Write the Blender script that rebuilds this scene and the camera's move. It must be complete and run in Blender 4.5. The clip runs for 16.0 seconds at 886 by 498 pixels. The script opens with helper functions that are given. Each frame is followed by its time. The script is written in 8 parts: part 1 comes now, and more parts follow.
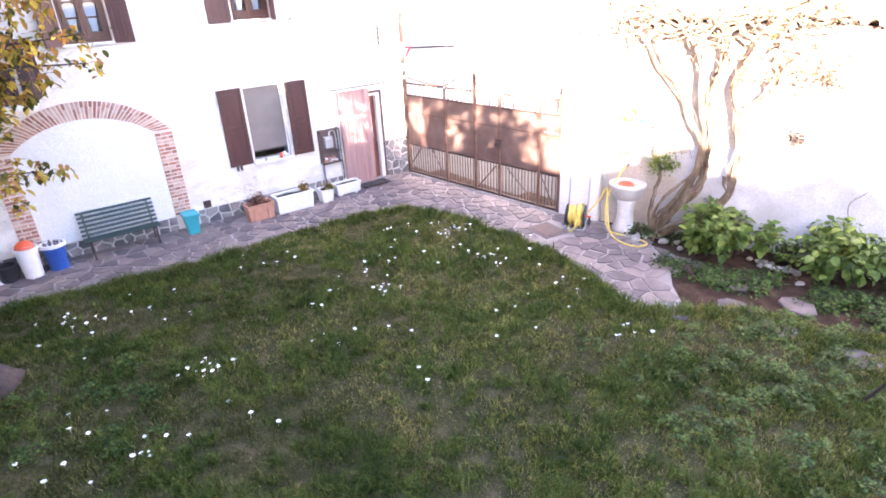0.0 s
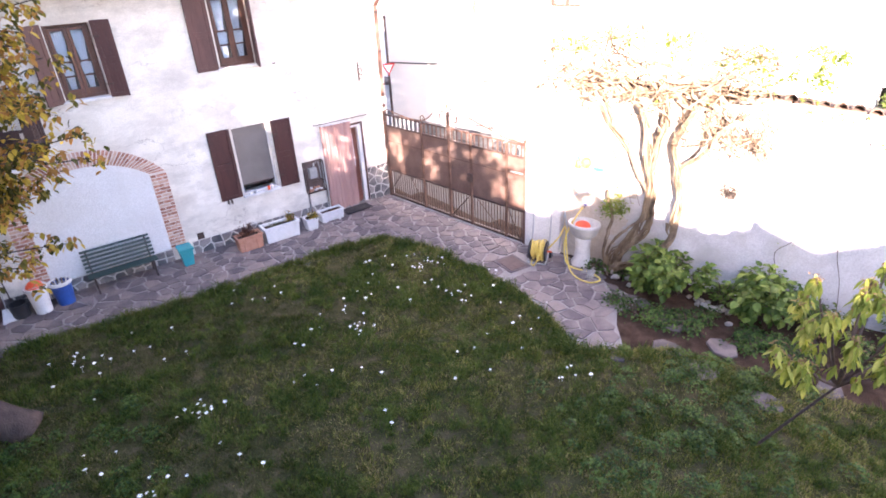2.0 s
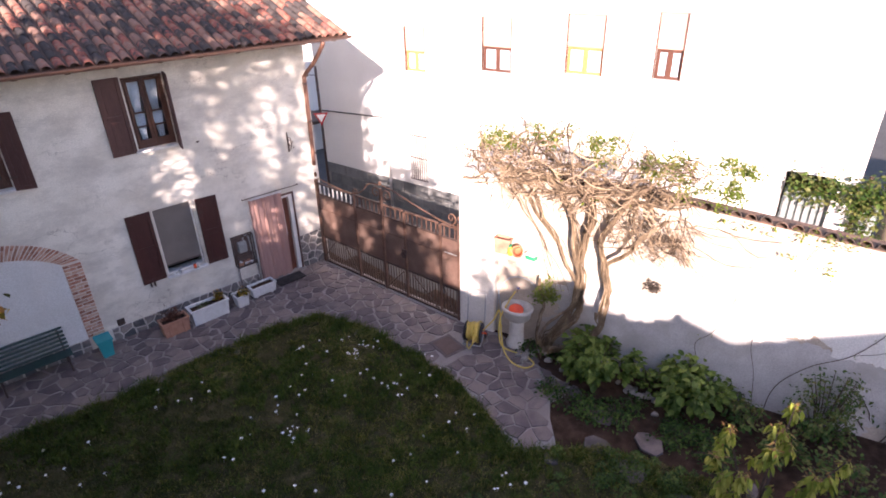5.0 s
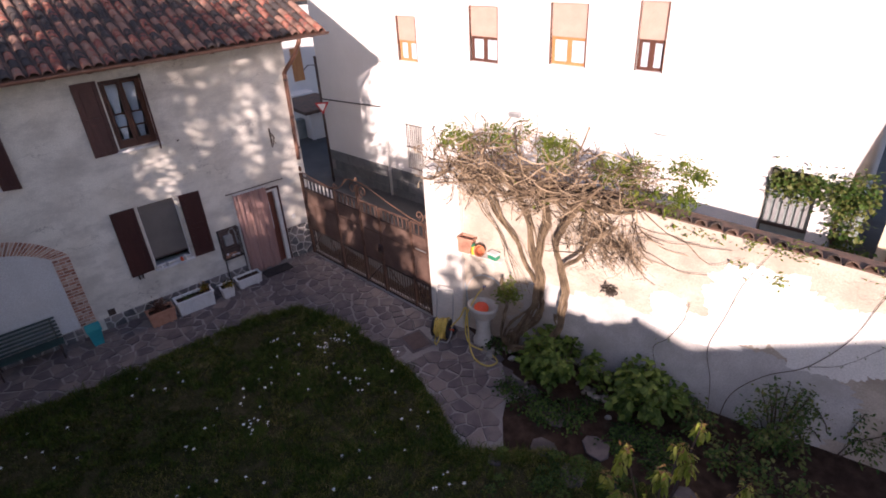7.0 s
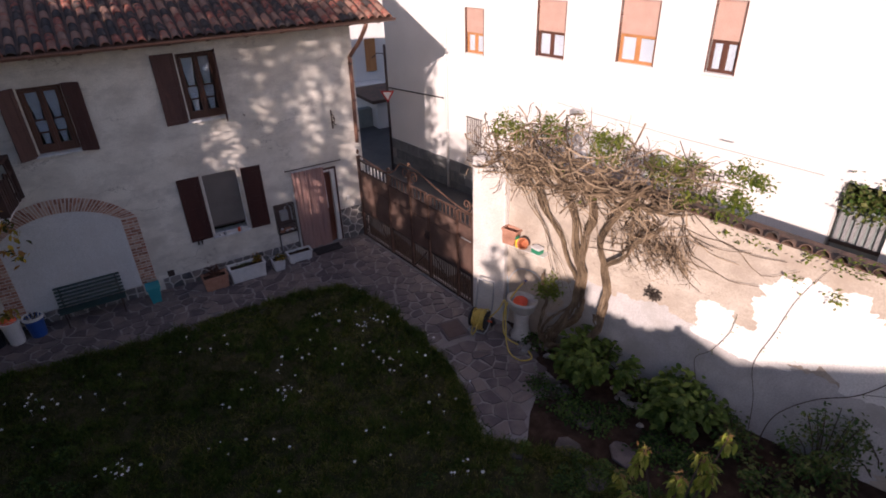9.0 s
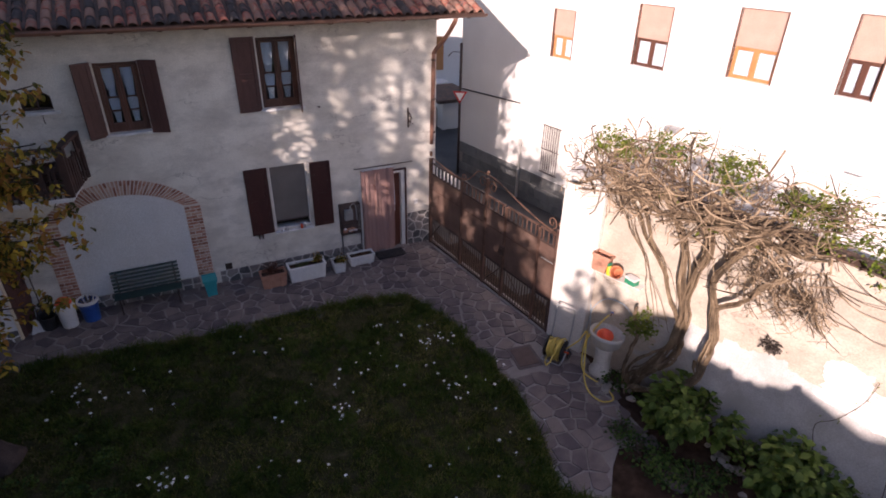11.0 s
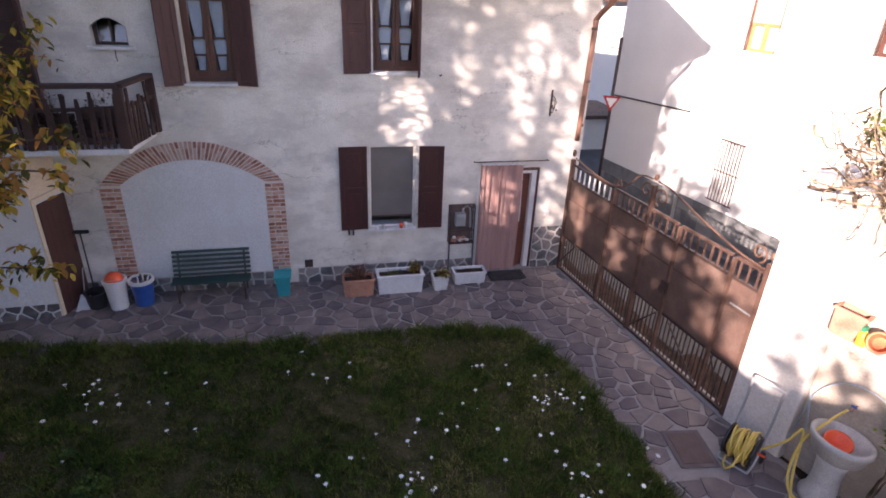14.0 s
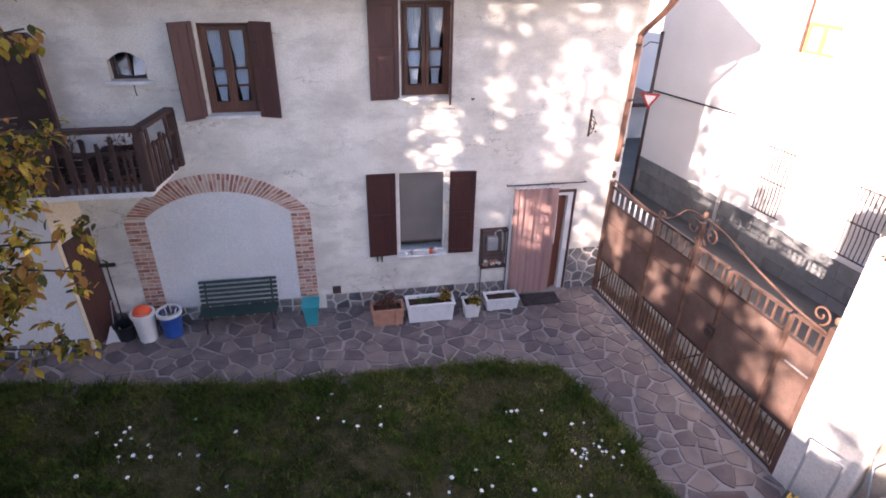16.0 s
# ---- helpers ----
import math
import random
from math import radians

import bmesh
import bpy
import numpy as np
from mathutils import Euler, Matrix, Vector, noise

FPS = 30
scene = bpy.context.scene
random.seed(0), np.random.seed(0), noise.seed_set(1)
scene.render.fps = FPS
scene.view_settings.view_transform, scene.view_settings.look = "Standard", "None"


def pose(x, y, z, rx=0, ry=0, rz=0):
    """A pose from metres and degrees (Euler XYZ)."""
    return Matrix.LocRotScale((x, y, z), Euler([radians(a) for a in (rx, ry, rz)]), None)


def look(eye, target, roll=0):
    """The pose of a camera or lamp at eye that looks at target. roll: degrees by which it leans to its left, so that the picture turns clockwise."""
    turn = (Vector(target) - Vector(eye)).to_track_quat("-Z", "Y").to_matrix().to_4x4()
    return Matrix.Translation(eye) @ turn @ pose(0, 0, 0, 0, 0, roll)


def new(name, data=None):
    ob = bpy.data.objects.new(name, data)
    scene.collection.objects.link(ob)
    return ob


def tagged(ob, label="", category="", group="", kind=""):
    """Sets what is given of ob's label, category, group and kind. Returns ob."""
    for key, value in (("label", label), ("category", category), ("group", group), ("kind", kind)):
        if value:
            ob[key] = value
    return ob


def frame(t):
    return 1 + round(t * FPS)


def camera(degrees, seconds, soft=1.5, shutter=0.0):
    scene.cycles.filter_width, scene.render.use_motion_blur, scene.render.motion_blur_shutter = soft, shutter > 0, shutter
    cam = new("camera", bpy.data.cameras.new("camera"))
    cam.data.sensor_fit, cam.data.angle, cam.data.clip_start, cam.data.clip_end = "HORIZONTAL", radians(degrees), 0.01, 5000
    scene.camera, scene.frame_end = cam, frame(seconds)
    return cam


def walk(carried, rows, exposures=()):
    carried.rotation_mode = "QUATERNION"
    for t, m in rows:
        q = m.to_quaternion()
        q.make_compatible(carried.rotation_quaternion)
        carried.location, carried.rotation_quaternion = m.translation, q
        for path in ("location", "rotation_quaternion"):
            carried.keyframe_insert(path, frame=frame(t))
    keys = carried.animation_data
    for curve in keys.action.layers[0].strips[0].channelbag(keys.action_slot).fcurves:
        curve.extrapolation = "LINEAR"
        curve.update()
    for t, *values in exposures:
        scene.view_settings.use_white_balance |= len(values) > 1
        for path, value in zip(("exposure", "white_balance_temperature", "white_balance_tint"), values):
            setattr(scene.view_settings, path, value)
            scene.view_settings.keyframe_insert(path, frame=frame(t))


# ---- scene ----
cam = camera(76.0, 16.0, soft=1.8)
PATH = [
    (0, (-7.92, -12.15, 4.34), (-6.855, -10.679, 3.501), -3.0),
    (0.5, (-7.97, -12.37, 4.57), (-6.882, -10.926, 3.715), -4.4),
    (1, (-7.89, -12.67, 4.87), (-6.778, -11.257, 3.993), -4.0),
    (1.5, (-7.83, -12.81, 5.35), (-6.733, -11.401, 4.448), -2.2),
    (2, (-7.71, -12.82, 5.79), (-6.664, -11.381, 4.876), -3.2),
    (2.5, (-7.52, -12.81, 6.20), (-6.430, -11.410, 5.277), -1.2),
    (3, (-7.40, -12.61, 6.53), (-6.303, -11.220, 5.600), -1.5),
    (3.5, (-7.27, -12.42, 6.83), (-6.129, -11.060, 5.910), -1.5),
    (4, (-7.29, -12.18, 7.01), (-6.072, -10.864, 6.124), -0.5),
    (6.5, (-6.08, -12.98, 7.56), (-4.961, -11.647, 6.575), -3.7),
    (7, (-5.76, -13.28, 7.65), (-4.697, -11.899, 6.668), -3.4),
    (7.5, (-5.59, -13.57, 7.74), (-4.556, -12.168, 6.758), -2.9),
    (8, (-5.44, -13.71, 7.75), (-4.454, -12.281, 6.756), -2.9),
    (8.5, (-5.45, -13.73, 7.62), (-4.517, -12.265, 6.629), -2.0),
    (9, (-5.56, -13.57, 7.43), (-4.670, -12.066, 6.457), -1.8),
    (9.5, (-5.64, -13.35, 7.29), (-4.794, -11.817, 6.323), -2.1),
    (10, (-5.78, -13.06, 7.25), (-4.963, -11.510, 6.286), 0.3),
    (12.5, (-5.41, -11.03, 6.45), (-4.742, -9.402, 5.499), -0.5),
    (13, (-5.15, -10.57, 5.85), (-4.626, -8.846, 4.983), 1.1),
    (13.5, (-5.04, -10.16, 5.59), (-4.602, -8.431, 4.685), 1.9),
    (14, (-4.97, -9.91, 5.43), (-4.552, -8.157, 4.563), 2.5),
    (14.5, (-5.07, -9.69, 5.57), (-4.666, -7.966, 4.640), 0.2),
    (15, (-4.98, -9.47, 5.80), (-4.579, -7.762, 4.840), 1.3),
    (15.5, (-4.91, -9.30, 5.97), (-4.514, -7.586, 5.019), 1.2),
    (16, (-4.95, -9.03, 6.26), (-4.623, -7.317, 5.281), 1.2),
]
EXPOSURES = [(t, e, 6270, 30) for t, e in ((0.0, 4.15), (1.0, 3.88), (2.0, 3.52), (3.0, 3.1), (4.0, 2.52), (6.5, 1.1), (8.0, 0.66), (9.0, 0.4), (10.0, 0.52), (12.5, 1.36), (14.0, 1.86), (15.0, 2.16), (16.0, 2.37))]
walk(cam, [(t, look(eye, target, roll)) for t, eye, target, roll in PATH], exposures=EXPOSURES)

# ---- world and sun ----
SUN_DIR = Vector((0.728, 0.686, -0.333)).normalized()
world = bpy.data.worlds.new("sky")
scene.world = world
world.use_nodes = True
wn = world.node_tree.nodes
sky = wn.new("ShaderNodeTexSky")
sky.sky_type = "NISHITA"
sky.sun_disc = False
sky.sun_elevation = radians(18.4)
sky.sun_rotation = math.atan2(-SUN_DIR.x, -SUN_DIR.y)
wn["Background"].inputs["Strength"].default_value = 0.098
world.node_tree.links.new(sky.outputs["Color"], wn["Background"].inputs["Color"])
sun = new("sun", bpy.data.lights.new("sun", "SUN"))
sun.data.energy = 5.0
sun.data.angle = radians(0.5)
sun.data.color = (1.0, 0.855, 0.67)
sun.matrix_world = look((-20, -20, 12), Vector((-20, -20, 12)) + SUN_DIR)

# ---- materials ----


def ramp(nt, fac, stops):
    r = nt.nodes.new("ShaderNodeValToRGB")
    el = r.color_ramp.elements
    while len(el) < len(stops):
        el.new(0.5)
    for e, (p, c) in zip(el, stops):
        e.position, e.color = p, (*c, 1)
    nt.links.new(fac, r.inputs["Fac"])
    return r.outputs["Color"]


def noise_out(nt, coord, scale, detail=4.0, rough=0.55):
    n = nt.nodes.new("ShaderNodeTexNoise")
    n.inputs["Scale"].default_value, n.inputs["Detail"].default_value, n.inputs["Roughness"].default_value = scale, detail, rough
    nt.links.new(coord, n.inputs["Vector"])
    return n.outputs["Fac"]


def mixed(nt, fac, a, b, kind="MIX"):
    m = nt.nodes.new("ShaderNodeMix")
    m.data_type, m.blend_type = "RGBA", kind
    for key, v in ((0, fac), (6, a), (7, b)):
        if isinstance(v, (int, float)):
            m.inputs[key].default_value = v
        elif isinstance(v, tuple):
            m.inputs[key].default_value = (*v, 1)
        else:
            nt.links.new(v, m.inputs[key])
    return m.outputs[2]


def material(name, colors, rough=0.8, scale=6.0, fine=60.0, bump=0.15, metal=0.0, vary="", amount=0.5, stain=None, stretch=None, bump_dist=0.01, smudge=None, gloss=0.5):
    """Two scales of noise over a ramp of colours; vary: random per object or per island; stain: colour of large blotches."""
    m = bpy.data.materials.new(name)
    m.use_nodes = True
    nt = m.node_tree
    bs = nt.nodes["Principled BSDF"]
    tc = nt.nodes.new("ShaderNodeTexCoord").outputs["Object"]
    if vary == "object":
        info = nt.nodes.new("ShaderNodeObjectInfo")
        add = nt.nodes.new("ShaderNodeVectorMath")
        add.operation = "ADD"
        mul = nt.nodes.new("ShaderNodeVectorMath")
        mul.operation = "SCALE"
        mul.inputs["Scale"].default_value = 37.0
        comb = nt.nodes.new("ShaderNodeCombineXYZ")
        nt.links.new(info.outputs["Random"], comb.inputs["X"])
        nt.links.new(comb.outputs[0], mul.inputs[0])
        nt.links.new(tc, add.inputs[0])
        nt.links.new(mul.outputs[0], add.inputs[1])
        tc = add.outputs[0]
    if stretch:
        mp = nt.nodes.new("ShaderNodeMapping")
        mp.inputs["Scale"].default_value = stretch
        nt.links.new(tc, mp.inputs["Vector"])
        tc = mp.outputs[0]
    big, small = noise_out(nt, tc, scale), noise_out(nt, tc, fine, 3.0)
    n = len(colors)
    stops = [(0.3 + 0.4 * i / max(1, n - 1), c) for i, c in enumerate(colors)]
    src = big
    if vary:
        rnd = nt.nodes.new("ShaderNodeObjectInfo").outputs["Random"] if vary == "object" else nt.nodes.new("ShaderNodeNewGeometry").outputs["Random Per Island"]
        ma = nt.nodes.new("ShaderNodeMath")
        ma.operation = "MULTIPLY_ADD"
        nt.links.new(rnd, ma.inputs[0])
        ma.inputs[1].default_value = amount
        sub = nt.nodes.new("ShaderNodeMath")
        sub.operation = "MULTIPLY_ADD"
        nt.links.new(big, sub.inputs[0])
        sub.inputs[1].default_value = 1.0
        sub.inputs[2].default_value = -amount / 2
        nt.links.new(sub.outputs[0], ma.inputs[2])
        src = ma.outputs[0]
    col = ramp(nt, src, stops) if n > 1 else colors[0]
    grain = ramp(nt, small, [(0.3, (0.78,) * 3), (0.7, (1.12,) * 3)])
    col = mixed(nt, 0.8, col, grain, "MULTIPLY")
    if stain:
        blot = ramp(nt, noise_out(nt, tc, scale * 0.35, 6.0, 0.65), [(0.5, (0, 0, 0)), (0.66, (0.85,) * 3)])
        col = mixed(nt, blot, col, stain)
    if smudge:
        # streaky grey smudges with torn edges, and thin cracks
        mp2 = nt.nodes.new("ShaderNodeMapping")
        mp2.inputs["Scale"].default_value = (0.75, 1.0, 1.5)
        nt.links.new(tc, mp2.inputs["Vector"])
        where = ramp(nt, noise_out(nt, mp2.outputs[0], 1.3, 9.0, 0.72), [(0.46, (0, 0, 0)), (0.53, (0.3,) * 3), (0.66, (0.75,) * 3)])
        col = mixed(nt, where, col, smudge)
        spots = ramp(nt, noise_out(nt, mp2.outputs[0], 5.0, 6.0, 0.7), [(0.6, (0, 0, 0)), (0.7, (0.5,) * 3)])
        col = mixed(nt, spots, col, smudge)
        line = ramp(nt, noise_out(nt, mp2.outputs[0], 1.1, 8.0, 0.6), [(0.492, (0, 0, 0)), (0.5, (1, 1, 1)), (0.508, (0, 0, 0))])
        worn = ramp(nt, noise_out(nt, mp2.outputs[0], 0.8, 3.0, 0.5), [(0.5, (0, 0, 0)), (0.62, (0.8,) * 3)])
        cracked = mixed(nt, 1.0, line, worn, "MULTIPLY")
        col = mixed(nt, cracked, col, tuple(0.62 * c for c in smudge))
    nt.links.new(col, bs.inputs["Base Color"])
    bs.inputs["Specular IOR Level"].default_value = gloss
    bs.inputs["Roughness"].default_value, bs.inputs["Metallic"].default_value = rough, metal
    if bump:
        b = nt.nodes.new("ShaderNodeBump")
        b.inputs["Strength"].default_value, b.inputs["Distance"].default_value = bump, bump_dist
        nt.links.new(small, b.inputs["Height"])
        nt.links.new(b.outputs[0], bs.inputs["Normal"])
    return m


def leafy(name, colors, amount=0.9, through_light=0.35, rough=0.5, gloss=0.25):
    m = material(name, colors, rough, 1.2, 30, 0.0, vary="island", amount=amount)
    nt = m.node_tree
    bs, out = nt.nodes["Principled BSDF"], nt.nodes["Material Output"]
    bs.inputs["Specular IOR Level"].default_value = gloss
    tr = nt.nodes.new("ShaderNodeBsdfTranslucent")
    mx = nt.nodes.new("ShaderNodeMixShader")
    mx.inputs[0].default_value = through_light
    nt.links.new(bs.inputs["Base Color"].links[0].from_socket, tr.inputs["Color"])
    nt.links.new(bs.outputs[0], mx.inputs[1])
    nt.links.new(tr.outputs[0], mx.inputs[2])
    nt.links.new(mx.outputs[0], out.inputs["Surface"])
    return m


def glass(name, tint=(0.9, 0.95, 1.0)):
    m = bpy.data.materials.new(name)
    m.use_nodes = True
    nt = m.node_tree
    out = nt.nodes["Material Output"]
    tr, gl, mx, lw, pw_, ad = (nt.nodes.new(k) for k in ("ShaderNodeBsdfTransparent", "ShaderNodeBsdfGlossy", "ShaderNodeMixShader", "ShaderNodeLayerWeight", "ShaderNodeMath", "ShaderNodeMath"))
    tr.inputs["Color"].default_value = (*tint, 1)
    gl.inputs["Roughness"].default_value = 0.03
    pw_.operation, ad.operation = "POWER", "MULTIPLY_ADD"
    pw_.inputs[1].default_value, ad.inputs[1].default_value, ad.inputs[2].default_value = 4.0, 0.85, 0.07
    nt.links.new(lw.outputs["Facing"], pw_.inputs[0])
    nt.links.new(pw_.outputs[0], ad.inputs[0])
    nt.links.new(ad.outputs[0], mx.inputs[0])
    nt.links.new(tr.outputs[0], mx.inputs[1])
    nt.links.new(gl.outputs[0], mx.inputs[2])
    nt.links.new(mx.outputs[0], out.inputs["Surface"])
    return m


PLASTER = material("lime plaster", [(0.55, 0.522, 0.47), (0.69, 0.662, 0.605), (0.75, 0.722, 0.665)], 0.9, 1.1, 45, 0.35, stain=(0.52, 0.49, 0.43), smudge=(0.4, 0.38, 0.355), gloss=0.2)
PLASTER_NEW = material("smooth plaster", [(0.58, 0.59, 0.6), (0.64, 0.65, 0.66)], 0.88, 1.6, 40, 0.15, stain=(0.55, 0.55, 0.55))
PLASTER_WARM = material("cream plaster", [(0.62, 0.53, 0.4), (0.7, 0.61, 0.47)], 0.9, 1.6, 40, 0.2)
PLASTER_WALL = material("old wall plaster", [(0.42, 0.362, 0.302), (0.51, 0.45, 0.385), (0.59, 0.535, 0.475)], 0.92, 1.5, 38, 0.4, stain=(0.39, 0.325, 0.265), smudge=(0.35, 0.3, 0.255), gloss=0.2)
PLASTER_PATCH = material("white patch plaster", [(0.74, 0.73, 0.71), (0.82, 0.81, 0.8)], 0.9, 2.0, 40, 0.2)
PLASTER_GREY = material("bare grey render", [(0.46, 0.45, 0.455), (0.57, 0.56, 0.56)], 0.92, 2.5, 40, 0.5, stain=(0.38, 0.36, 0.34))
PLASTER_PILLAR = material("white pillar plaster", [(0.63, 0.6, 0.565), (0.73, 0.71, 0.685)], 0.9, 1.4, 40, 0.3, stain=(0.53, 0.49, 0.44))
PLASTER_STREET = material("white street plaster", [(0.7, 0.69, 0.68), (0.78, 0.77, 0.76)], 0.9, 0.8, 40, 0.15)
MORTAR = material("mortar", [(0.23, 0.208, 0.2), (0.34, 0.312, 0.3)], 0.95, 2.2, 70, 0.5, stain=(0.2, 0.175, 0.16))
PLINTH_MORTAR = material("pale joint mortar", [(0.46, 0.43, 0.4), (0.56, 0.53, 0.5)], 0.95, 6, 70, 0.4)
FLAG = material("porphyry flagstone", [(0.1, 0.081, 0.086), (0.155, 0.124, 0.124), (0.22, 0.178, 0.165)], 0.7, 3, 70, 0.4, vary="object", amount=0.45)
STEP_STONE = material("weathered stepping stone", [(0.07, 0.058, 0.06), (0.11, 0.09, 0.092), (0.16, 0.13, 0.126)], 0.85, 5, 60, 0.6, vary="object", amount=0.3, stain=(0.075, 0.07, 0.05))
FLAG_REST = material("porphyry flagstone far", [(0.1, 0.081, 0.086), (0.155, 0.124, 0.124), (0.22, 0.178, 0.165)], 0.7, 3, 70, 0.4, vary="island", amount=0.45)
BASE_STONE = material("base stone", [(0.08, 0.08, 0.085), (0.16, 0.15, 0.15), (0.26, 0.23, 0.22)], 0.8, 4, 60, 0.5, vary="object", amount=0.5)
BRICK = material("red brick", [(0.27, 0.12, 0.085), (0.38, 0.175, 0.125), (0.45, 0.25, 0.19), (0.52, 0.38, 0.31)], 0.9, 9, 90, 0.6, vary="object", amount=0.6, stain=(0.46, 0.37, 0.31))
BRICK_MORTAR = material("brick mortar", [(0.56, 0.5, 0.45), (0.66, 0.6, 0.55)], 0.95, 8, 90, 0.4)
TILE = material("clay roof tile", [(0.05, 0.041, 0.04), (0.12, 0.078, 0.066), (0.25, 0.075, 0.055), (0.29, 0.115, 0.08), (0.25, 0.145, 0.11)], 0.85, 9, 60, 0.4, vary="object", amount=0.85)
TILE_REST = material("clay roof tile far", [(0.05, 0.041, 0.04), (0.12, 0.078, 0.066), (0.25, 0.075, 0.055), (0.29, 0.115, 0.08), (0.25, 0.145, 0.11)], 0.85, 9, 60, 0.4, vary="island", amount=0.85)
TILE_CAP = material("weathered coping tile", [(0.035, 0.028, 0.025), (0.07, 0.052, 0.042), (0.12, 0.075, 0.055)], 0.9, 7, 60, 0.4, vary="object", amount=0.6)
TILE_UNDER = material("under tiles", [(0.07, 0.055, 0.045), (0.16, 0.09, 0.065)], 0.9, 6, 60, 0.3)
SHUTTER = material("dark red brown shutter paint", [(0.036, 0.011, 0.011), (0.062, 0.019, 0.017)], 0.5, 3, 50, 0.15, stretch=(1, 1, 0.15))
SHUTTER_UP = material("brown shutter paint", [(0.058, 0.024, 0.022), (0.092, 0.039, 0.034)], 0.6, 3, 50, 0.2, stretch=(1, 1, 0.15))
FRAME_WOOD = material("stained window wood", [(0.07, 0.028, 0.02), (0.12, 0.05, 0.032)], 0.5, 4, 60, 0.15, stretch=(1, 1, 0.2))
DARK_WOOD = material("dark balcony wood", [(0.035, 0.018, 0.016), (0.065, 0.033, 0.027)], 0.75, 5, 70, 0.4, stretch=(0.3, 0.3, 1))
ORANGE_WOOD = material("orange window wood", [(0.42, 0.18, 0.065), (0.52, 0.25, 0.1)], 0.5, 5, 60, 0.1, stretch=(1, 1, 0.2))
BLIND = material("pink roller blind", [(0.48, 0.31, 0.25), (0.54, 0.36, 0.3)], 0.7, 3, 80, 0.1)
EAVE_WOOD = material("eave board wood", [(0.09, 0.055, 0.042), (0.15, 0.09, 0.07)], 0.8, 4, 50, 0.2)
COPPER = material("brown gutter metal", [(0.15, 0.075, 0.055), (0.23, 0.118, 0.084)], 0.45, 4, 50, 0.1, metal=0.3)
RUST = material("rusty brown sheet iron", [(0.105, 0.066, 0.053), (0.152, 0.097, 0.078), (0.196, 0.13, 0.106)], 0.6, 2.2, 40, 0.2, metal=0.1, stain=(0.12, 0.065, 0.052))
IRON = material("dark painted iron", [(0.045, 0.03, 0.026), (0.08, 0.05, 0.042)], 0.55, 5, 60, 0.2, metal=0.2)
IRON_DULL = material("dull rusty iron", [(0.095, 0.052, 0.039), (0.15, 0.086, 0.064)], 0.65, 7, 60, 0.3, metal=0.2)
IRON_DARK = material("worn cover iron", [(0.085, 0.055, 0.05), (0.125, 0.086, 0.078)], 0.7, 7, 60, 0.3)
IRON_RUST = material("rusty wrought iron", [(0.125, 0.064, 0.042), (0.2, 0.108, 0.072)], 0.7, 7, 60, 0.3, metal=0.2)
WHITE_IRON = material("white painted iron", [(0.66, 0.65, 0.63), (0.74, 0.73, 0.71)], 0.5, 5, 60, 0.1)
GREY_IRON = material("grey galvanised iron", [(0.34, 0.35, 0.36), (0.44, 0.45, 0.46)], 0.45, 5, 60, 0.1, metal=0.4)
GREEN_IRON = material("grey green gate paint", [(0.2, 0.24, 0.24), (0.27, 0.31, 0.31)], 0.5, 5, 60, 0.1)
BENCH_PAINT = material("dark green bench paint", [(0.012, 0.034, 0.034), (0.022, 0.055, 0.053)], 0.55, 5, 60, 0.2, stretch=(0.2, 1, 1))
TEAL = material("teal plastic", [(0.015, 0.26, 0.3), (0.02, 0.31, 0.35)], 0.4, 5, 60, 0.05)
WHITE_PLASTIC = material("white plastic", [(0.62, 0.62, 0.62), (0.7, 0.7, 0.7)], 0.45, 4, 60, 0.08)
BLUE_PLASTIC = material("blue plastic", [(0.015, 0.06, 0.26), (0.02, 0.085, 0.34)], 0.4, 4, 60, 0.05)
ORANGE_PLASTIC = material("orange plastic", [(0.72, 0.08, 0.025), (0.8, 0.12, 0.04)], 0.45, 4, 60, 0.05)
BLACK_PLASTIC = material("black plastic", [(0.012, 0.012, 0.014), (0.024, 0.024, 0.028)], 0.45, 4, 60, 0.05)
TERRA = material("terracotta", [(0.36, 0.175, 0.115), (0.46, 0.24, 0.165)], 0.85, 8, 60, 0.3)
TERRA_ORANGE = material("orange terracotta", [(0.5, 0.17, 0.075), (0.58, 0.22, 0.1)], 0.8, 8, 60, 0.2)
CONCRETE_WHITE = material("white painted concrete", [(0.6, 0.61, 0.62), (0.72, 0.72, 0.73)], 0.8, 4, 50, 0.2, stain=(0.5, 0.5, 0.48))
STONE_PALE = material("pale rockery stone", [(0.17, 0.155, 0.14), (0.36, 0.33, 0.3)], 0.9, 8, 50, 0.5, vary="object", amount=0.4)
SINK_STONE = material("pale stone basin", [(0.42, 0.4, 0.38), (0.56, 0.54, 0.51)], 0.7, 5, 50, 0.2, stain=(0.4, 0.37, 0.34))
CURTAIN_PINK = material("dusty pink curtain cloth", [(0.34, 0.2, 0.18), (0.43, 0.265, 0.235)], 0.9, 2, 160, 0.2, stretch=(3, 1, 0.2))
CURTAIN_WHITE = material("white net curtain", [(0.62, 0.63, 0.65), (0.74, 0.75, 0.76)], 0.9, 3, 140, 0.2, stretch=(3, 1, 0.3))
SCREEN = material("grey window screen", [(0.14, 0.125, 0.118), (0.19, 0.172, 0.162)], 0.4, 2, 200, 0.05)
# the shade inside the rooms is put into this dark wall colour
ROOM = material("room wall in shade tone", [(0.1, 0.095, 0.09), (0.14, 0.13, 0.125)], 0.9, 2, 30, 0.0)
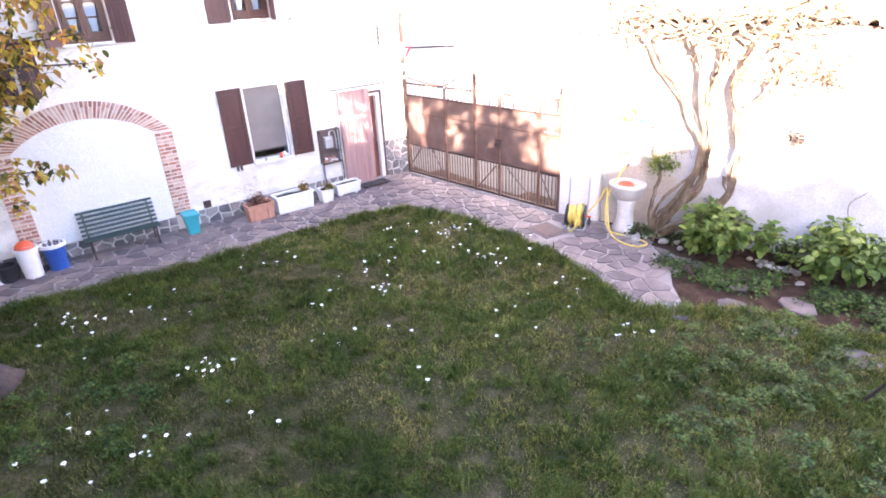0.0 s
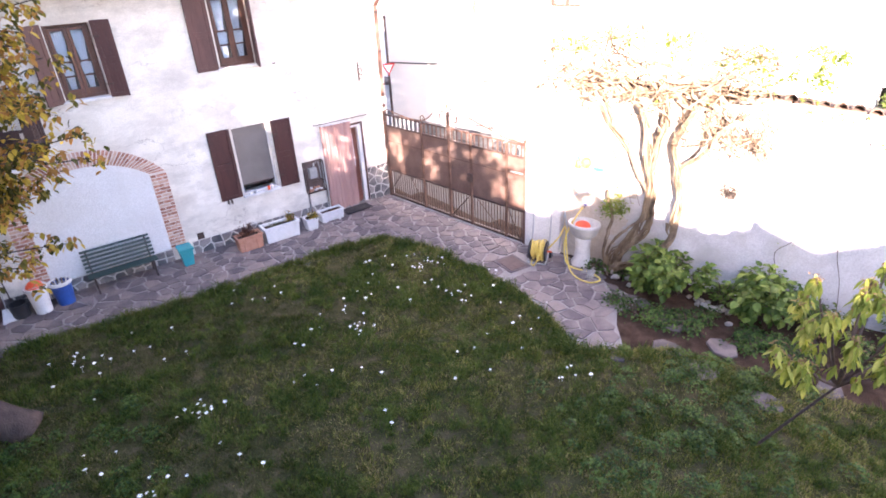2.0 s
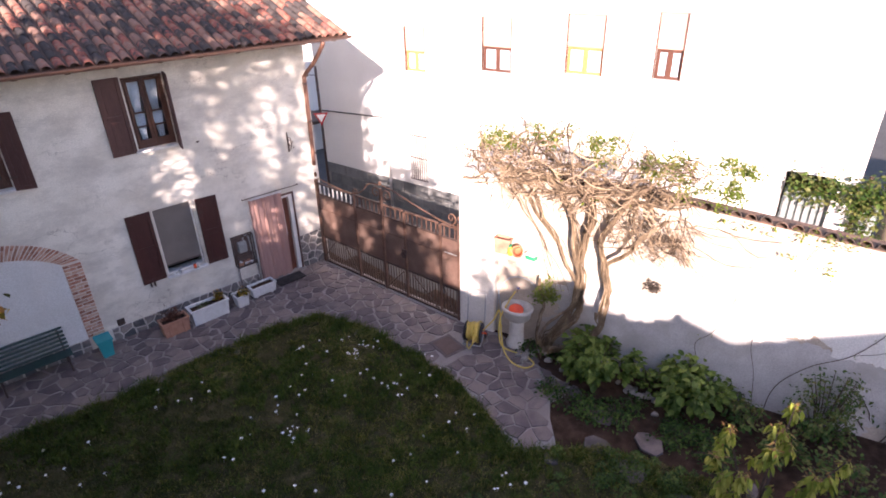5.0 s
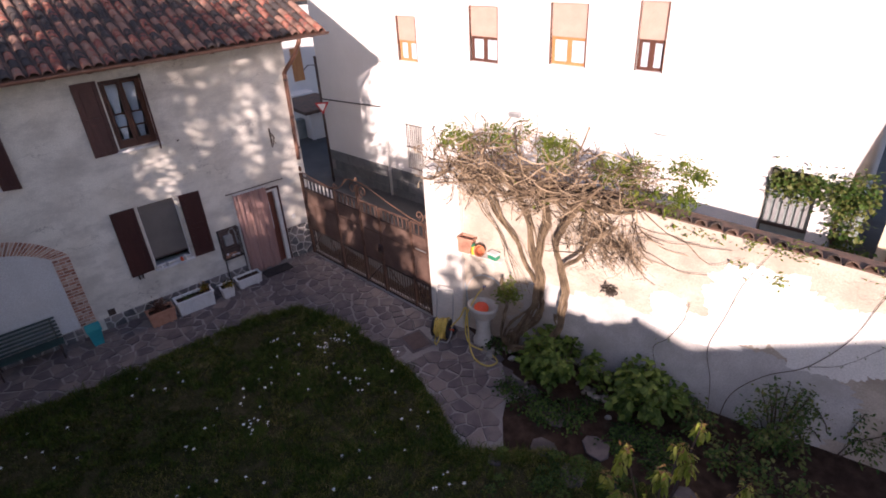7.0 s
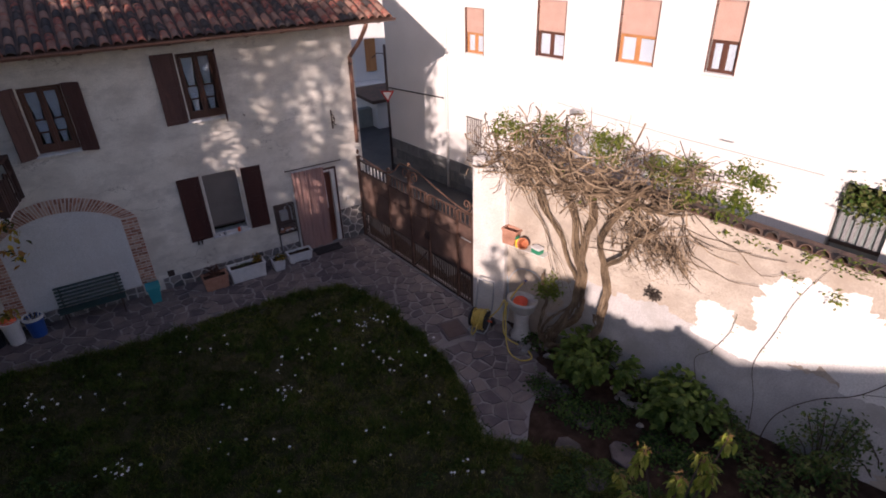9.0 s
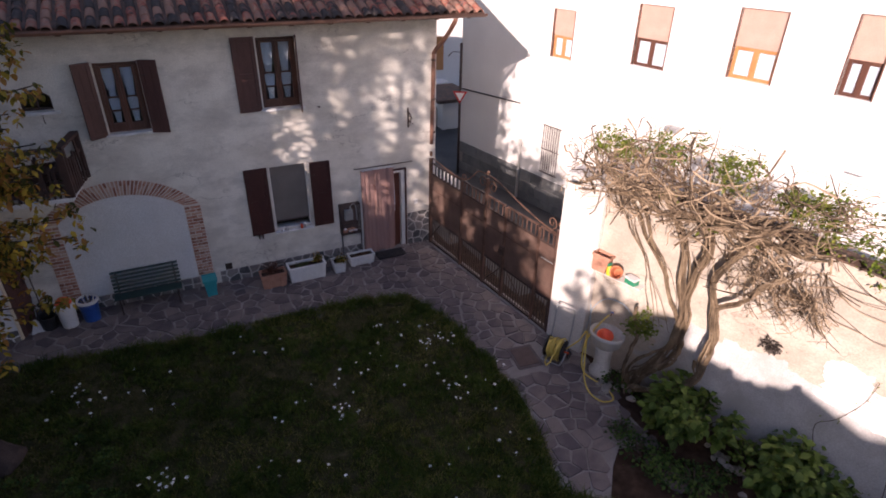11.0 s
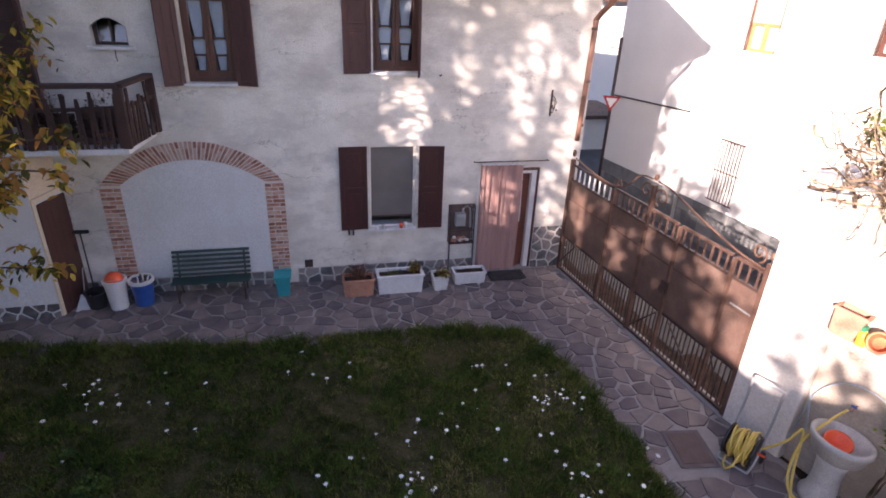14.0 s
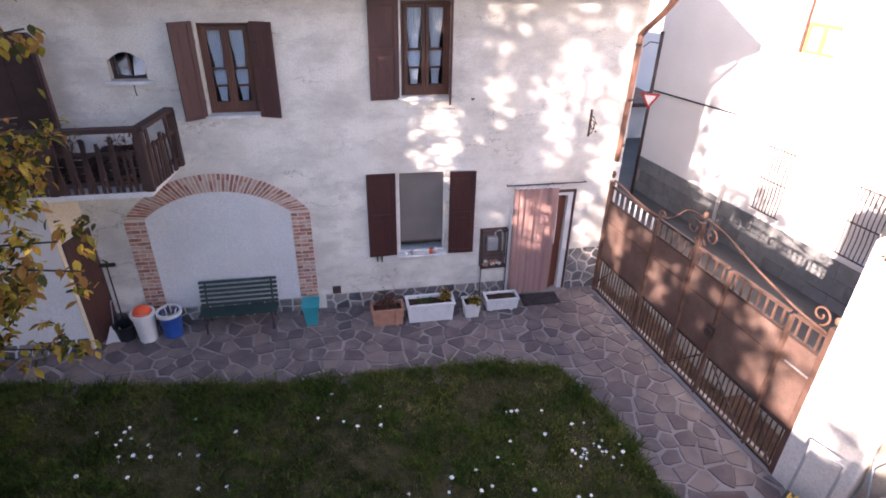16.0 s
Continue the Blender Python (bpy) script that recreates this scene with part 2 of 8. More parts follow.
DOOR_BROWN = material("dark brown door", [(0.055, 0.022, 0.018), (0.085, 0.033, 0.026)], 0.55, 4, 60, 0.15, stretch=(1, 1, 0.2))
DOOR_WOOD = material("varnished door wood", [(0.13, 0.04, 0.025), (0.2, 0.066, 0.04)], 0.4, 4, 60, 0.1, stretch=(1, 1, 0.2))
RUBBER = material("dark doormat", [(0.02, 0.018, 0.02), (0.045, 0.04, 0.04)], 0.95, 8, 90, 0.6)
HOSE = material("yellow hose", [(0.62, 0.45, 0.09), (0.72, 0.55, 0.14)], 0.45, 6, 60, 0.05)
HOSE_BLUE = material("grey blue hose", [(0.3, 0.36, 0.42), (0.36, 0.43, 0.5)], 0.5, 6, 60, 0.05)
YELLOW = material("yellow plastic", [(0.72, 0.5, 0.03), (0.8, 0.58, 0.05)], 0.4, 6, 60, 0.05)
GREEN_PLASTIC = material("green plastic", [(0.02, 0.2, 0.11), (0.03, 0.27, 0.15)], 0.4, 6, 60, 0.05)
SOIL = material("garden soil", [(0.032, 0.02, 0.015), (0.058, 0.036, 0.026), (0.088, 0.056, 0.04)], 0.95, 5, 60, 0.8, bump_dist=0.03, gloss=0.1)
TURF = material("lawn floor", [(0.036, 0.038, 0.015), (0.06, 0.055, 0.024), (0.1, 0.078, 0.045)], 0.95, 4.5, 26, 0.9, bump_dist=0.04, gloss=0.05)
ASPHALT = material("asphalt", [(0.06, 0.058, 0.058), (0.085, 0.082, 0.08)], 0.85, 1.5, 120, 0.3)
DADO = material("dark green grey stone dado", [(0.115, 0.122, 0.125), (0.19, 0.197, 0.2)], 0.75, 3, 50, 0.3, vary="object", amount=0.4)
CABLE = material("dark cable", [(0.03, 0.03, 0.033), (0.05, 0.05, 0.052)], 0.6, 5, 50, 0.0)
BARK = material("brown bark", [(0.055, 0.036, 0.028), (0.11, 0.072, 0.055)], 0.95, 9, 50, 0.9, stretch=(1, 1, 0.3), bump_dist=0.02)
# BARK taken darker, partly standing in for dim light on the leaning tree
DARK_BARK = material("darkened bark", [(0.035, 0.025, 0.023), (0.075, 0.052, 0.046)], 0.95, 9, 50, 0.9, stretch=(1, 1, 0.3), bump_dist=0.02)
VINE_BARK = material("pale vine bark", [(0.065, 0.044, 0.028), (0.165, 0.117, 0.073), (0.29, 0.215, 0.14)], 0.95, 9, 60, 0.9, stretch=(1, 1, 0.3), bump_dist=0.02)
VINE_TWIG = material("pale dry twigs", [(0.06, 0.04, 0.025), (0.19, 0.132, 0.083), (0.4, 0.3, 0.2)], 0.9, 5, 60, 0.2, vary="island", amount=0.6)
RED = material("red sign paint", [(0.5, 0.02, 0.02), (0.56, 0.03, 0.03)], 0.4, 5, 60, 0.0)
PETAL = material("white petals", [(0.8, 0.8, 0.76), (0.86, 0.86, 0.84)], 0.7, 5, 60, 0.0)
GRASS = leafy("grass blades", [(0.026, 0.041, 0.008), (0.056, 0.076, 0.013), (0.1, 0.11, 0.026), (0.16, 0.138, 0.067)], 0.5, 0.25, 0.6, 0.12)
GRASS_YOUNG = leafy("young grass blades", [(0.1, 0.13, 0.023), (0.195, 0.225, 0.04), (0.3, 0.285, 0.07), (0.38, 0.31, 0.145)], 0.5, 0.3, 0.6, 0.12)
GRASS_TUFT = leafy("grass tufts", [(0.03, 0.056, 0.01), (0.07, 0.106, 0.018), (0.13, 0.16, 0.033)], 0.5, 0.25, 0.55, 0.12)
CLOVER = leafy("clover leaves", [(0.022, 0.05, 0.01), (0.05, 0.1, 0.018), (0.1, 0.16, 0.03)], 0.6, 0.25)
BUSH_LEAF = leafy("hydrangea leaves", [(0.055, 0.1, 0.018), (0.105, 0.17, 0.03), (0.17, 0.235, 0.05)], 0.6, 0.3)
VINE_LEAF = leafy("young vine leaves", [(0.1, 0.15, 0.022), (0.18, 0.24, 0.036), (0.26, 0.29, 0.06)], 0.6, 0.4)
CHERRY_LEAF = leafy("drooping cherry leaves", [(0.15, 0.2, 0.025), (0.28, 0.33, 0.045), (0.42, 0.42, 0.09)], 0.6, 0.45)
CHERRY_TIP = leafy("reddish young leaves", [(0.2, 0.11, 0.04), (0.3, 0.19, 0.07)], 0.6, 0.4)
YELLOW_LEAF = leafy("yellow green persimmon leaves", [(0.07, 0.07, 0.015), (0.24, 0.2, 0.028), (0.46, 0.33, 0.045), (0.62, 0.46, 0.07), (0.36, 0.18, 0.045)], 0.8, 0.55)
IVY_LEAF = leafy("ivy leaves", [(0.04, 0.085, 0.018), (0.085, 0.14, 0.03), (0.15, 0.16, 0.05)], 0.6, 0.3)
DRY_LEAF = leafy("dry red heather", [(0.08, 0.03, 0.022), (0.15, 0.065, 0.04)], 0.6, 0.2)
DRY_TUFT = leafy("dark dry tuft", [(0.05, 0.042, 0.038), (0.1, 0.082, 0.07)], 0.6, 0.1)
TREE_LEAF = leafy("tree leaves", [(0.03, 0.06, 0.014), (0.06, 0.1, 0.025)], 0.6, 0.15)
GLASS = glass("window glass")

# ---- mesh tools ----


class Build:
    """Collects vertices and faces for one mesh."""

    def __init__(self):
        self.v, self.f = [], []

    def face(self, pts):
        n = len(self.v)
        self.v += [tuple(p) for p in pts]
        self.f.append(tuple(range(n, n + len(pts))))

    def box(self, x0, x1, y0, y1, z0, z1, m=None):
        n = len(self.v)
        pts = [Vector((x, y, z)) for x in (x0, x1) for y in (y0, y1) for z in (z0, z1)]
        self.v += [tuple(m @ p) if m else tuple(p) for p in pts]
        self.f += [tuple(n + i for i in q) for q in ((0, 1, 3, 2), (4, 6, 7, 5), (0, 4, 5, 1), (2, 3, 7, 6), (0, 2, 6, 4), (1, 5, 7, 3))]

    def prism(self, poly, put, low, high, inset=0.0):
        """A polygon raised from low to high; put(u, v, h) places its corners. inset: how far the top edge is drawn in."""
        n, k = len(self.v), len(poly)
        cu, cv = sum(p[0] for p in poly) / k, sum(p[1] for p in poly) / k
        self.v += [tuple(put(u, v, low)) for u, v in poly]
        mid = high - inset
        self.v += [tuple(put(u, v, mid)) for u, v in poly]
        top = []
        for u, v in poly:
            d = math.hypot(u - cu, v - cv) or 1
            s = max(0.3, 1 - inset / d)
            top.append((cu + (u - cu) * s, cv + (v - cv) * s))
        self.v += [tuple(put(u, v, high)) for u, v in top]
        self.f.append(tuple(n + 2 * k + i for i in range(k)))
        for a in (0, k):
            for i in range(k):
                j = (i + 1) % k
                self.f.append((n + a + i, n + a + j, n + a + k + j, n + a + k + i))

    def tube(self, pts, radii, n=6, closed=False):
        pts = [Vector(p) for p in pts]
        if isinstance(radii, (int, float)):
            radii = [radii] * len(pts)
        base, side = len(self.v), None
        for i, p in enumerate(pts):
            d = (pts[min(i + 1, len(pts) - 1)] - pts[max(i - 1, 0)]).normalized()
            if side is None:
                side = d.orthogonal().normalized()
            side = (side - d * side.dot(d))
            side = side.normalized() if side.length > 1e-5 else d.orthogonal().normalized()
            up = d.cross(side)
            for k in range(n):
                a = 2 * math.pi * k / n
                self.v.append(tuple(p + (side * math.cos(a) + up * math.sin(a)) * radii[i]))
        for i in range(len(pts) - 1):
            for k in range(n):
                a, b = base + i * n + k, base + i * n + (k + 1) % n
                self.f.append((a, b, b + n, a + n))
        if not closed:
            self.f.append(tuple(base + k for k in reversed(range(n))))
            self.f.append(tuple(base + (len(pts) - 1) * n + k for k in range(n)))

    def lathe(self, profile, n=20, at=(0, 0, 0), squash=1.0):
        base, k = len(self.v), len(profile)
        for i in range(n):
            a = 2 * math.pi * i / n
            self.v += [(at[0] + r * math.cos(a), at[1] + r * math.sin(a) * squash, at[2] + z) for r, z in profile]
        for i in range(n):
            j = (i + 1) % n
            for q in range(k - 1):
                self.f.append((base + i * k + q, base + j * k + q, base + j * k + q + 1, base + i * k + q + 1))

    def leaf(self, at, along, normal, length, width, droop=0.25):
        """A pointed leaf of four faces, folded along its middle."""
        at, d = Vector(at), Vector(along).normalized()
        w = d.cross(Vector(normal))
        w = (w if w.length > 1e-4 else d.orthogonal()).normalized()
        nrm = w.cross(d)
        mid = at + d * length * 0.5 - nrm * length * 0.05
        tip = at + d * length - nrm * length * droop
        n = len(self.v)
        self.v += [tuple(p) for p in (at, mid + w * width / 2 + nrm * width * 0.12, tip, mid - w * width / 2 + nrm * width * 0.12, mid)]
        self.f += [(n, n + 4, n + 1), (n + 1, n + 4, n + 2), (n, n + 3, n + 4), (n + 3, n + 2, n + 4)]

    def broad(self, at, along, normal, length, width, droop=0.25):
        """A rounder leaf: widest below the middle, curling down to its tip."""
        at, d = Vector(at), Vector(along).normalized()
        w = d.cross(Vector(normal))
        w = (w if w.length > 1e-4 else d.orthogonal()).normalized()
        nrm = w.cross(d)
        n = len(self.v)
        self.v.append(tuple(at))
        for t, k in ((0.25, 0.8), (0.5, 1.0), (0.76, 0.66)):
            c = at + d * length * t - nrm * length * droop * t * t
            self.v += [tuple(c + w * width * k / 2 + nrm * width * 0.1 * k), tuple(c - nrm * width * 0.04), tuple(c - w * width * k / 2 + nrm * width * 0.1 * k)]
        self.v.append(tuple(at + d * length - nrm * length * droop))
        self.f += [(n, n + 2, n + 1), (n, n + 3, n + 2), (n + 1, n + 2, n + 5, n + 4), (n + 2, n + 3, n + 6, n + 5), (n + 4, n + 5, n + 8, n + 7), (n + 5, n + 6, n + 9, n + 8), (n + 7, n + 8, n + 10), (n + 8, n + 9, n + 10)]

    def mesh(self, name, mat, smooth=False, bevel=0.0):
        me = bpy.data.meshes.new(name)
        me.from_pydata(self.v, [], self.f)
        bm = bmesh.new()
        bm.from_mesh(me)
        if bevel:
            bmesh.ops.remove_doubles(bm, verts=bm.verts, dist=1e-5)
            bmesh.ops.bevel(bm, geom=[e for e in bm.edges if e.is_manifold and e.calc_face_angle(0) > 0.6], offset=bevel, segments=2, profile=0.6, affect="EDGES", clamp_overlap=True)
        if len(bm.faces) < 60000:
            bmesh.ops.recalc_face_normals(bm, faces=bm.faces)
        for f in bm.faces:
            f.smooth = smooth
        bm.to_mesh(me)
        bm.free()
        me.materials.append(mat)
        return me


def part(name, b, mat, parent=None, label="", smooth=False, bevel=0.0):
    ob = new(name, b.mesh(name, mat, smooth, bevel))
    if parent:
        ob.parent = parent
    if label:
        ob["label"] = label
    return ob


def thing(name, m, label, category, group="", kind=""):
    """An Empty at the base of a thing, under which its parts go."""
    ob = new(name)
    ob.empty_display_size = 0.1
    ob.matrix_world = m
    return tagged(ob, label, category, group, kind)


def single(name, b, mat, label, category, group="", kind="", smooth=False, bevel=0.0, m=None):
    ob = part(name, b, mat, None, "", smooth, bevel)
    if m:
        ob.matrix_world = m
    return tagged(ob, label, category, group, kind)


def cells(points, bounds, gap):
    """Voronoi cells of the points inside a rectangle, each drawn in by half the gap."""
    x0, x1, y0, y1 = bounds
    pts = np.array(points)
    out = []
    for i, p in enumerate(pts):
        poly = [(x0, y0), (x1, y0), (x1, y1), (x0, y1)]
        d2 = ((pts - p) ** 2).sum(1)
        for j in np.argsort(d2)[1:16]:
            d = math.sqrt(d2[j])
            nx, ny = (pts[j] - p) / d
            lim = (p[0] * nx + p[1] * ny) + d / 2 - gap / 2
            res = []
            for a, b in zip(poly, poly[1:] + poly[:1]):
                da, db = a[0] * nx + a[1] * ny - lim, b[0] * nx + b[1] * ny - lim
                if da <= 0:
                    res.append(a)
                if da * db < 0:
                    t = da / (da - db)
                    res.append((a[0] + (b[0] - a[0]) * t, a[1] + (b[1] - a[1]) * t))
            poly = res
            if len(poly) < 3:
                break
        if len(poly) >= 3:
            clean = [q for k, q in enumerate(poly) if math.hypot(q[0] - poly[k - 1][0], q[1] - poly[k - 1][1]) > 0.012]
            if len(clean) >= 3:
                out.append(clean)
    return out


def scatter(rng, x0, x1, y0, y1, dist, tries=4000):
    """Points at least dist apart."""
    pts = []
    for _ in range(tries):
        x, y = rng.uniform(x0, x1), rng.uniform(y0, y1)
        if all((x - a) ** 2 + (y - b) ** 2 > dist * dist for a, b in pts):
            pts.append((x, y))
    return pts


def inside(poly, x, y):
    hit = False
    for (ax, ay), (bx, by) in zip(poly, poly[1:] + poly[:1]):
        if (ay > y) != (by > y) and x < ax + (y - ay) / (by - ay) * (bx - ax):
            hit = not hit
    return hit


def from_line(a, b):
    """A pose at a with x along the way from a to b, y to the left of it."""
    d = Vector((b[0] - a[0], b[1] - a[1], 0))
    return Matrix.Translation((a[0], a[1], 0)) @ Matrix.Rotation(math.atan2(d.y, d.x), 4, "Z"), d.length


def smooth_path(pts, n=6):
    """Catmull-Rom through the points."""
    p = [Vector(q) for q in pts]
    p = [p[0] * 2 - p[1]] + p + [p[-1] * 2 - p[-2]]
    out = []
    for i in range(1, len(p) - 2):
        for k in range(n):
            t = k / n
            out.append(0.5 * (2 * p[i] + (p[i + 1] - p[i - 1]) * t + (2 * p[i - 1] - 5 * p[i] + 4 * p[i + 1] - p[i + 2]) * t * t + (3 * p[i] - p[i - 1] - 3 * p[i + 1] + p[i + 2]) * t ** 3))
    return out + [p[-2]]

# ---- plan ----
HOUSE_R, HOUSE_L, EAVE_Z, RIDGE_Y = 0.05, -14.0, 5.74, 5.2
PITCH = 0.38
GATE_A, GATE_B = (-0.15, -0.14), (0.42, -4.78)
WALL_A, WALL_B = (0.42, -4.78), (3.75, -15.2)
STREET_A, STREET_B = (3.86, 6.0), (6.5, -10.0)
GATE_M, GATE_LEN = from_line(GATE_A, GATE_B)
WALL_M, WALL_LEN = from_line(WALL_A, WALL_B)
STREET_M, STREET_LEN = from_line(STREET_A, STREET_B)
LAWN = [(-12.5, -1.1), (-10, -1.42), (-8.1, -1.75), (-6.1, -2.0), (-4.2, -1.95), (-2.6, -2.05), (-1.72, -2.36), (-1.4, -3.1), (-1.22, -3.9), (-1.12, -5.0), (-1.12, -6.1), (-1.33, -7.2), (-1.66, -8.05), (-1.1, -8.62), (-0.5, -9.1), (0.1, -10.6), (0.6, -12.5), (1.2, -16), (-12.5, -16)]
PAVED = [(-12.5, -0.02), (-0.2, -0.02), (0.4, -4.74), (0.68, -5.7), (0.55, -6.45), (0.38, -7.1), (0.34, -7.95), (-0.3, -7.8), (-0.6, -8.02), (-1.07, -8.52), (-1.68, -8.12), (-1.4, -7.2), (-1.18, -6.1), (-1.18, -5.0), (-1.28, -3.9), (-1.46, -3.1), (-1.8, -2.42), (-2.6, -2.14), (-4.2, -2.05), (-6.1, -2.1), (-8.1, -1.85), (-12.5, -1.25)]



# ---- ground, street, lawn floor, pavement ----
b = Build()
S = 400.0
b.face([(-S, -S, -0.75), (S, -S, -0.75), (S, S, -0.75), (-S, S, -0.75)])
ground = single("ground", b, ASPHALT, "grey earth and asphalt reaching to the horizon", "ground", kind="structure")

b = Build()
rng = random.Random(3)
nx, ny = 60, 64
for j in range(ny + 1):
    for i in range(nx + 1):
        x, y = -18 + 21.5 * i / nx, -22 + 23.0 * j / ny
        z = -0.035 + 0.02 * noise.noise(Vector((x * 0.8, y * 0.8, 0)))
        b.v.append((x, y, min(z, -0.012)))
for j in range(ny):
    for i in range(nx):
        q = (i, i + 1)
        a = j * (nx + 1) + i
        cx, cy = -18 + 21.5 * (i + 0.5) / nx, -22 + 23.0 * (j + 0.5) / ny
        edge = 0.55 + (-4.9 - cy) * 0.31 if cy < -4.7 else 0.2 - 0.13 * cy
        if cx < edge + 0.2:
            b.f.append((a, a + 1, a + nx + 2, a + nx + 1))
yard = single("garden_soil", b, SOIL, "dark brown garden soil of the yard", "soil", kind="structure", smooth=True)

b = Build()
for s0, s1 in ((-8, 0), (0, 6), (6, 12), (12, 20), (20, 30)):
    p = [STREET_M @ Vector((s, y, 0)) for s, y in ((s0, -4.6), (s1, -4.6), (s1, 0.15), (s0, 0.15))]
    for q, z in zip(p, (-0.06, -0.06, -0.6, -0.6)):
        q.z = z
    b.face(p)
street = single("road", b, ASPHALT, "dark grey asphalt lane falling away from the gate", "road", kind="structure")

b = Build()
n = 110
for j in range(n + 1):
    for i in range(n + 1):
        x, y = -12.5 + 13.9 * i / n, -16 + 15 * j / n
        z = 0.004 + 0.012 * noise.noise(Vector((x * 0.9, y * 0.9, 3))) + 0.009 * noise.noise(Vector((x * 3.1, y * 3.1, 8)))
        b.v.append((x, y, max(z, -0.008) + 0.004))
for j in range(n):
    for i in range(n):
        if inside(LAWN, -12.5 + 13.9 * (i + 0.5) / n, -16 + 15 * (j + 0.5) / n):
            a = j * (n + 1) + i
            b.f.append((a, a + 1, a + n + 2, a + n + 1))
lawn_floor = single("lawn", b, TURF, "mossy earth under the rough lawn", "lawn", kind="structure", smooth=True)

b = Build()
b.face([(x, y, -0.004) for x, y in PAVED])
pavement = single("pavement", b, MORTAR, "crazy paving of purple grey flagstones in pale mortar", "pavement", kind="structure")

# ---- house: front wall with its openings ----
OPEN = {"w1": (-6.88, -6.14, 3.74, 5.06), "w2": (-3.95, -3.16, 3.93, 5.36), "gw": (-4.04, -3.2, 1.06, 2.64), "door": (-1.98, -0.8, 0.0, 2.12), "oval": (-8.15, -7.65, 4.28, 4.68), "side": (-9.9, -9.05, 3.05, 4.95)}


def wall_with_openings(name, x0, x1, z0, z1, y0, y1, holes, mat):
    xs = sorted({x0, x1, *(v for h in holes for v in h[:2])})
    zs = sorted({z0, z1, *(v for h in holes for v in h[2:])})
    b = Build()
    solid = lambda i, k: 0 <= i < len(xs) - 1 and 0 <= k < len(zs) - 1 and not any(h[0] <= (xs[i] + xs[i + 1]) / 2 <= h[1] and h[2] <= (zs[k] + zs[k + 1]) / 2 <= h[3] for h in holes)
    for i in range(len(xs) - 1):
        for k in range(len(zs) - 1):
            if not solid(i, k):
                continue
            a, c, d, e = xs[i], xs[i + 1], zs[k], zs[k + 1]
            b.face([(a, y0, d), (c, y0, d), (c, y0, e), (a, y0, e)])
            b.face([(a, y1, d), (a, y1, e), (c, y1, e), (c, y1, d)])
            if not solid(i - 1, k):
                b.face([(a, y0, d), (a, y0, e), (a, y1, e), (a, y1, d)])
            if not solid(i + 1, k):
                b.face([(c, y0, d), (c, y1, d), (c, y1, e), (c, y0, e)])
            if not solid(i, k - 1):
                b.face([(a, y0, d), (a, y1, d), (c, y1, d), (c, y0, d)])
            if not solid(i, k + 1):
                b.face([(a, y0, e), (c, y0, e), (c, y1, e), (a, y1, e)])
    me = b
    return me


b = wall_with_openings("wall_north", HOUSE_L, HOUSE_R, -0.05, EAVE_Z + 0.1, 0.0, 0.38, list(OPEN.values()), PLASTER)
wall_north = single("wall_north", b, PLASTER, "weathered pale lime plaster house front", "wall", kind="structure")
b = Build()
zr = EAVE_Z + PITCH * (RIDGE_Y + 0.6)
b.v = [(HOUSE_R, 0.38, -0.6), (HOUSE_R, 10.4, -0.6), (HOUSE_R, 10.4, EAVE_Z), (HOUSE_R, RIDGE_Y, zr - 0.1), (HOUSE_R, 0.38, EAVE_Z + 0.1)]
b.v += [(x - 0.35, y, z) for x, y, z in b.v]
b.f = [(0, 1, 2, 3, 4), (9, 8, 7, 6, 5), (0, 5, 6, 1), (1, 6, 7, 2), (2, 7, 8, 3), (3, 8, 9, 4), (4, 9, 5, 0)]
single("wall_east", b, PLASTER, "plain plaster gable wall of the house", "wall", kind="structure")
b = Build()
b.box(HOUSE_L, HOUSE_R - 0.35, 10.0, 10.4, -0.6, EAVE_Z)
single("wall_back", b, PLASTER, "plain rear wall of the house", "wall", kind="structure")
# rooms behind the openings, their wall colour darkened to stand in for indoor shade
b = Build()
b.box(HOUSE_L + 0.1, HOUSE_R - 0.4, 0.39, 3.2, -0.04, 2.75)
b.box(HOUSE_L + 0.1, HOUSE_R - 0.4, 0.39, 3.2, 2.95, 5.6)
rooms = single("interior_walls", b, ROOM, "walls of the rooms inside, coloured dark for indoor shade", "wall", kind="structure")
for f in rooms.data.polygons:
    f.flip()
# open the room shells towards the front wall
bm = bmesh.new()
bm.from_mesh(rooms.data)
bmesh.ops.delete(bm, geom=[f for f in bm.faces if abs(f.calc_center_median().y - 0.39) < 0.01], context="FACES")
bm.to_mesh(rooms.data)
bm.free()


# ---- roof ----
def roof_z(y):
    return EAVE_Z + PITCH * (y + 0.6)


b = Build()
x0, x1 = HOUSE_L - 0.3, 0.9
for ya, yb in ((-0.62, RIDGE_Y), (RIDGE_Y, 10.9)):
    za, zb = roof_z(ya), roof_z(RIDGE_Y) if ya < 0 else roof_z(RIDGE_Y)
    if ya > 0:
        za, zb = roof_z(RIDGE_Y), roof_z(RIDGE_Y) - PITCH * (yb - RIDGE_Y)
    n = len(b.v)
    b.v += [(x, y, z + d) for d in (0, -0.09) for x, y, z in ((x0, ya, za), (x1, ya, za), (x1, yb, zb), (x0, yb, zb))]
    b.f += [tuple(n + i for i in q) for q in ((0, 1, 2, 3), (7, 6, 5, 4), (0, 4, 5, 1), (1, 5, 6, 2), (2, 6, 7, 3), (3, 7, 4, 0))]
roof = single("roof", b, EAVE_WOOD, "tiled pitched roof with dark wooden eave boards", "roof", kind="structure")
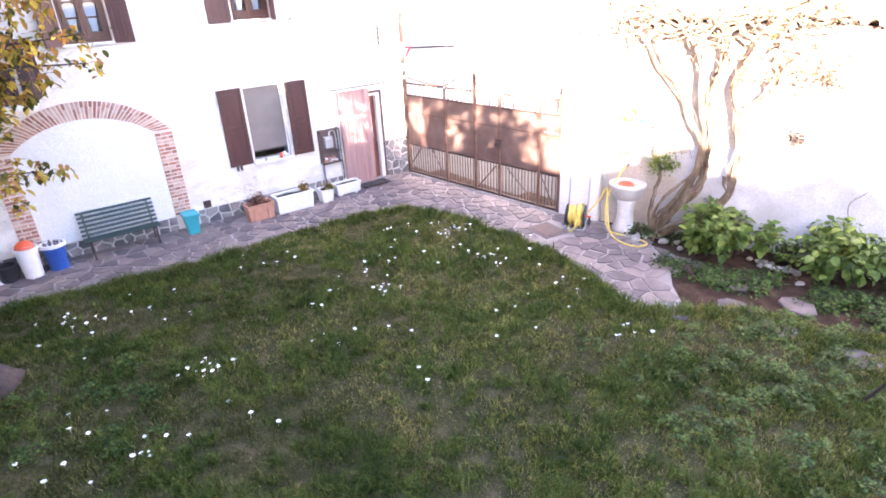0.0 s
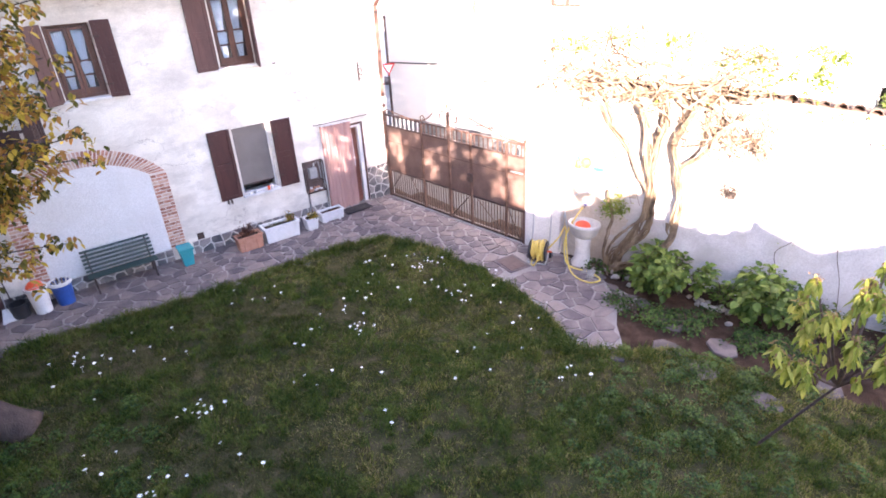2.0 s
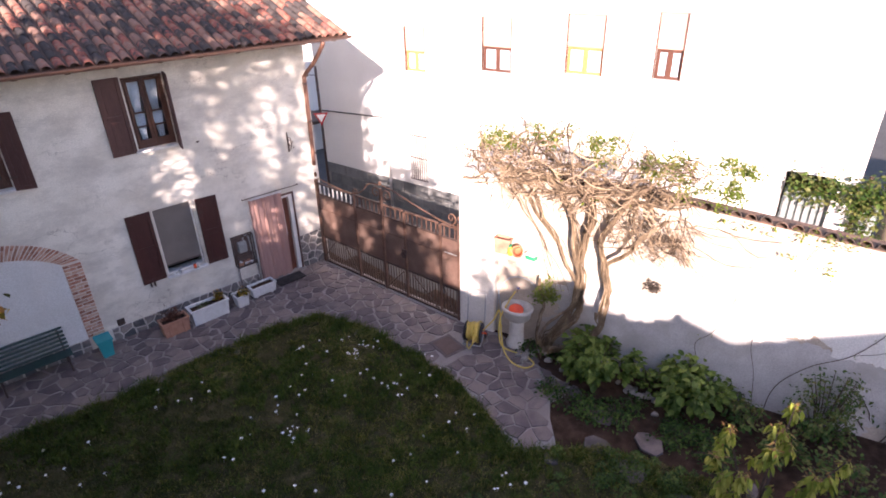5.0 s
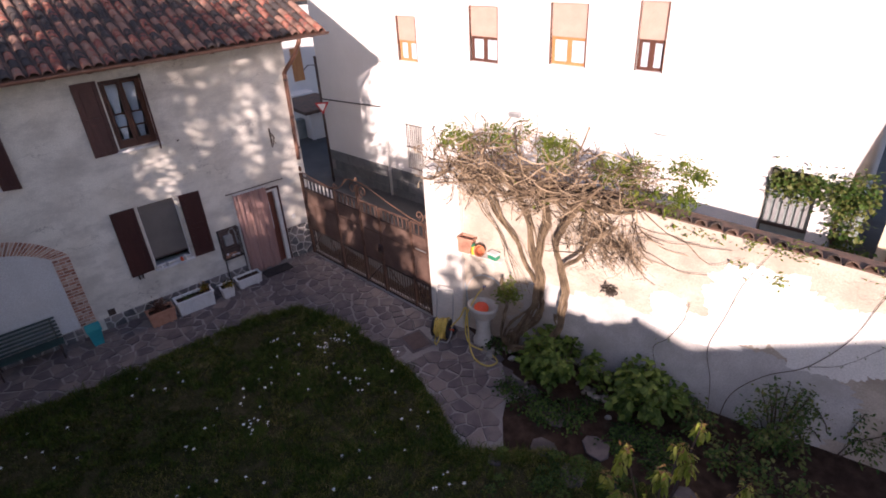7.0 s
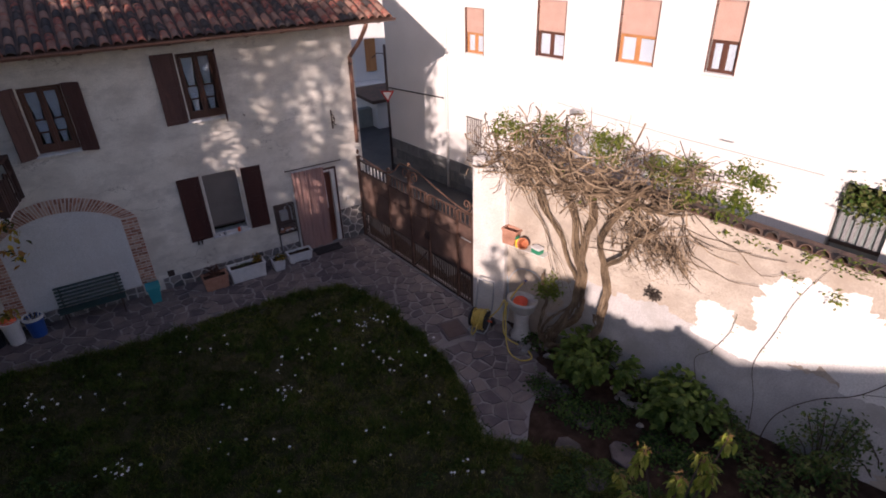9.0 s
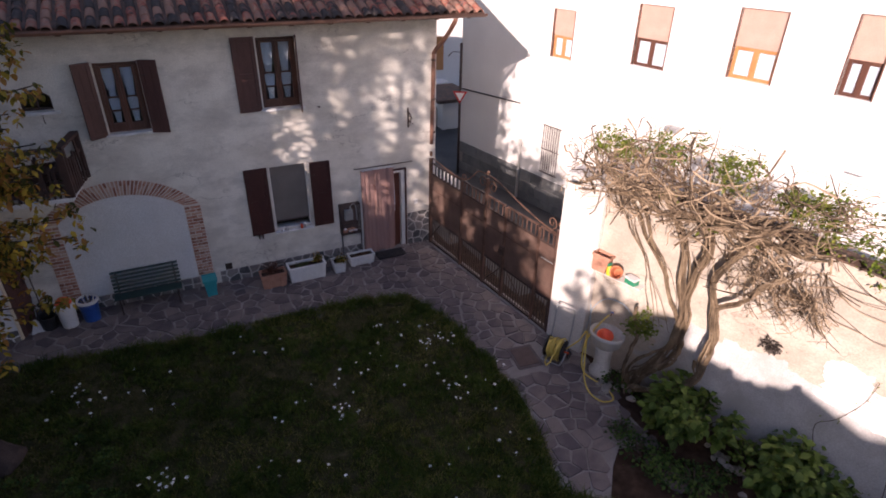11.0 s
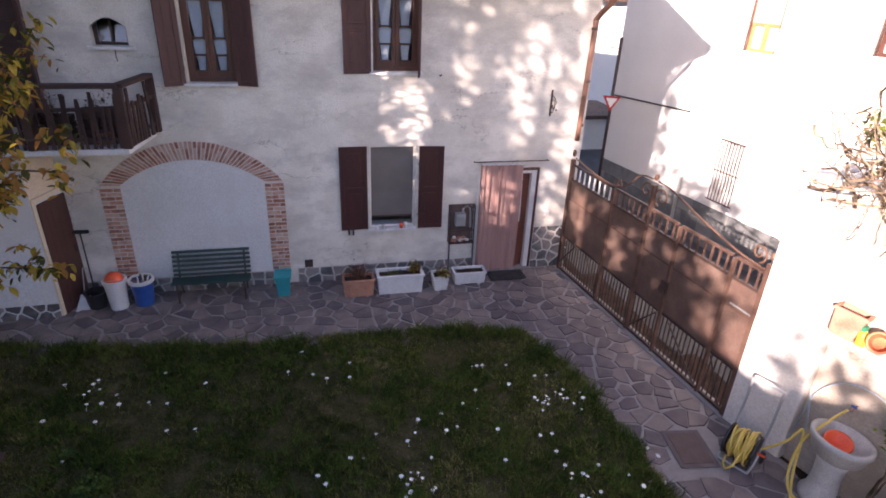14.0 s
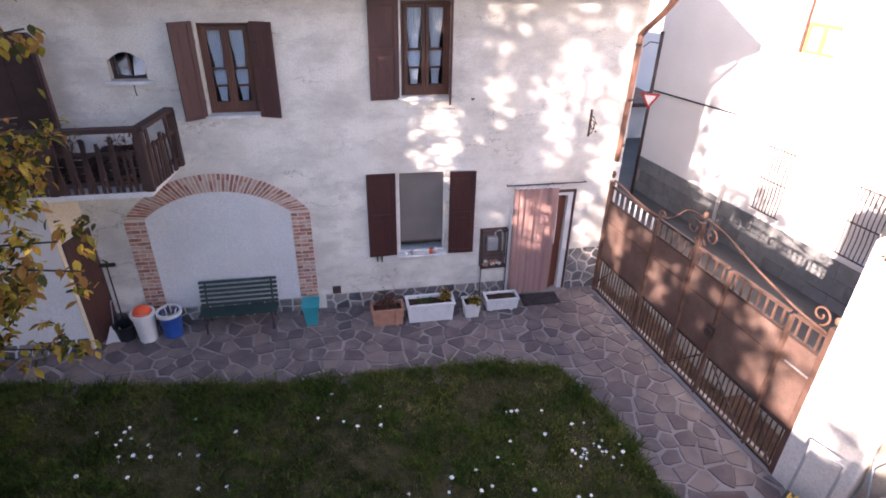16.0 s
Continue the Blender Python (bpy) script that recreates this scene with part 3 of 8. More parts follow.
# wavy bed of under tiles
b = Build()
slope = math.atan(PITCH)
cols = 54
step_x = (x1 - 0.02 - (-10.6)) / cols
for j, y in enumerate((-0.64, RIDGE_Y)):
    for i in range(cols * 6 + 1):
        x = x1 - 0.02 - step_x * i / 6
        b.v.append((x, y, roof_z(y) + 0.03 - 0.022 * math.cos(2 * math.pi * (i / 6 + 0.5))))
k = cols * 6 + 1
b.f = [(i, i + 1, i + 1 + k, i + k) for i in range(k - 1)]
part("tile_bed", b, TILE_UNDER, roof, "dark under tiles", smooth=True)


def coppo(length=0.43, r0=0.088, r1=0.07, seg=5):
    """A half-round roof tile, its wide end forward at y = 0."""
    b = Build()
    for r, y in ((r0, 0), (r1, length), (r0 - 0.013, 0), (r1 - 0.013, length)):
        for i in range(seg + 1):
            a = math.pi * i / seg
            b.v.append((r * math.cos(a), y, r * math.sin(a) * 0.95))
    k = seg + 1
    for i in range(seg):
        b.f += [(i, i + 1, i + 1 + k, i + k), (2 * k + i, 3 * k + i, 3 * k + i + 1, 2 * k + i + 1), (i, 2 * k + i, 2 * k + i + 1, i + 1)]
    return b


tile_mesh = coppo().mesh("tile", TILE, True)
rng = random.Random(11)
rest = Build()
for row in range(20):
    for c in range(cols):
        x = x1 - 0.02 - step_x * (c + 0.5) + rng.uniform(-0.008, 0.008)
        y = -0.7 + row * 0.28 + rng.uniform(-0.02, 0.02)
        m = Matrix.Translation((x, y, roof_z(y) + 0.035 + 0.006 * rng.random())) @ Matrix.Rotation(slope - 0.02, 4, "X") @ Matrix.Rotation(rng.uniform(-0.03, 0.03), 4, "Z")
        if row < 6 and c < 48:
            t = new("tile", tile_mesh)
            t.parent = roof
            t.matrix_local = m
        else:
            n = len(rest.v)
            src = coppo(seg=4)
            rest.v += [tuple(m @ Vector(v)) for v in src.v]
            rest.f += [tuple(n + i for i in f) for f in src.f]
far_tiles = part("tile_field", rest, TILE_REST, roof, "upper courses of clay tiles", smooth=True)
far_tiles["kind"] = "stuff"
# rafter ends
for i in range(16):
    b = Build()
    x = 0.6 - i * 0.78
    b.box(x - 0.045, x + 0.045, -0.5, 0.0, -0.17, -0.09, None)
    b.v = [(vx, vy, vz + roof_z(vy)) for vx, vy, vz in b.v]
    part("rafter", b, EAVE_WOOD, roof, bevel=0.006)
# gutter and its downpipe
gutter = thing("gutter", pose(0.9, -0.7, EAVE_Z - 0.04), "brown metal half-round gutter along the eave", "gutter")
b = Build()
prof = [(0.075 * math.cos(math.pi + math.pi * i / 8), 0.075 * math.sin(math.pi + math.pi * i / 8)) for i in range(9)]
prof = prof + [(p[0] * 0.92, p[1] * 0.92) for p in reversed(prof)]
for x in (0.02, -15.0):
    b.v += [(x, p[0], p[1] + 0.03) for p in prof]
k = len(prof)
b.f = [(i, (i + 1) % k, (i + 1) % k + k, i + k) for i in range(k)] + [tuple(range(k))]
part("trough", b, COPPER, gutter, smooth=True)
b = Build()
b.tube(smooth_path([(-0.72, 0.02, -0.04), (-0.73, 0.05, -0.14), (-0.8, 0.35, -0.5), (-0.93, 0.62, -0.82), (-0.95, 0.63, -1.0), (-0.97, 0.63, -2.2), (-0.99, 0.63, -3.0)], 5), 0.05, 10)
part("downpipe", b, COPPER, gutter, "brown metal downpipe with a bent neck", smooth=True)
for z in (-1.0, -1.9, -2.7):
    b = Build()
    b.tube([(-0.955, 0.63, z - 0.02), (-0.955, 0.63, z + 0.02)], 0.058, 10)
    b.box(-0.97, -0.94, 0.63, 0.71, z - 0.012, z + 0.012)
    part("bracket", b, IRON, gutter)

# ---- wing at the end of the front, with a dark door ----
WING = [(-9.1, 0.0), (-9.3, -0.65), (-14.0, -0.78), (-14.0, 0.0)]
b = Build()
b.prism(WING, lambda u, v, h: (u, v, h), -0.05, 2.86)
wing = single("wall_wing", b, PLASTER_NEW, "low plastered annexe wall under the balcony", "wall", kind="structure")
mw, lw = from_line(WING[1], WING[0])
side_door = thing("door_2", mw @ pose(0.06, 0, 0), "closed dark brown plank door in the annexe", "door", kind="structure")
b = Build()
for i in range(5):
    b.box(0.02 + i * 0.122, 0.02 + i * 0.122 + 0.118, -0.05, -0.012, 0.02, 1.98)
part("leaf", b, DOOR_BROWN, side_door, bevel=0.004)
b = Build()
b.box(-0.05, 0.018, -0.03, 0.02, 0.0, 2.03)
b.box(0.632, 0.69, -0.03, 0.02, 0.0, 2.03)
b.box(-0.05, 0.69, -0.03, 0.02, 2.03, 2.09)
part("frame", b, PLASTER_WARM, side_door, "cream painted surround", bevel=0.004)
b = Build()
b.box(-0.05, 0.66, -0.006, 0.004, 2.1, 2.84)
part("panel", b, PLASTER_WARM, side_door, "cream plaster above the door")
b = Build()
b.box(0.54, 0.56, -0.075, -0.05, 0.95, 1.07)
part("handle", b, IRON, side_door)
b = Build()
b.box(-11.3, -10.6, -0.79, -0.75, 0.95, 1.6)
part("shutter", b, SHUTTER_UP, wing, "small dark shutter in the annexe")

# ---- stone cladding along the foot of the front ----
rng = random.Random(21)


def clad(parent, x0, x1, z0, z1, dist, y, m=None):
    pts = scatter(rng, x0, x1, z0, z1, dist, 1500)
    for poly in cells(pts, (x0, x1, z0, z1), 0.036):
        b = Build()
        d = rng.uniform(0.014, 0.028)
        cu, cv = sum(p[0] for p in poly) / len(poly), sum(p[1] for p in poly) / len(poly)
        b.prism([(u - cu, v - cv) for u, v in poly], lambda u, v, h: (u, -h, v), -0.004, d, 0.007)
        s = part("stone", b, BASE_STONE, parent)
        s.matrix_local = (m or Matrix()) @ pose(cu, y, cv)


b = Build()
b.box(-5.43, -2.0, -0.01, 0.0, -0.02, 0.31)
b.box(-0.74, 0.03, -0.01, 0.0, -0.02, 0.92)
b.box(-9.15, -5.86, -0.008, 0.0, -0.02, 0.3)
plinth = single("plinth", b, PLINTH_MORTAR, "foot of the wall clad with dark irregular stones", "plinth", kind="structure")
clad(plinth, -5.42, -2.02, 0.0, 0.3, 0.17, -0.008)
clad(plinth, -0.73, 0.02, 0.0, 0.91, 0.17, -0.008)
clad(plinth, -9.1, -5.88, 0.0, 0.28, 0.17, -0.008)
mwall, lwall = from_line(WING[2], WING[1])
clad(wing, 2.6, lwall, 0.0, 0.26, 0.17, -0.002, mwall)

# ---- blind brick arch ----
arch = thing("brick_arch", pose(-7.04, -0.001, 0), "blind red brick arch with pale plastered infill", "arch", kind="structure")
HALF, SPRING, RISE, DEEP = 1.155, 2.06, 0.42, 0.33
RAD = (HALF ** 2 + RISE ** 2) / (2 * RISE)
CZ = SPRING + RISE - RAD
AMAX = math.asin(HALF / RAD)
b = Build()
poly = [(-HALF, 0.3), (HALF, 0.3)] + [(RAD * math.sin(a), CZ + RAD * math.cos(a)) for a in [AMAX - 2 * AMAX * i / 24 for i in range(25)]]
b.prism(poly, lambda u, v, h: (u, -h, v), 0.0, 0.006)
part("infill", b, PLASTER_NEW, arch, "smooth pale grey plaster infill")
b = Build()
OUT_HALF, OUT_RISE = HALF + DEEP, RISE + DEEP
OUT_R = (OUT_HALF ** 2 + OUT_RISE ** 2) / (2 * OUT_RISE)
OUT_CZ = SPRING + OUT_RISE - OUT_R
OUT_A = math.asin(OUT_HALF / OUT_R)


def arch_at(t, deep):
    """A place on the ring: t from -1 to 1 along it, deep from the inner edge (0) to the outer (1)."""
    a, c = AMAX * t, OUT_A * t
    u0, v0, u1, v1 = RAD * math.sin(a), CZ + RAD * math.cos(a), OUT_R * math.sin(c), OUT_CZ + OUT_R * math.cos(c)
    return u0 + (u1 - u0) * deep, v0 + (v1 - v0) * deep


ring = [arch_at(-1 + i / 12, 0) for i in range(25)] + [arch_at(1 - i / 12, 1) for i in range(25)]
for i in range(24):
    q = [ring[i], ring[i + 1], ring[48 - i], ring[49 - i]]
    b.face([(u, -0.007, v) for u, v in q])
for sx in (-1, 1):
    a0, a1 = sx * HALF, sx * (HALF + DEEP)
    b.face([(a0, -0.0075, 0.3), (a1, -0.0075, 0.3), (a1, -0.0075, SPRING), (a0, -0.0075, SPRING)])
part("mortar_bed", b, BRICK_MORTAR, arch)
rng = random.Random(5)
NB = 46
for i in range(NB):
    t0, t1 = -1 + 2 * (i + 0.17) / NB, -1 + 2 * (i + 0.83) / NB
    cuts = (0.02, 0.98) if i % 2 else (0.02, 0.64, 0.98)
    for lo, hi in zip(cuts, cuts[1:]):
        b = Build()
        d = rng.uniform(0.012, 0.022)
        quad = [arch_at(t0, lo), arch_at(t1, lo), arch_at(t1, hi - 0.02), arch_at(t0, hi - 0.02)]
        cu, cv = sum(q[0] for q in quad) / 4, sum(q[1] for q in quad) / 4
        b.prism([(u - cu, v - cv) for u, v in quad], lambda u, v, h: (u, -h, v), 0.0, d, 0.003)
        o = part("brick", b, BRICK, arch)
        o.matrix_local = pose(cu, 0, cv)
brick_forms = {}
for sx in (-1, 1):
    for r in range(23):
        z = 0.32 + r * 0.0745
        cuts = (0.0, 0.23, DEEP) if r % 2 else (0.0, 0.115, DEEP)
        for lo, hi in zip(cuts, cuts[1:]):
            key = round(hi - lo, 3)
            if key not in brick_forms:
                b = Build()
                b.prism([(-key / 2 + 0.008, -0.028), (key / 2 - 0.008, -0.026), (key / 2 - 0.008, 0.026), (-key / 2 + 0.008, 0.027)], lambda u, v, h: (u, -h, v), 0.0, 0.019, 0.003)
                brick_forms[key] = b.mesh("brick", BRICK)
            o = new("brick", brick_forms[key])
            o.parent = arch
            o.matrix_local = pose(sx * (HALF + (lo + hi) / 2), rng.uniform(-0.004, 0.003), z + 0.03)


# ---- windows, shutters, doors ----
def shutter(w, h, mat, parent, m, label=""):
    """A two-panel wooden shutter, hinged at x = 0, its face to -y."""
    b = Build()
    st = 0.075
    b.box(0, st, -0.035, 0, 0, h)
    b.box(w - st, w, -0.035, 0, 0, h)
    for z0, z1 in ((0, st), (h * 0.5 - st / 2, h * 0.5 + st / 2), (h - st, h)):
        b.box(st, w - st, -0.034, -0.001, z0, z1)
    s = part("shutter", b, mat, parent, label, bevel=0.005)
    s.matrix_local = m
    for z0, z1 in ((st, h * 0.5 - st / 2), (h * 0.5 + st / 2, h - st)):
        p = Build()
        p.box(st - 0.004, w - st + 0.004, -0.022, -0.012, z0 - 0.004, z1 + 0.004)
        p.box(st + 0.045, w - st - 0.045, -0.03, -0.008, z0 + 0.045, z1 - 0.045)
        part("panel", p, mat, s, bevel=0.004)
    for z in (h * 0.18, h * 0.8):
        p = Build()
        p.box(-0.02, 0.1, -0.04, -0.033, z - 0.014, z + 0.014)
        part("hinge", p, IRON, s)
    return s


def tied_curtain(w, h):
    """A net curtain drawn together towards its foot, in soft folds."""
    b = Build()
    nx, nz = 36, 12
    for k in range(nz + 1):
        t = k / nz
        for i in range(nx + 1):
            u = i / nx
            pull = 1 - 0.5 * math.sin(0.5 * math.pi * t) ** 2
            b.v.append((w * (0.5 + (u - 0.5) * pull), 0.018 * math.sin(u * 6 * 2 * math.pi + 0.7 * math.sin(3 * t)) * (0.4 + 0.6 * t), -h * t + 0.01 * math.sin(u * 9)))
    row = nx + 1
    for k in range(nz):
        for i in range(nx):
            a = k * row + i
            b.f.append((a, a + 1, a + row + 1, a + row))
    return b


def casement(name, key, mat, label, muntins=2, curtain=True, sill=True):
    x0, x1, z0, z1 = OPEN[key]
    w, h = x1 - x0, z1 - z0
    win = thing(name, pose(x0, 0, z0), label, "window", kind="structure")
    b = Build()
    f = 0.055
    for a in ((0, f, 0, h), (w - f, w, 0, h)):
        b.box(a[0], a[1], 0.12, 0.19, a[2], a[3])
    b.box(f, w - f, 0.121, 0.189, 0, f)
    b.box(f, w - f, 0.121, 0.189, h - f, h)
    part("window_frame", b, mat, win, bevel=0.006)
    sw = (w - 2 * f) / 2
    for i in range(2):
        sx = f + i * sw
        b = Build()
        g = 0.06
        b.box(sx + 0.003, sx + g, 0.1, 0.16, f + 0.004, h - f - 0.004)
        b.box(sx + sw - g, sx + sw - 0.003, 0.1, 0.16, f + 0.004, h - f - 0.004)
        b.box(sx + g, sx + sw - g, 0.101, 0.159, f + 0.004, f + 0.12)
        b.box(sx + g, sx + sw - g, 0.101, 0.159, h - f - g, h - f - 0.004)
        for k in range(muntins):
            zz = f + 0.1 + (h - 2 * f - 0.1) * (0.23 * (k + 1) if muntins > 1 else 0.5)
            b.box(sx + g, sx + sw - g, 0.112, 0.15, zz - 0.014, zz + 0.014)
        sash = part("sash", b, mat, win, bevel=0.005)
        p = Build()
        p.box(sx + g - 0.004, sx + sw - g + 0.004, 0.128, 0.133, f + 0.1, h - f - g + 0.004)
        pane = part("pane", p, GLASS, sash, "clear window glass")
        pane.visible_shadow = False
        if curtain:
            c = part("curtain", tied_curtain(sw - 0.09, h * 0.5), CURTAIN_WHITE, win, "white net curtain tied back", smooth=True)
            c.matrix_local = pose(sx + 0.045, 0.185, h - 0.09)
            c = part("curtain", tied_curtain(sw - 0.13, h * 0.36), CURTAIN_WHITE, win, "short white net curtain", smooth=True)
            c.matrix_local = pose(sx + 0.065, 0.178, h * 0.47)
    if sill:
        b = Build()
        b.box(-0.06, w + 0.06, -0.075, 0.115, -0.045, -0.002)
        part("window_sill", b, CONCRETE_WHITE, win, "pale stone sill", bevel=0.006)
    return win


w1 = casement("window_1", "w1", FRAME_WOOD, "brown wooden casement with open panelled shutters, net curtains")
w, h = OPEN["w1"][1] - OPEN["w1"][0], OPEN["w1"][3] - OPEN["w1"][2]
shutter(0.33, h + 0.06, SHUTTER_UP, w1, pose(-0.02, -0.05, -0.03, 0, 0, 180 + 30))
shutter(0.33, h + 0.06, SHUTTER_UP, w1, pose(w + 0.02, -0.05, -0.03, 0, 0, -20))
w2 = casement("window_2", "w2", FRAME_WOOD, "brown wooden casement, one shutter open against the wall", 2)
w, h = OPEN["w2"][1] - OPEN["w2"][0], OPEN["w2"][3] - OPEN["w2"][2]
shutter(0.46, h + 0.06, SHUTTER_UP, w2, pose(-0.03, -0.012, -0.03, 0, 0, 180 + 4))
shutter(0.42, h + 0.06, SHUTTER_UP, w2, pose(w + 0.02, -0.02, -0.03, 0, 0, -102))
b = Build()
b.tube([(w + 0.36, 0, -0.05), (w + 0.36, -0.09, -0.05), (w + 0.38, -0.1, -0.02)], 0.012, 6)
part("shutter_hook", b, IRON, w2)

# ground floor window: fixed insect screen, open shutters
x0, x1, z0, z1 = OPEN["gw"]
w, h = x1 - x0, z1 - z0
gw = thing("window_3", pose(x0, 0, z0), "ground floor window with grey screen and dark red shutters", "window", kind="structure")
b = Build()
for a in ((0, 0.028, 0, h), (w - 0.028, w, 0, h), (0.028, w - 0.028, 0, 0.028), (0.028, w - 0.028, h - 0.03, h)):
    b.box(a[0], a[1], 0.07, 0.12, a[2], a[3])
part("window_frame", b, WHITE_IRON, gw, "white painted frame", bevel=0.004)
b = Build()
b.box(0.029, w - 0.029, 0.09, 0.1, 0.22, h - 0.031)
part("screen", b, SCREEN, gw, "grey roller screen")
b = Build()
b.box(0.029, w - 0.029, 0.085, 0.105, 0.19, 0.22)
part("screen_rail", b, IRON, gw)
b = Build()
b.box(0.029, w - 0.029, 0.1, 0.104, 0.029, 0.189)
pane = part("pane", b, GLASS, gw)
pane.visible_shadow = False
b = Build()
b.box(-0.03, w + 0.03, -0.1, 0.068, -0.045, -0.002)
part("window_sill", b, CONCRETE_WHITE, gw, "pale stone sill", bevel=0.006)
shutter(0.5, h + 0.02, SHUTTER, gw, pose(-0.04, -0.012, -0.01, 0, 0, 180 + 3), "dark red brown shutter")
shutter(0.46, h + 0.02, SHUTTER, gw, pose(w + 0.06, -0.045, -0.01, 0, 0, -3), "dark red brown shutter")
for xx in (-0.42, ):
    b = Build()
    b.box(xx, xx + 0.03, -0.06, 0.0, -0.1, -0.015)
    b.box(xx + 0.08, xx + 0.11, -0.06, 0.0, -0.1, -0.015)
    part("shutter_stop", b, IRON, gw)
rng = random.Random(8)
for i, (xx, mt) in enumerate(((0.12, WHITE_PLASTIC), (0.24, GREY_IRON), (0.58, ORANGE_PLASTIC), (0.66, WHITE_PLASTIC))):
    b = Build()
    b.lathe([(0, 0), (0.03, 0), (0.035, 0.05 + 0.02 * i), (0.02, 0.07 + 0.02 * i), (0, 0.07 + 0.02 * i)], 10)
    ob = single("small_pot", b, mt, "small pot standing on the window sill", "pot", "odds and ends on the sill", smooth=True, m=pose(x0 + xx, -0.05, z0 - 0.002))

# small arched window
x0, x1, z0, z1 = OPEN["oval"]
w, h = x1 - x0, z1 - z0
ov = thing("window_4", pose(x0, 0, z0), "small low arched window with a pale sill", "window", kind="structure")
b = Build()
for i in range(10):
    a0, a1 = i / 10, (i + 1) / 10
    f0, f1 = h - 0.13 + 0.13 * math.sin(math.pi * a0), h - 0.13 + 0.13 * math.sin(math.pi * a1)
    n = len(b.v)
    b.v += [(w * a0, y, z) for y in (0.0, 0.14) for z in (f0, h + 0.002)] + [(w * a1, y, z) for y in (0.0, 0.14) for z in (f1, h + 0.002)]
    b.f += [tuple(n + q for q in f) for f in ((0, 1, 5, 4), (0, 4, 6, 2), (2, 6, 7, 3))]
part("arched_head", b, PLASTER, ov)
b = Build()
for a in ((0, 0.045, 0, h), (w - 0.045, w, 0, h), (w * 0.5 - 0.02, w * 0.5 + 0.02, 0.045, h - 0.01), (0.045, w - 0.045, 0, 0.045)):
    b.box(a[0], a[1], 0.14, 0.19, a[2], a[3])
part("window_frame", b, DARK_WOOD, ov, bevel=0.004)
b = Build()
b.box(0.04, w - 0.04, 0.0, 0.005, 0.0, h - 0.03)
pane = part("pane", b, GLASS, ov, "half-open pane mirroring the sky")
pane.matrix_local = pose(0, 0.16, 0.04, -16, 0, 0)
pane.visible_shadow = False
b = Build()
b.box(-0.07, w + 0.09, -0.06, 0.13, -0.05, -0.002)
part("window_sill", b, CONCRETE_WHITE, ov, "pale sill", bevel=0.006)
b = Build()
b.tube([(w * 0.6, -0.01, -0.02), (w * 0.6, -0.03, -0.16), (w * 0.62, -0.03, -0.22)], 0.008, 6)
part("hook", b, IRON, ov)

# balcony door in the front, dark
x0, x1, z0, z1 = OPEN["side"]
w, h = x1 - x0, z1 - z0
bd = thing("door_3", pose(x0, 0, z0), "dark wooden balcony door with shutters", "door", kind="structure")
b = Build()
b.box(0.0, w / 2 - 0.003, 0.05, 0.1, 0, h)
b.box(w / 2 + 0.003, w, 0.05, 0.1, 0, h)
part("leaf", b, DARK_WOOD, bd, bevel=0.006)
shutter(0.42, h, SHUTTER_UP, bd, pose(w + 0.02, -0.02, 0, 0, 0, -60))

# front door behind a cloth
x0, x1, z0, z1 = OPEN["door"]
w, h = x1 - x0, z1 - z0
door = thing("door_1", pose(x0, 0, z0), "front door with white jamb behind a pink cloth curtain", "door", kind="structure")
b = Build()
b.box(w - 0.1, w, -0.015, 0.3, 0, h)
b.box(0, 0.06, -0.015, 0.3, 0, h)
b.box(0.06, w - 0.1, -0.014, 0.299, h - 0.06, h)
part("frame", b, WHITE_IRON, door, "white painted jamb", bevel=0.005)
b = Build()
b.box(0, 0.5, -0.04, 0, 0.01, h - 0.07)
b.box(0.07, 0.43, -0.05, -0.02, 0.15, 0.9)
b.box(0.07, 0.43, -0.05, -0.02, 1.05, 1.9)
leaf = part("leaf", b, DOOR_WOOD, door, "varnished brown wooden leaf standing ajar", bevel=0.006)
leaf.matrix_local = pose(w - 0.34, 0.02, 0.0, 0, 0, 28)
b = Build()
b.box(w, w + 0.045, -0.03, 0.02, 0, h + 0.05)
b.box(0.3, w, -0.028, 0.0, h + 0.002, h + 0.05)
part("edge_strip", b, DOOR_BROWN, door, "dark frame edge along the jamb")
b = Build()
b.box(-0.1, w + 0.08, -0.1, 0.35, -0.03, 0.03)
part("doorstep", b, MORTAR, door, bevel=0.01)
b = Build()
b.tube([(-0.12, -0.06, h + 0.2), (w + 0.2, -0.06, h + 0.2)], 0.011, 6)
for xx in (-0.1, 0.75, w + 0.18):
    b.tube([(xx, 0.0, h + 0.2), (xx, -0.06, h + 0.2)], 0.009, 6)
rod = single("curtain_rod", b, IRON, "thin dark iron curtain rod above the door", "rod", m=pose(x0, 0, 0))


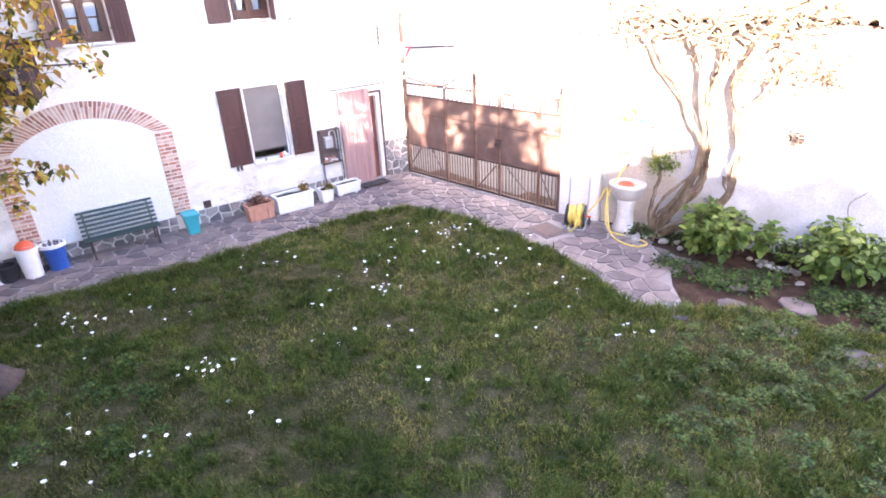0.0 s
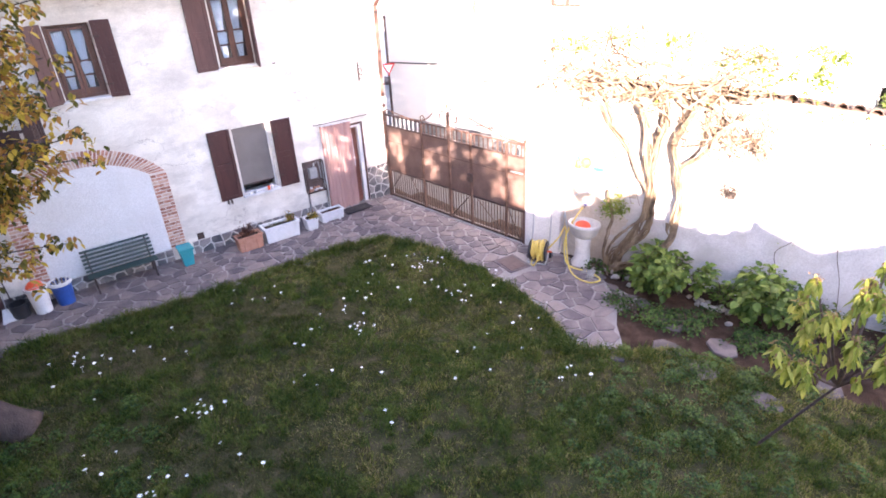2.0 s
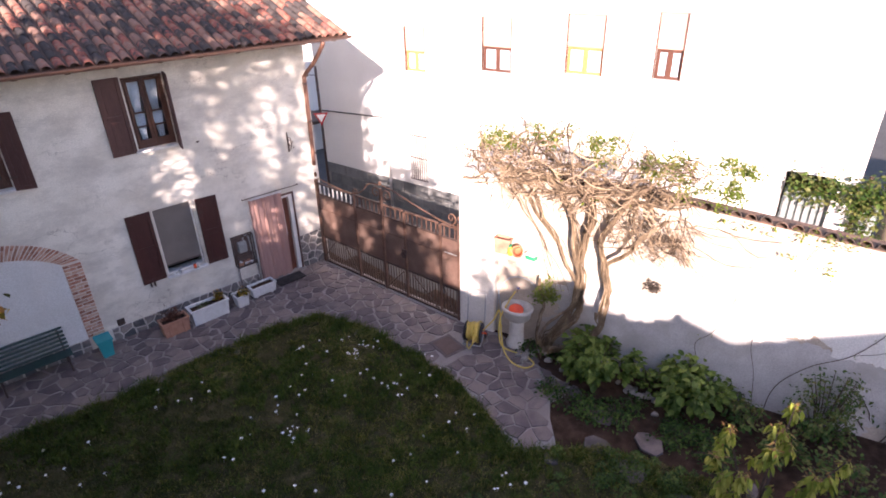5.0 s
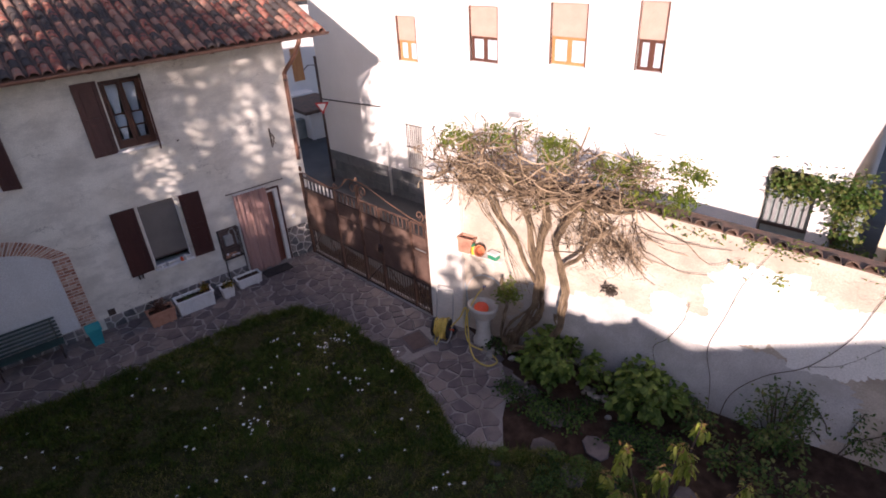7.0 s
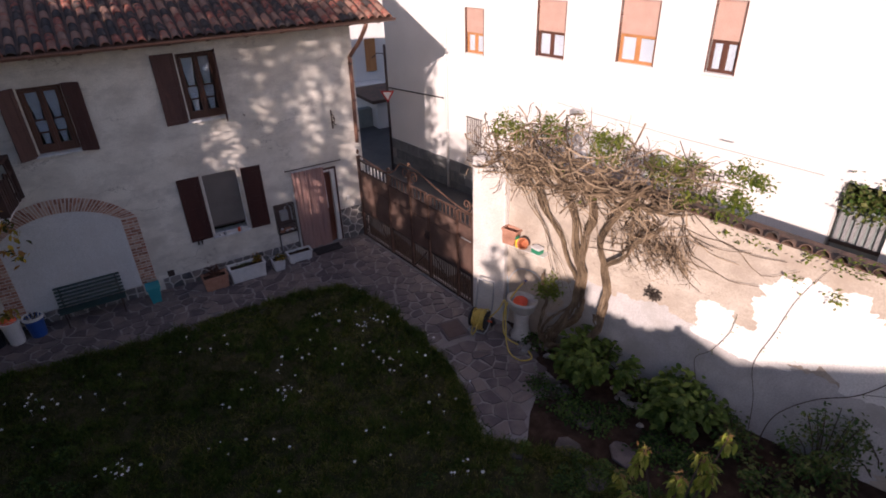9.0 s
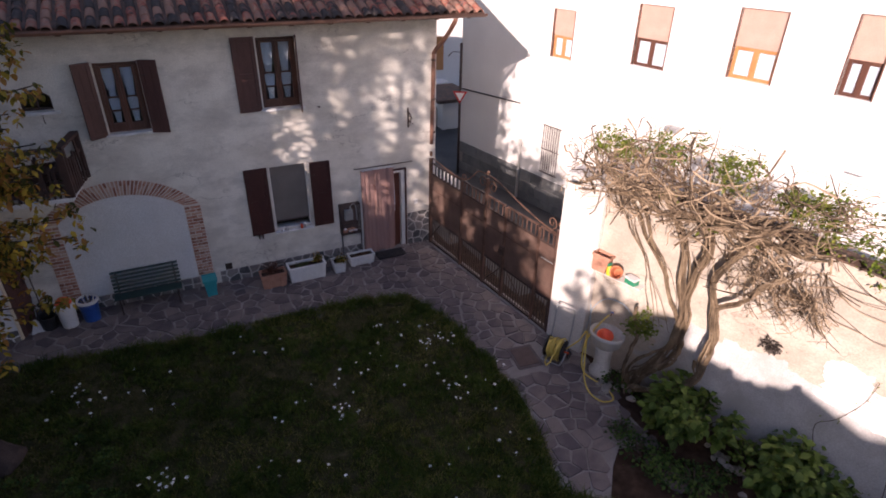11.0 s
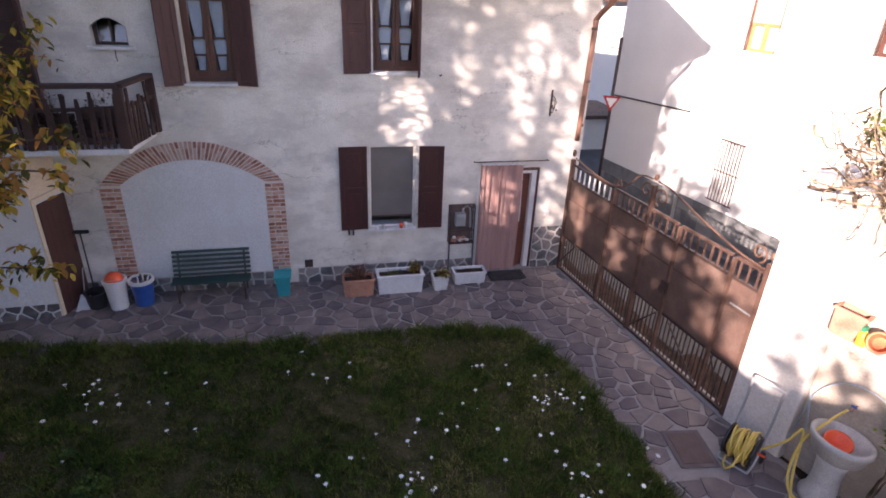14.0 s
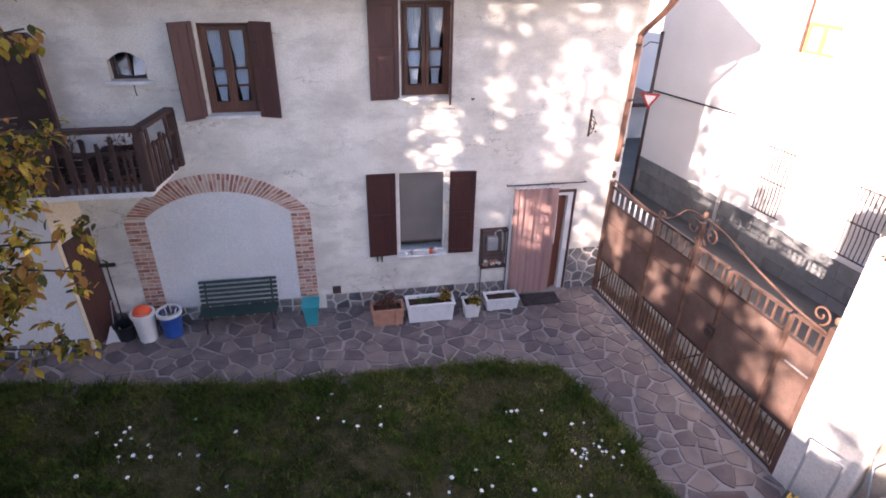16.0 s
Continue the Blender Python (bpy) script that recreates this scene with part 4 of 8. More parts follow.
def door_cloth(w, h):
    """A long cloth in narrow, uneven, deep folds, two skins thick."""
    r = random.Random(33)
    folds = [0.0]
    while folds[-1] < 1:
        folds.append(folds[-1] + r.uniform(0.07, 0.17))
    folds = [q / folds[-1] for q in folds]
    b = Build()
    nx, nz = 90, 12
    for skin in (0, 0.006):
        for k in range(nz + 1):
            t = k / nz
            for i in range(nx + 1):
                u = i / nx
                j = max(q for q in range(len(folds) - 1) if folds[q] <= u + 1e-6)
                e = (u - folds[j]) / (folds[j + 1] - folds[j])
                ridge = math.sin(math.pi * e) ** 0.4 if 0 < e < 1 else 0.0
                deep = 0.085 * (0.55 + 0.45 * math.sin(j * 2.3 + 1.7 * t))
                sway = 0.012 * math.sin(2.5 * t + u * 7)
                b.v.append((w * u + sway * t, -deep * ridge + 0.02 + skin, -h * t - (0.03 * ridge if k == nz else 0)))
    row = nx + 1
    for s0 in (0, (nz + 1) * row):
        for k in range(nz):
            for i in range(nx):
                a = s0 + k * row + i
                b.f.append((a, a + 1, a + row + 1, a + row))
    return b


b_head = Build()
for i in range(9):
    u = 0.05 + i * 0.092
    b_head.tube(smooth_path([(u - 0.045, -0.03, 0.035), (u - 0.02, -0.035, 0.01), (u, -0.035, 0.0), (u + 0.02, -0.035, 0.012), (u + 0.047, -0.03, 0.037)], 3), 0.012, 6)
cloth = single("door_curtain", door_cloth(0.84, 2.2), CURTAIN_PINK, "dusty pink cloth curtain hanging over the door", "curtain", smooth=True, m=pose(x0 + 0.03, -0.085, h + 0.15))
part("heading", b_head, CURTAIN_WHITE, cloth, "ruffled white heading tape", smooth=True)
b = Build()
b.v = [(0.0, 0.0, 0.0), (0.075, 0.0, 0.0), (0.095, 0.012, -0.5), (0.1, 0.012, -1.0), (0.035, 0.0, -1.0), (0.015, -0.012, -0.5), (0.0, 0.008, 0.0), (0.075, 0.008, 0.0), (0.095, 0.02, -0.5), (0.1, 0.02, -1.0), (0.035, 0.008, -1.0), (0.015, -0.004, -0.5)]
b.f = [(0, 1, 2, 5), (5, 2, 3, 4), (7, 6, 11, 8), (8, 11, 10, 9), (0, 5, 11, 6), (5, 4, 10, 11), (1, 7, 8, 2), (2, 8, 9, 3), (4, 3, 9, 10), (0, 6, 7, 1)]
single("hanging_cloth", b, CURTAIN_WHITE, "narrow white cloth hanging beside the door curtain", "cloth", m=pose(x0 + 0.8, -0.06, h - 0.05))
b = Build()
b.box(-0.05, 0.05, -0.03, 0, -0.06, 0.06)
b.box(-0.03, 0.03, -0.036, -0.03, -0.035, 0.02)
single("door_bell", b, WHITE_PLASTIC, "small white bell push on the wall", "bell", bevel=0.004, m=pose(-0.5, 0, 1.2))

# ---- gate between house and pillar ----
gate = thing("gate", GATE_M, "rusty brown sheet iron double gate with scrolled top", "gate", kind="structure")


def gpart(name, mat, boxes, label="", bevel=0.004):
    b = Build()
    for q in boxes:
        b.box(*q)
    return part(name, b, mat, gate, label, bevel=bevel)


T = 0.025
L = GATE_LEN
POSTS = (0.03, 1.42, 2.36, 3.07, 4.12, L - 0.03)
for i, s in enumerate(POSTS):
    top = (2.36, 2.24, 2.64, 2.24, 2.24, 2.4)[i]
    wd = (0.04, 0.018, 0.026, 0.02, 0.018, 0.04)[i]
    gpart("post", IRON_DULL, [(s - wd, s + wd, -0.035, 0.035, 0.0, top)])
for i in range(5):
    s0, s1 = POSTS[i] + 0.045, POSTS[i + 1] - 0.045
    gpart("sheet", RUST, [(s0, s1, -0.006, 0.006, 0.78, 1.98)], "rusty brown sheet panel", 0)
    gpart("rail", IRON, [(s0, s1, -0.022, 0.022, 0.03, 0.08)])
    gpart("rail", IRON, [(s0, s1, -0.02, 0.02, 0.75, 0.79)])
    gpart("rail", IRON, [(s0, s1, -0.022, 0.022, 1.96, 2.0)])
    gpart("rail", IRON_DULL if i > 1 else IRON, [(s0, s1, -0.02, 0.02, 2.24, 2.28)])
    gpart("seam", IRON_DULL, [(s0, s1, -0.012, -0.0065, 1.56, 1.585)])
    k = max(2, int((s1 - s0) / 0.085))
    bar = Build()
    bar.box(-0.008, 0.008, -0.008, 0.008, 0.08, 0.75)
    me = bar.mesh("bar", IRON)
    for j in range(k):
        o = new("bar", me)
        o.parent = gate
        o.matrix_local = pose(s0 + (s1 - s0) * (j + 0.5) / k, 0, 0)
    k2 = max(2, int((s1 - s0) / (0.13 if i else 0.16)))
    bar = Build()
    bar.box(-0.014, 0.014, -0.01, 0.01, 2.0, 2.24)
    me = bar.mesh("upper_bar", WHITE_IRON if i == 0 else IRON_DULL)
    for j in range(k2):
        o = new("upper_bar", me)
        o.parent = gate
        o.matrix_local = pose(s0 + (s1 - s0) * (j + 0.5) / k2, 0, 0)
# diagonal braces before the lower bars
for a, c in (((0.08, 0.2), (0.55, 0.74)), ((0.95, 0.74), (1.36, 0.14)), ((2.42, 0.1), (3.0, 0.72)), ((3.3, 0.72), (4.05, 0.1)), ((4.2, 0.74), (4.55, 0.1))):
    b = Build()
    b.tube([(a[0], -0.03, a[1]), (c[0], -0.03, c[1])], 0.014, 6)
    part("brace", b, IRON, gate)


def scroll(cx, cz, r, turns, start, sense):
    return [(cx + sense * r * (1 - t * 0.8) * math.cos(start + turns * 2 * math.pi * t), 0, cz + r * (1 - t * 0.8) * math.sin(start + turns * 2 * math.pi * t)) for t in [i / 26 for i in range(27)]]


for cx, cz, r, tn, st, se in ((2.2, 2.5, 0.17, 1.4, -1.2, 1), (2.56, 2.5, 0.17, 1.4, -1.2, -1), (L - 0.24, 2.46, 0.13, 1.3, -1.3, 1), (1.5, 2.36, 0.1, 1.2, -1.3, -1), (0.03, 2.5, 0.06, 1.2, -1.5, 1)):
    b = Build()
    b.tube(scroll(cx, cz, r, tn, st, se), 0.014, 6)
    part("scroll", b, IRON_RUST, gate, "rusty wrought iron scroll")
b = Build()
b.tube(smooth_path([(2.42, 0, 2.72), (2.75, 0, 2.68), (3.4, 0, 2.5), (4.1, 0, 2.34), (L - 0.1, 0, 2.29)], 5), 0.015, 6)
b.tube(smooth_path([(2.3, 0, 2.72), (2.0, 0, 2.68), (1.75, 0, 2.45), (1.45, 0, 2.3), (0.9, 0, 2.3), (0.1, 0, 2.4)], 5), 0.014, 6)
part("top_curve", b, IRON_RUST, gate, "rusty curved top bar")
b = Build()
for s, z in ((0.03, 2.42), (2.36, 2.72), (L - 0.03, 2.46)):
    b.lathe([(0, 0.1), (0.03, 0.085), (0.04, 0.05), (0.03, 0.015), (0.02, 0)], 10, (s, 0, z))
part("finial", b, IRON_RUST, gate, smooth=True)
b = Build()
b.box(3.0, 3.14, -0.07, -0.035, 1.12, 1.32)
b.tube([(3.07 + 0.07 * math.cos(a), -0.085, 1.2 + 0.07 * math.sin(a)) for a in [i * math.pi / 6 for i in range(13)]], 0.012, 6)
part("lock", b, IRON, gate, "dark iron lock with ring handle", bevel=0.004)
for s in (4.5, ):
    gpart("bolt", GREY_IRON, [(s - 0.25, s + 0.3, -0.03, -0.01, 1.62, 1.64)])
# raised stone edge under the gate
b = Build()
b.box(-0.02, L + 0.02, -0.08, 0.14, -0.06, 0.02)
part("threshold", b, MORTAR, gate, "cement strip under the gate", bevel=0.01)

# ---- pillar and garden wall ----
b = Build()
b.box(0.0, 0.82, -0.06, 0.5, -0.05, 3.6)
pillar = single("pillar", b, PLASTER_PILLAR, "tall plastered gate pillar with worn edges", "pillar", kind="structure", bevel=0.035, m=WALL_M.copy())
b = Build()
WALL_FALL = 0.085


def wall_top(s):
    return 3.62 - WALL_FALL * max(0.0, s - 3.6)


b.prism([(0.83, -0.05), (WALL_LEN, -0.05), (WALL_LEN, wall_top(WALL_LEN)), (3.6, 3.62), (0.83, 3.62)], lambda u, v, hh: (u, 0.42 - hh, v), 0.0, 0.36, 0.0)
wall_east_garden = single("garden_wall", b, PLASTER_WALL, "tall old plastered garden wall with peeling render", "wall", kind="structure", m=WALL_M.copy())


def blotch(name, mat, s0, z0, w, h, seed, off, label):
    """A ragged area of other plaster on the wall."""
    r = random.Random(seed)
    pts = []
    for i in range(170):
        a = 2 * math.pi * i / 170
        k = 1 + 0.22 * noise.noise(Vector((math.cos(a) * 1.7, math.sin(a) * 1.7, seed))) + 0.16 * noise.noise(Vector((math.cos(a) * 4, math.sin(a) * 4, seed + 9))) + 0.1 * noise.noise(Vector((math.cos(a) * 11, math.sin(a) * 11, seed + 5))) + 0.06 * noise.noise(Vector((math.cos(a) * 27, math.sin(a) * 27, seed + 3)))
        ca, sa = math.cos(a), math.sin(a)
        sq = 1 / max(abs(ca) ** 3 + abs(sa) ** 3, 0.3) ** 0.33
        pts.append((s0 + w / 2 * ca * k * sq, z0 + h / 2 * sa * k * sq))
    b = Build()
    b.prism(pts, lambda u, v, hh: (u, 0.06 - hh, v), 0.0, off, 0.002)
    return part(name, b, mat, wall_east_garden, label)


blotch("plaster_patch", PLASTER_PATCH, 6.2, 2.28, 1.7, 1.5, 4, 0.008, "bright new white plaster patch")
blotch("plaster_patch", PLASTER_PATCH, 7.3, 2.05, 1.6, 1.2, 6, 0.006, "bright new white plaster patch")
blotch("plaster_patch", PLASTER_PATCH, 4.85, 1.9, 0.55, 0.5, 9, 0.006, "bright new white plaster patch")
blotch("plaster_patch", PLASTER_PATCH, 5.35, 1.62, 1.5, 0.55, 21, 0.007, "bright new white plaster patch")
blotch("bare_render", PLASTER_GREY, 3.7, 0.75, 3.4, 1.9, 12, 0.004, "bare grey render low on the wall")
blotch("bare_render", PLASTER_GREY, 6.2, 0.7, 3.2, 1.5, 15, 0.0045, "bare grey render low on the wall")
# tile coping
cap_mesh = coppo(0.42, 0.092, 0.08).mesh("tile", TILE_CAP, True)
n = int((WALL_LEN - 0.9) / 0.22)
for i in range(n):
    t = new("tile", cap_mesh)
    t.parent = wall_east_garden
    t.matrix_local = pose(0.95 + i * 0.22, 0.0 + 0.022 * math.sin(i * 2.9), wall_top(0.95 + i * 0.22) + 0.03 + 0.014 * math.sin(i * 1.7), -20 + 3 * math.sin(i * 1.3), 0, 4 * math.sin(i * 2.3))
b = Build()
b.prism([(0.84, 3.605), (3.6, 3.605), (WALL_LEN, wall_top(WALL_LEN) - 0.015), (WALL_LEN, wall_top(WALL_LEN) + 0.012), (3.6, 3.632), (0.84, 3.632)], lambda u, v, hh: (u, 0.43 - hh, v), 0.0, 0.38, 0.0)
part("coping", b, TILE_UNDER, wall_east_garden)

# ---- building across the lane ----
def shole(y0, y1, z0, z1):
    return ((6.0 - y0) * 1.0135, (6.0 - y1) * 1.0135, z0, z1)


UPPER = [shole(1.76, 1.0, 4.18, 5.48), shole(-1.04, -1.95, 4.42, 5.85), shole(-3.55, -4.5, 4.58, 6.0), shole(-5.75, -6.35, 4.65, 6.1)]
LOWER = [shole(1.72, 1.0, 0.66, 2.2), shole(-0.45, -1.2, 0.62, 2.1), shole(-3.6, -4.5, 1.2, 2.55), shole(-5.75, -6.6, 1.2, 2.5)]
b = wall_with_openings("building", 0.0, 15.05, -0.7, 8.6, 0.0, 0.4, UPPER + LOWER, PLASTER_STREET)
across = single("wall_street", b, PLASTER_STREET, "long white plastered building across the lane", "building", kind="structure", m=STREET_M.copy())
b = Build()
b.box(15.05, 16.4, 0.0, 0.4, 3.02, 8.6)
b.box(16.0, 16.4, 0.0, 0.4, -0.7, 3.02)
b.box(0.0, 0.4, 0.4, 8.0, -0.7, 8.6)
b.box(16.0, 16.4, 0.4, 8.0, -0.7, 8.6)
b.box(0.4, 16.0, 0.41, 1.6, 3.3, 3.4)
part("side_wall", b, PLASTER_STREET, across)
# back wall behind the street windows, its dark colour standing for indoor shade
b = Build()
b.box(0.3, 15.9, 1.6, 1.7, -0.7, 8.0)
part("room_back", b, ROOM, across, "inside wall, coloured dark for indoor shade")
b = Build()
b.box(-0.4, 16.8, -0.5, 8.5, 8.6, 8.75)
part("roof_slab", b, TILE_UNDER, across)


def street_window(q, kind):
    s0, s1, z0, z1 = q
    w, h = s1 - s0, z1 - z0
    win = thing("window_5", STREET_M @ pose(s0, 0, z0), "street window, pink roller blind half down, orange frame" if kind != "grey" else "street window, pink roller blind half down, grey shutter", "window", "windows across the lane", "structure")
    low = h * 0.46
    b = Build()
    b.box(0, w, 0.06, 0.1, low, h)
    part("blind", b, BLIND, win, "pink roller blind")
    mat = ORANGE_WOOD if kind == "orange" else FRAME_WOOD
    b = Build()
    f = 0.07
    b.box(0, f, 0.08, 0.14, 0, low)
    b.box(w - f, w, 0.08, 0.14, 0, low)
    b.box(w / 2 - 0.06, w / 2 + 0.06, 0.081, 0.139, 0, low)
    b.box(f, w - f, 0.082, 0.138, 0, f)
    b.box(f, w - f, 0.082, 0.138, low - f, low)
    part("window_frame", b, mat, win, bevel=0.005)
    b = Build()
    b.box(f - 0.004, w - f + 0.004, 0.11, 0.114, f - 0.004, low - f + 0.004)
    p = part("pane", b, GLASS, win)
    p.visible_shadow = False
    b = Build()
    b.box(f - 0.003, w - f + 0.003, 0.117, 0.124, f - 0.003, low - f + 0.003)
    part("curtain", b, CURTAIN_WHITE, win, "white curtain")
    b = Build()
    b.box(-0.05, w + 0.05, -0.05, 0.1, -0.05, -0.002)
    part("window_sill", b, PLASTER_STREET, win, bevel=0.005)
    b = Build()
    b.box(-0.022, 0.0, -0.012, 0.08, -0.002, h)
    b.box(w, w + 0.022, -0.012, 0.08, -0.002, h)
    part("surround", b, COPPER, win, "thin brown edging")
    return win


for q, kind in zip(UPPER, ("orange", "brown", "orange", "brown")):
    street_window(q, kind)


def grille_window(q):
    s0, s1, z0, z1 = q
    w, h = s1 - s0, z1 - z0
    win = thing("window_6", STREET_M @ pose(s0, 0, z0), "barred ground floor window behind a white iron grille", "window", "barred windows across the lane", "structure")
    b = Build()
    b.box(0, w, 0.1, 0.14, 0, h)
    part("shutter", b, WHITE_IRON, win, "closed pale shutter")
    b = Build()
    for z in (0.02, h * 0.5, h - 0.02):
        b.box(-0.03, w + 0.03, -0.045, -0.03, z - 0.012, z + 0.012)
    part("grille_rail", b, IRON, win)
    bar = Build()
    bar.tube([(0, 0, 0), (0.012, 0, h * 0.3), (-0.012, 0, h * 0.6), (0, 0, h)], 0.011, 5)
    me = bar.mesh("bar", IRON)
    for i in range(8):
        o = new("bar", me)
        o.parent = win
        o.matrix_local = pose(w * (i + 0.5) / 8, -0.05, 0)
    b = Build()
    b.box(-0.05, w + 0.05, -0.07, 0.1, -0.05, -0.002)
    part("window_sill", b, PLASTER_STREET, win, bevel=0.005)
    return win


for q in LOWER:
    grille_window(q)

# dark stone dado of separate slabs
rng = random.Random(17)
b = Build()
b.box(0, 15.0, -0.012, 0.0, -0.7, 0.46)
dado = part("dado", b, MORTAR, across, "dark stone dado along the foot")
for i in range(26):
    for k in range(3):
        w, h = 0.55, 0.375
        s = i * 0.565 + (0.28 if k % 2 else 0)
        if s + w > 15.0:
            continue
        b = Build()
        b.prism([(-w / 2, -h / 2), (w / 2, -h / 2), (w / 2, h / 2), (-w / 2, h / 2)], lambda u, v, d: (u, -d, v), 0.0, rng.uniform(0.022, 0.034), 0.006)
        o = part("slab", b, DADO, dado)
        o.matrix_local = pose(s + w / 2, -0.002, -0.68 + (h + 0.012) * (k + 0.5))
# ledge and cable, pipe, lamp
b = Build()
b.tube([(0.02, -0.03, 2.42), (2.0, -0.035, 2.52), (3.2, -0.03, 2.58)], 0.025, 6)
single("wall_cable", b, CABLE, "dark cable clipped along the white wall", "cable", m=STREET_M.copy())
b = Build()
b.tube([(8.0, -0.02, 3.28), (11.5, -0.02, 3.12), (14.7, -0.02, 3.05)], 0.008, 6)
single("wall_cable", b, GREY_IRON, "thin grey cable stretched along the white wall", "cable", m=STREET_M.copy())
b = Build()
b.tube([(3.4, -0.06, -0.62), (3.4, -0.06, 3.6), (3.38, -0.06, 8.4)], 0.045, 8)
for z in (0.4, 1.5, 2.9, 4.4):
    b.tube([(3.4, -0.06, z - 0.025), (3.4, -0.06, z + 0.025)], 0.06, 8)
single("drain_pipe", b, WHITE_IRON, "pale rain pipe on the white building", "pipe", smooth=True, m=STREET_M.copy())
lamp = thing("wall_lamp", STREET_M @ pose(8.77, 0, 3.2), "small grey floodlight on the white wall", "lamp")
b = Build()
b.box(-0.02, 0.02, -0.1, 0, -0.02, 0.02)
lamp_arm = part("arm", b, GREY_IRON, lamp)
b = Build()
b.box(-0.17, 0.17, -0.26, -0.1, -0.06, 0.06)
part("housing", b, GREY_IRON, lamp_arm, bevel=0.012)
lamp2 = thing("wall_lamp", STREET_M @ pose(12.6, 0, 3.3), "small grey floodlight on the white wall", "lamp")
b = Build()
b.tube([(0, 0, 0), (0, -0.12, 0.03), (0.3, -0.14, 0.03)], 0.014, 6)
part("arm", b, GREY_IRON, lamp2)

# yield sign on its pole by the corner
sign = thing("road_sign", pose(3.42, 5.2, -0.6), "red and white yield sign on a dark pole", "sign")
b = Build()
b.tube([(0, 0, 0), (0, 0, 4.7)], 0.045, 10)
part("pole", b, IRON, sign, smooth=True)
for nm, mt, r, y, lb in (("plate", RED, 0.29, -0.05, "red border"), ("face", PETAL, 0.185, -0.062, "white field")):
    b = Build()
    b.prism([(r * math.sin(a), r * math.cos(a)) for a in (math.pi, math.pi + 2 * math.pi / 3, math.pi + 4 * math.pi / 3)], lambda u, v, h: (u, y - h, v), 0.0, 0.01)
    if nm == "plate":
        plate = part(nm, b, mt, sign, lb)
        plate.matrix_local = pose(0, 0, 2.98, 0, 0, -32)
    else:
        part(nm, b, mt, plate, lb)
b = Build()
b.tube([(0, 0, 4.4), (-0.3, 0, 4.45), (-0.5, 0, 4.3)], 0.015, 6)
part("bracket", b, IRON, sign)

# second gate with ivy, further along the lane
gate2 = thing("sliding_gate", STREET_M @ pose(15.1, 0.1, -0.6), "grey green slatted metal gate overgrown with ivy", "gate", kind="structure")
b = Build()
b.box(0, 1.75, 0.06, 0.1, 0.1, 3.2)
part("sheet", b, GREEN_IRON, gate2)
b = Build()
for z in (1.0, 2.3):
    b.box(0, 1.75, -0.04, 0.0, z, z + 0.07)
part("rail", b, IRON, gate2)
bar = Build()
bar.box(-0.035, 0.035, -0.012, 0.012, 2.37, 3.0)
me = bar.mesh("slat", GREY_IRON)
for i in range(12):
    o = new("slat", me)
    o.parent = gate2
    o.matrix_local = pose(0.08 + i * 0.14, 0.01, 0)


def leaf_mass(name, rng, count, size, spot, mat, label, category, kind="", parent=None, droop=0.25, width=0.7, hang=0.0):
    """Leaves set at the places that spot(rng) gives, with an outward way each."""
    b = Build()
    for _ in range(count):
        p, out = spot(rng)
        d = Vector(out) + Vector((rng.gauss(0, 0.5), rng.gauss(0, 0.5), rng.gauss(0, 0.4) - hang))
        n = Vector((rng.gauss(0, 0.4), rng.gauss(0, 0.4), 1))
        s = size * rng.uniform(0.6, 1.3)
        b.leaf(p, d, n, s, s * width, droop)
    if parent:
        return part(name, b, mat, parent, label)
    return single(name, b, mat, label, category, kind=kind)


rng = random.Random(41)


def ivy_spot(r):
    t = r.random()
    if t < 0.45:
        s, z = r.uniform(15.15, 17.0), 2.8 + 0.17 * r.gauss(0, 1)
    else:
        z = 3.3 - 3.4 * r.random() ** 0.8
        s = 16.75 + r.gauss(0, 0.17) + 0.12 * math.sin(z * 2)
    p = STREET_M @ Vector((s, -0.05 - abs(r.gauss(0, 0.12)), z))
    return p, (-0.8, -0.2, 0.2)


ivy = thing("ivy", STREET_M @ pose(16.5, -0.1, -0.6), "green and yellowish ivy climbing over the gate corner", "ivy")
ivy.matrix_world = Matrix.Translation((STREET_M @ Vector((16.5, -0.1, -0.6))))
inv = ivy.matrix_world.inverted()
leaf_mass("foliage", rng, 2300, 0.11, lambda r: ((lambda q: (inv @ q[0], q[1]))(ivy_spot(r))), IVY_LEAF, "", "", parent=ivy)
b = Build()
b.tube(smooth_path([inv @ (STREET_M @ Vector((16.5, -0.05, -0.6))), inv @ (STREET_M @ Vector((16.6, -0.08, 1))), inv @ (STREET_M @ Vector((16.45, -0.05, 2))), inv @ (STREET_M @ Vector((16.55, -0.05, 3.2)))], 4), 0.04, 6)
part("stem", b, BARK, ivy)

# garage beyond the ivy, houses at the end of the lane
b = Build()
b.box(17.2, 24.0, 1.0, 6.0, -0.7, 3.0)
single("garage", b, PLASTER_WARM, "low cream garage beyond the ivy", "building", kind="structure", m=STREET_M.copy())
b = Build()
b.box(17.0, 24.2, 0.4, 6.2, 3.0, 3.15)
b.box(17.4, 19.8, 0.93, 1.0, -0.6, 2.3)
single("garage_roof", b, TERRA, "brown garage door and roof edge", "roof", kind="structure", m=STREET_M.copy())
far_house = thing("far_house", pose(7.0, 18.0, -0.75), "distant cream house with an orange window panel", "house", kind="structure")
b = Build()
b.box(-4.0, 6.0, 0, 5, 0, 5.4)
part("wall", b, PLASTER_STREET, far_house)
b = Build()
b.box(-4.4, 6.4, -0.5, 5.5, 5.4, 5.65)
part("roof", b, TILE_UNDER, far_house)
b = Build()
b.box(1.3, 1.95, -0.05, 0.02, 1.2, 3.0)
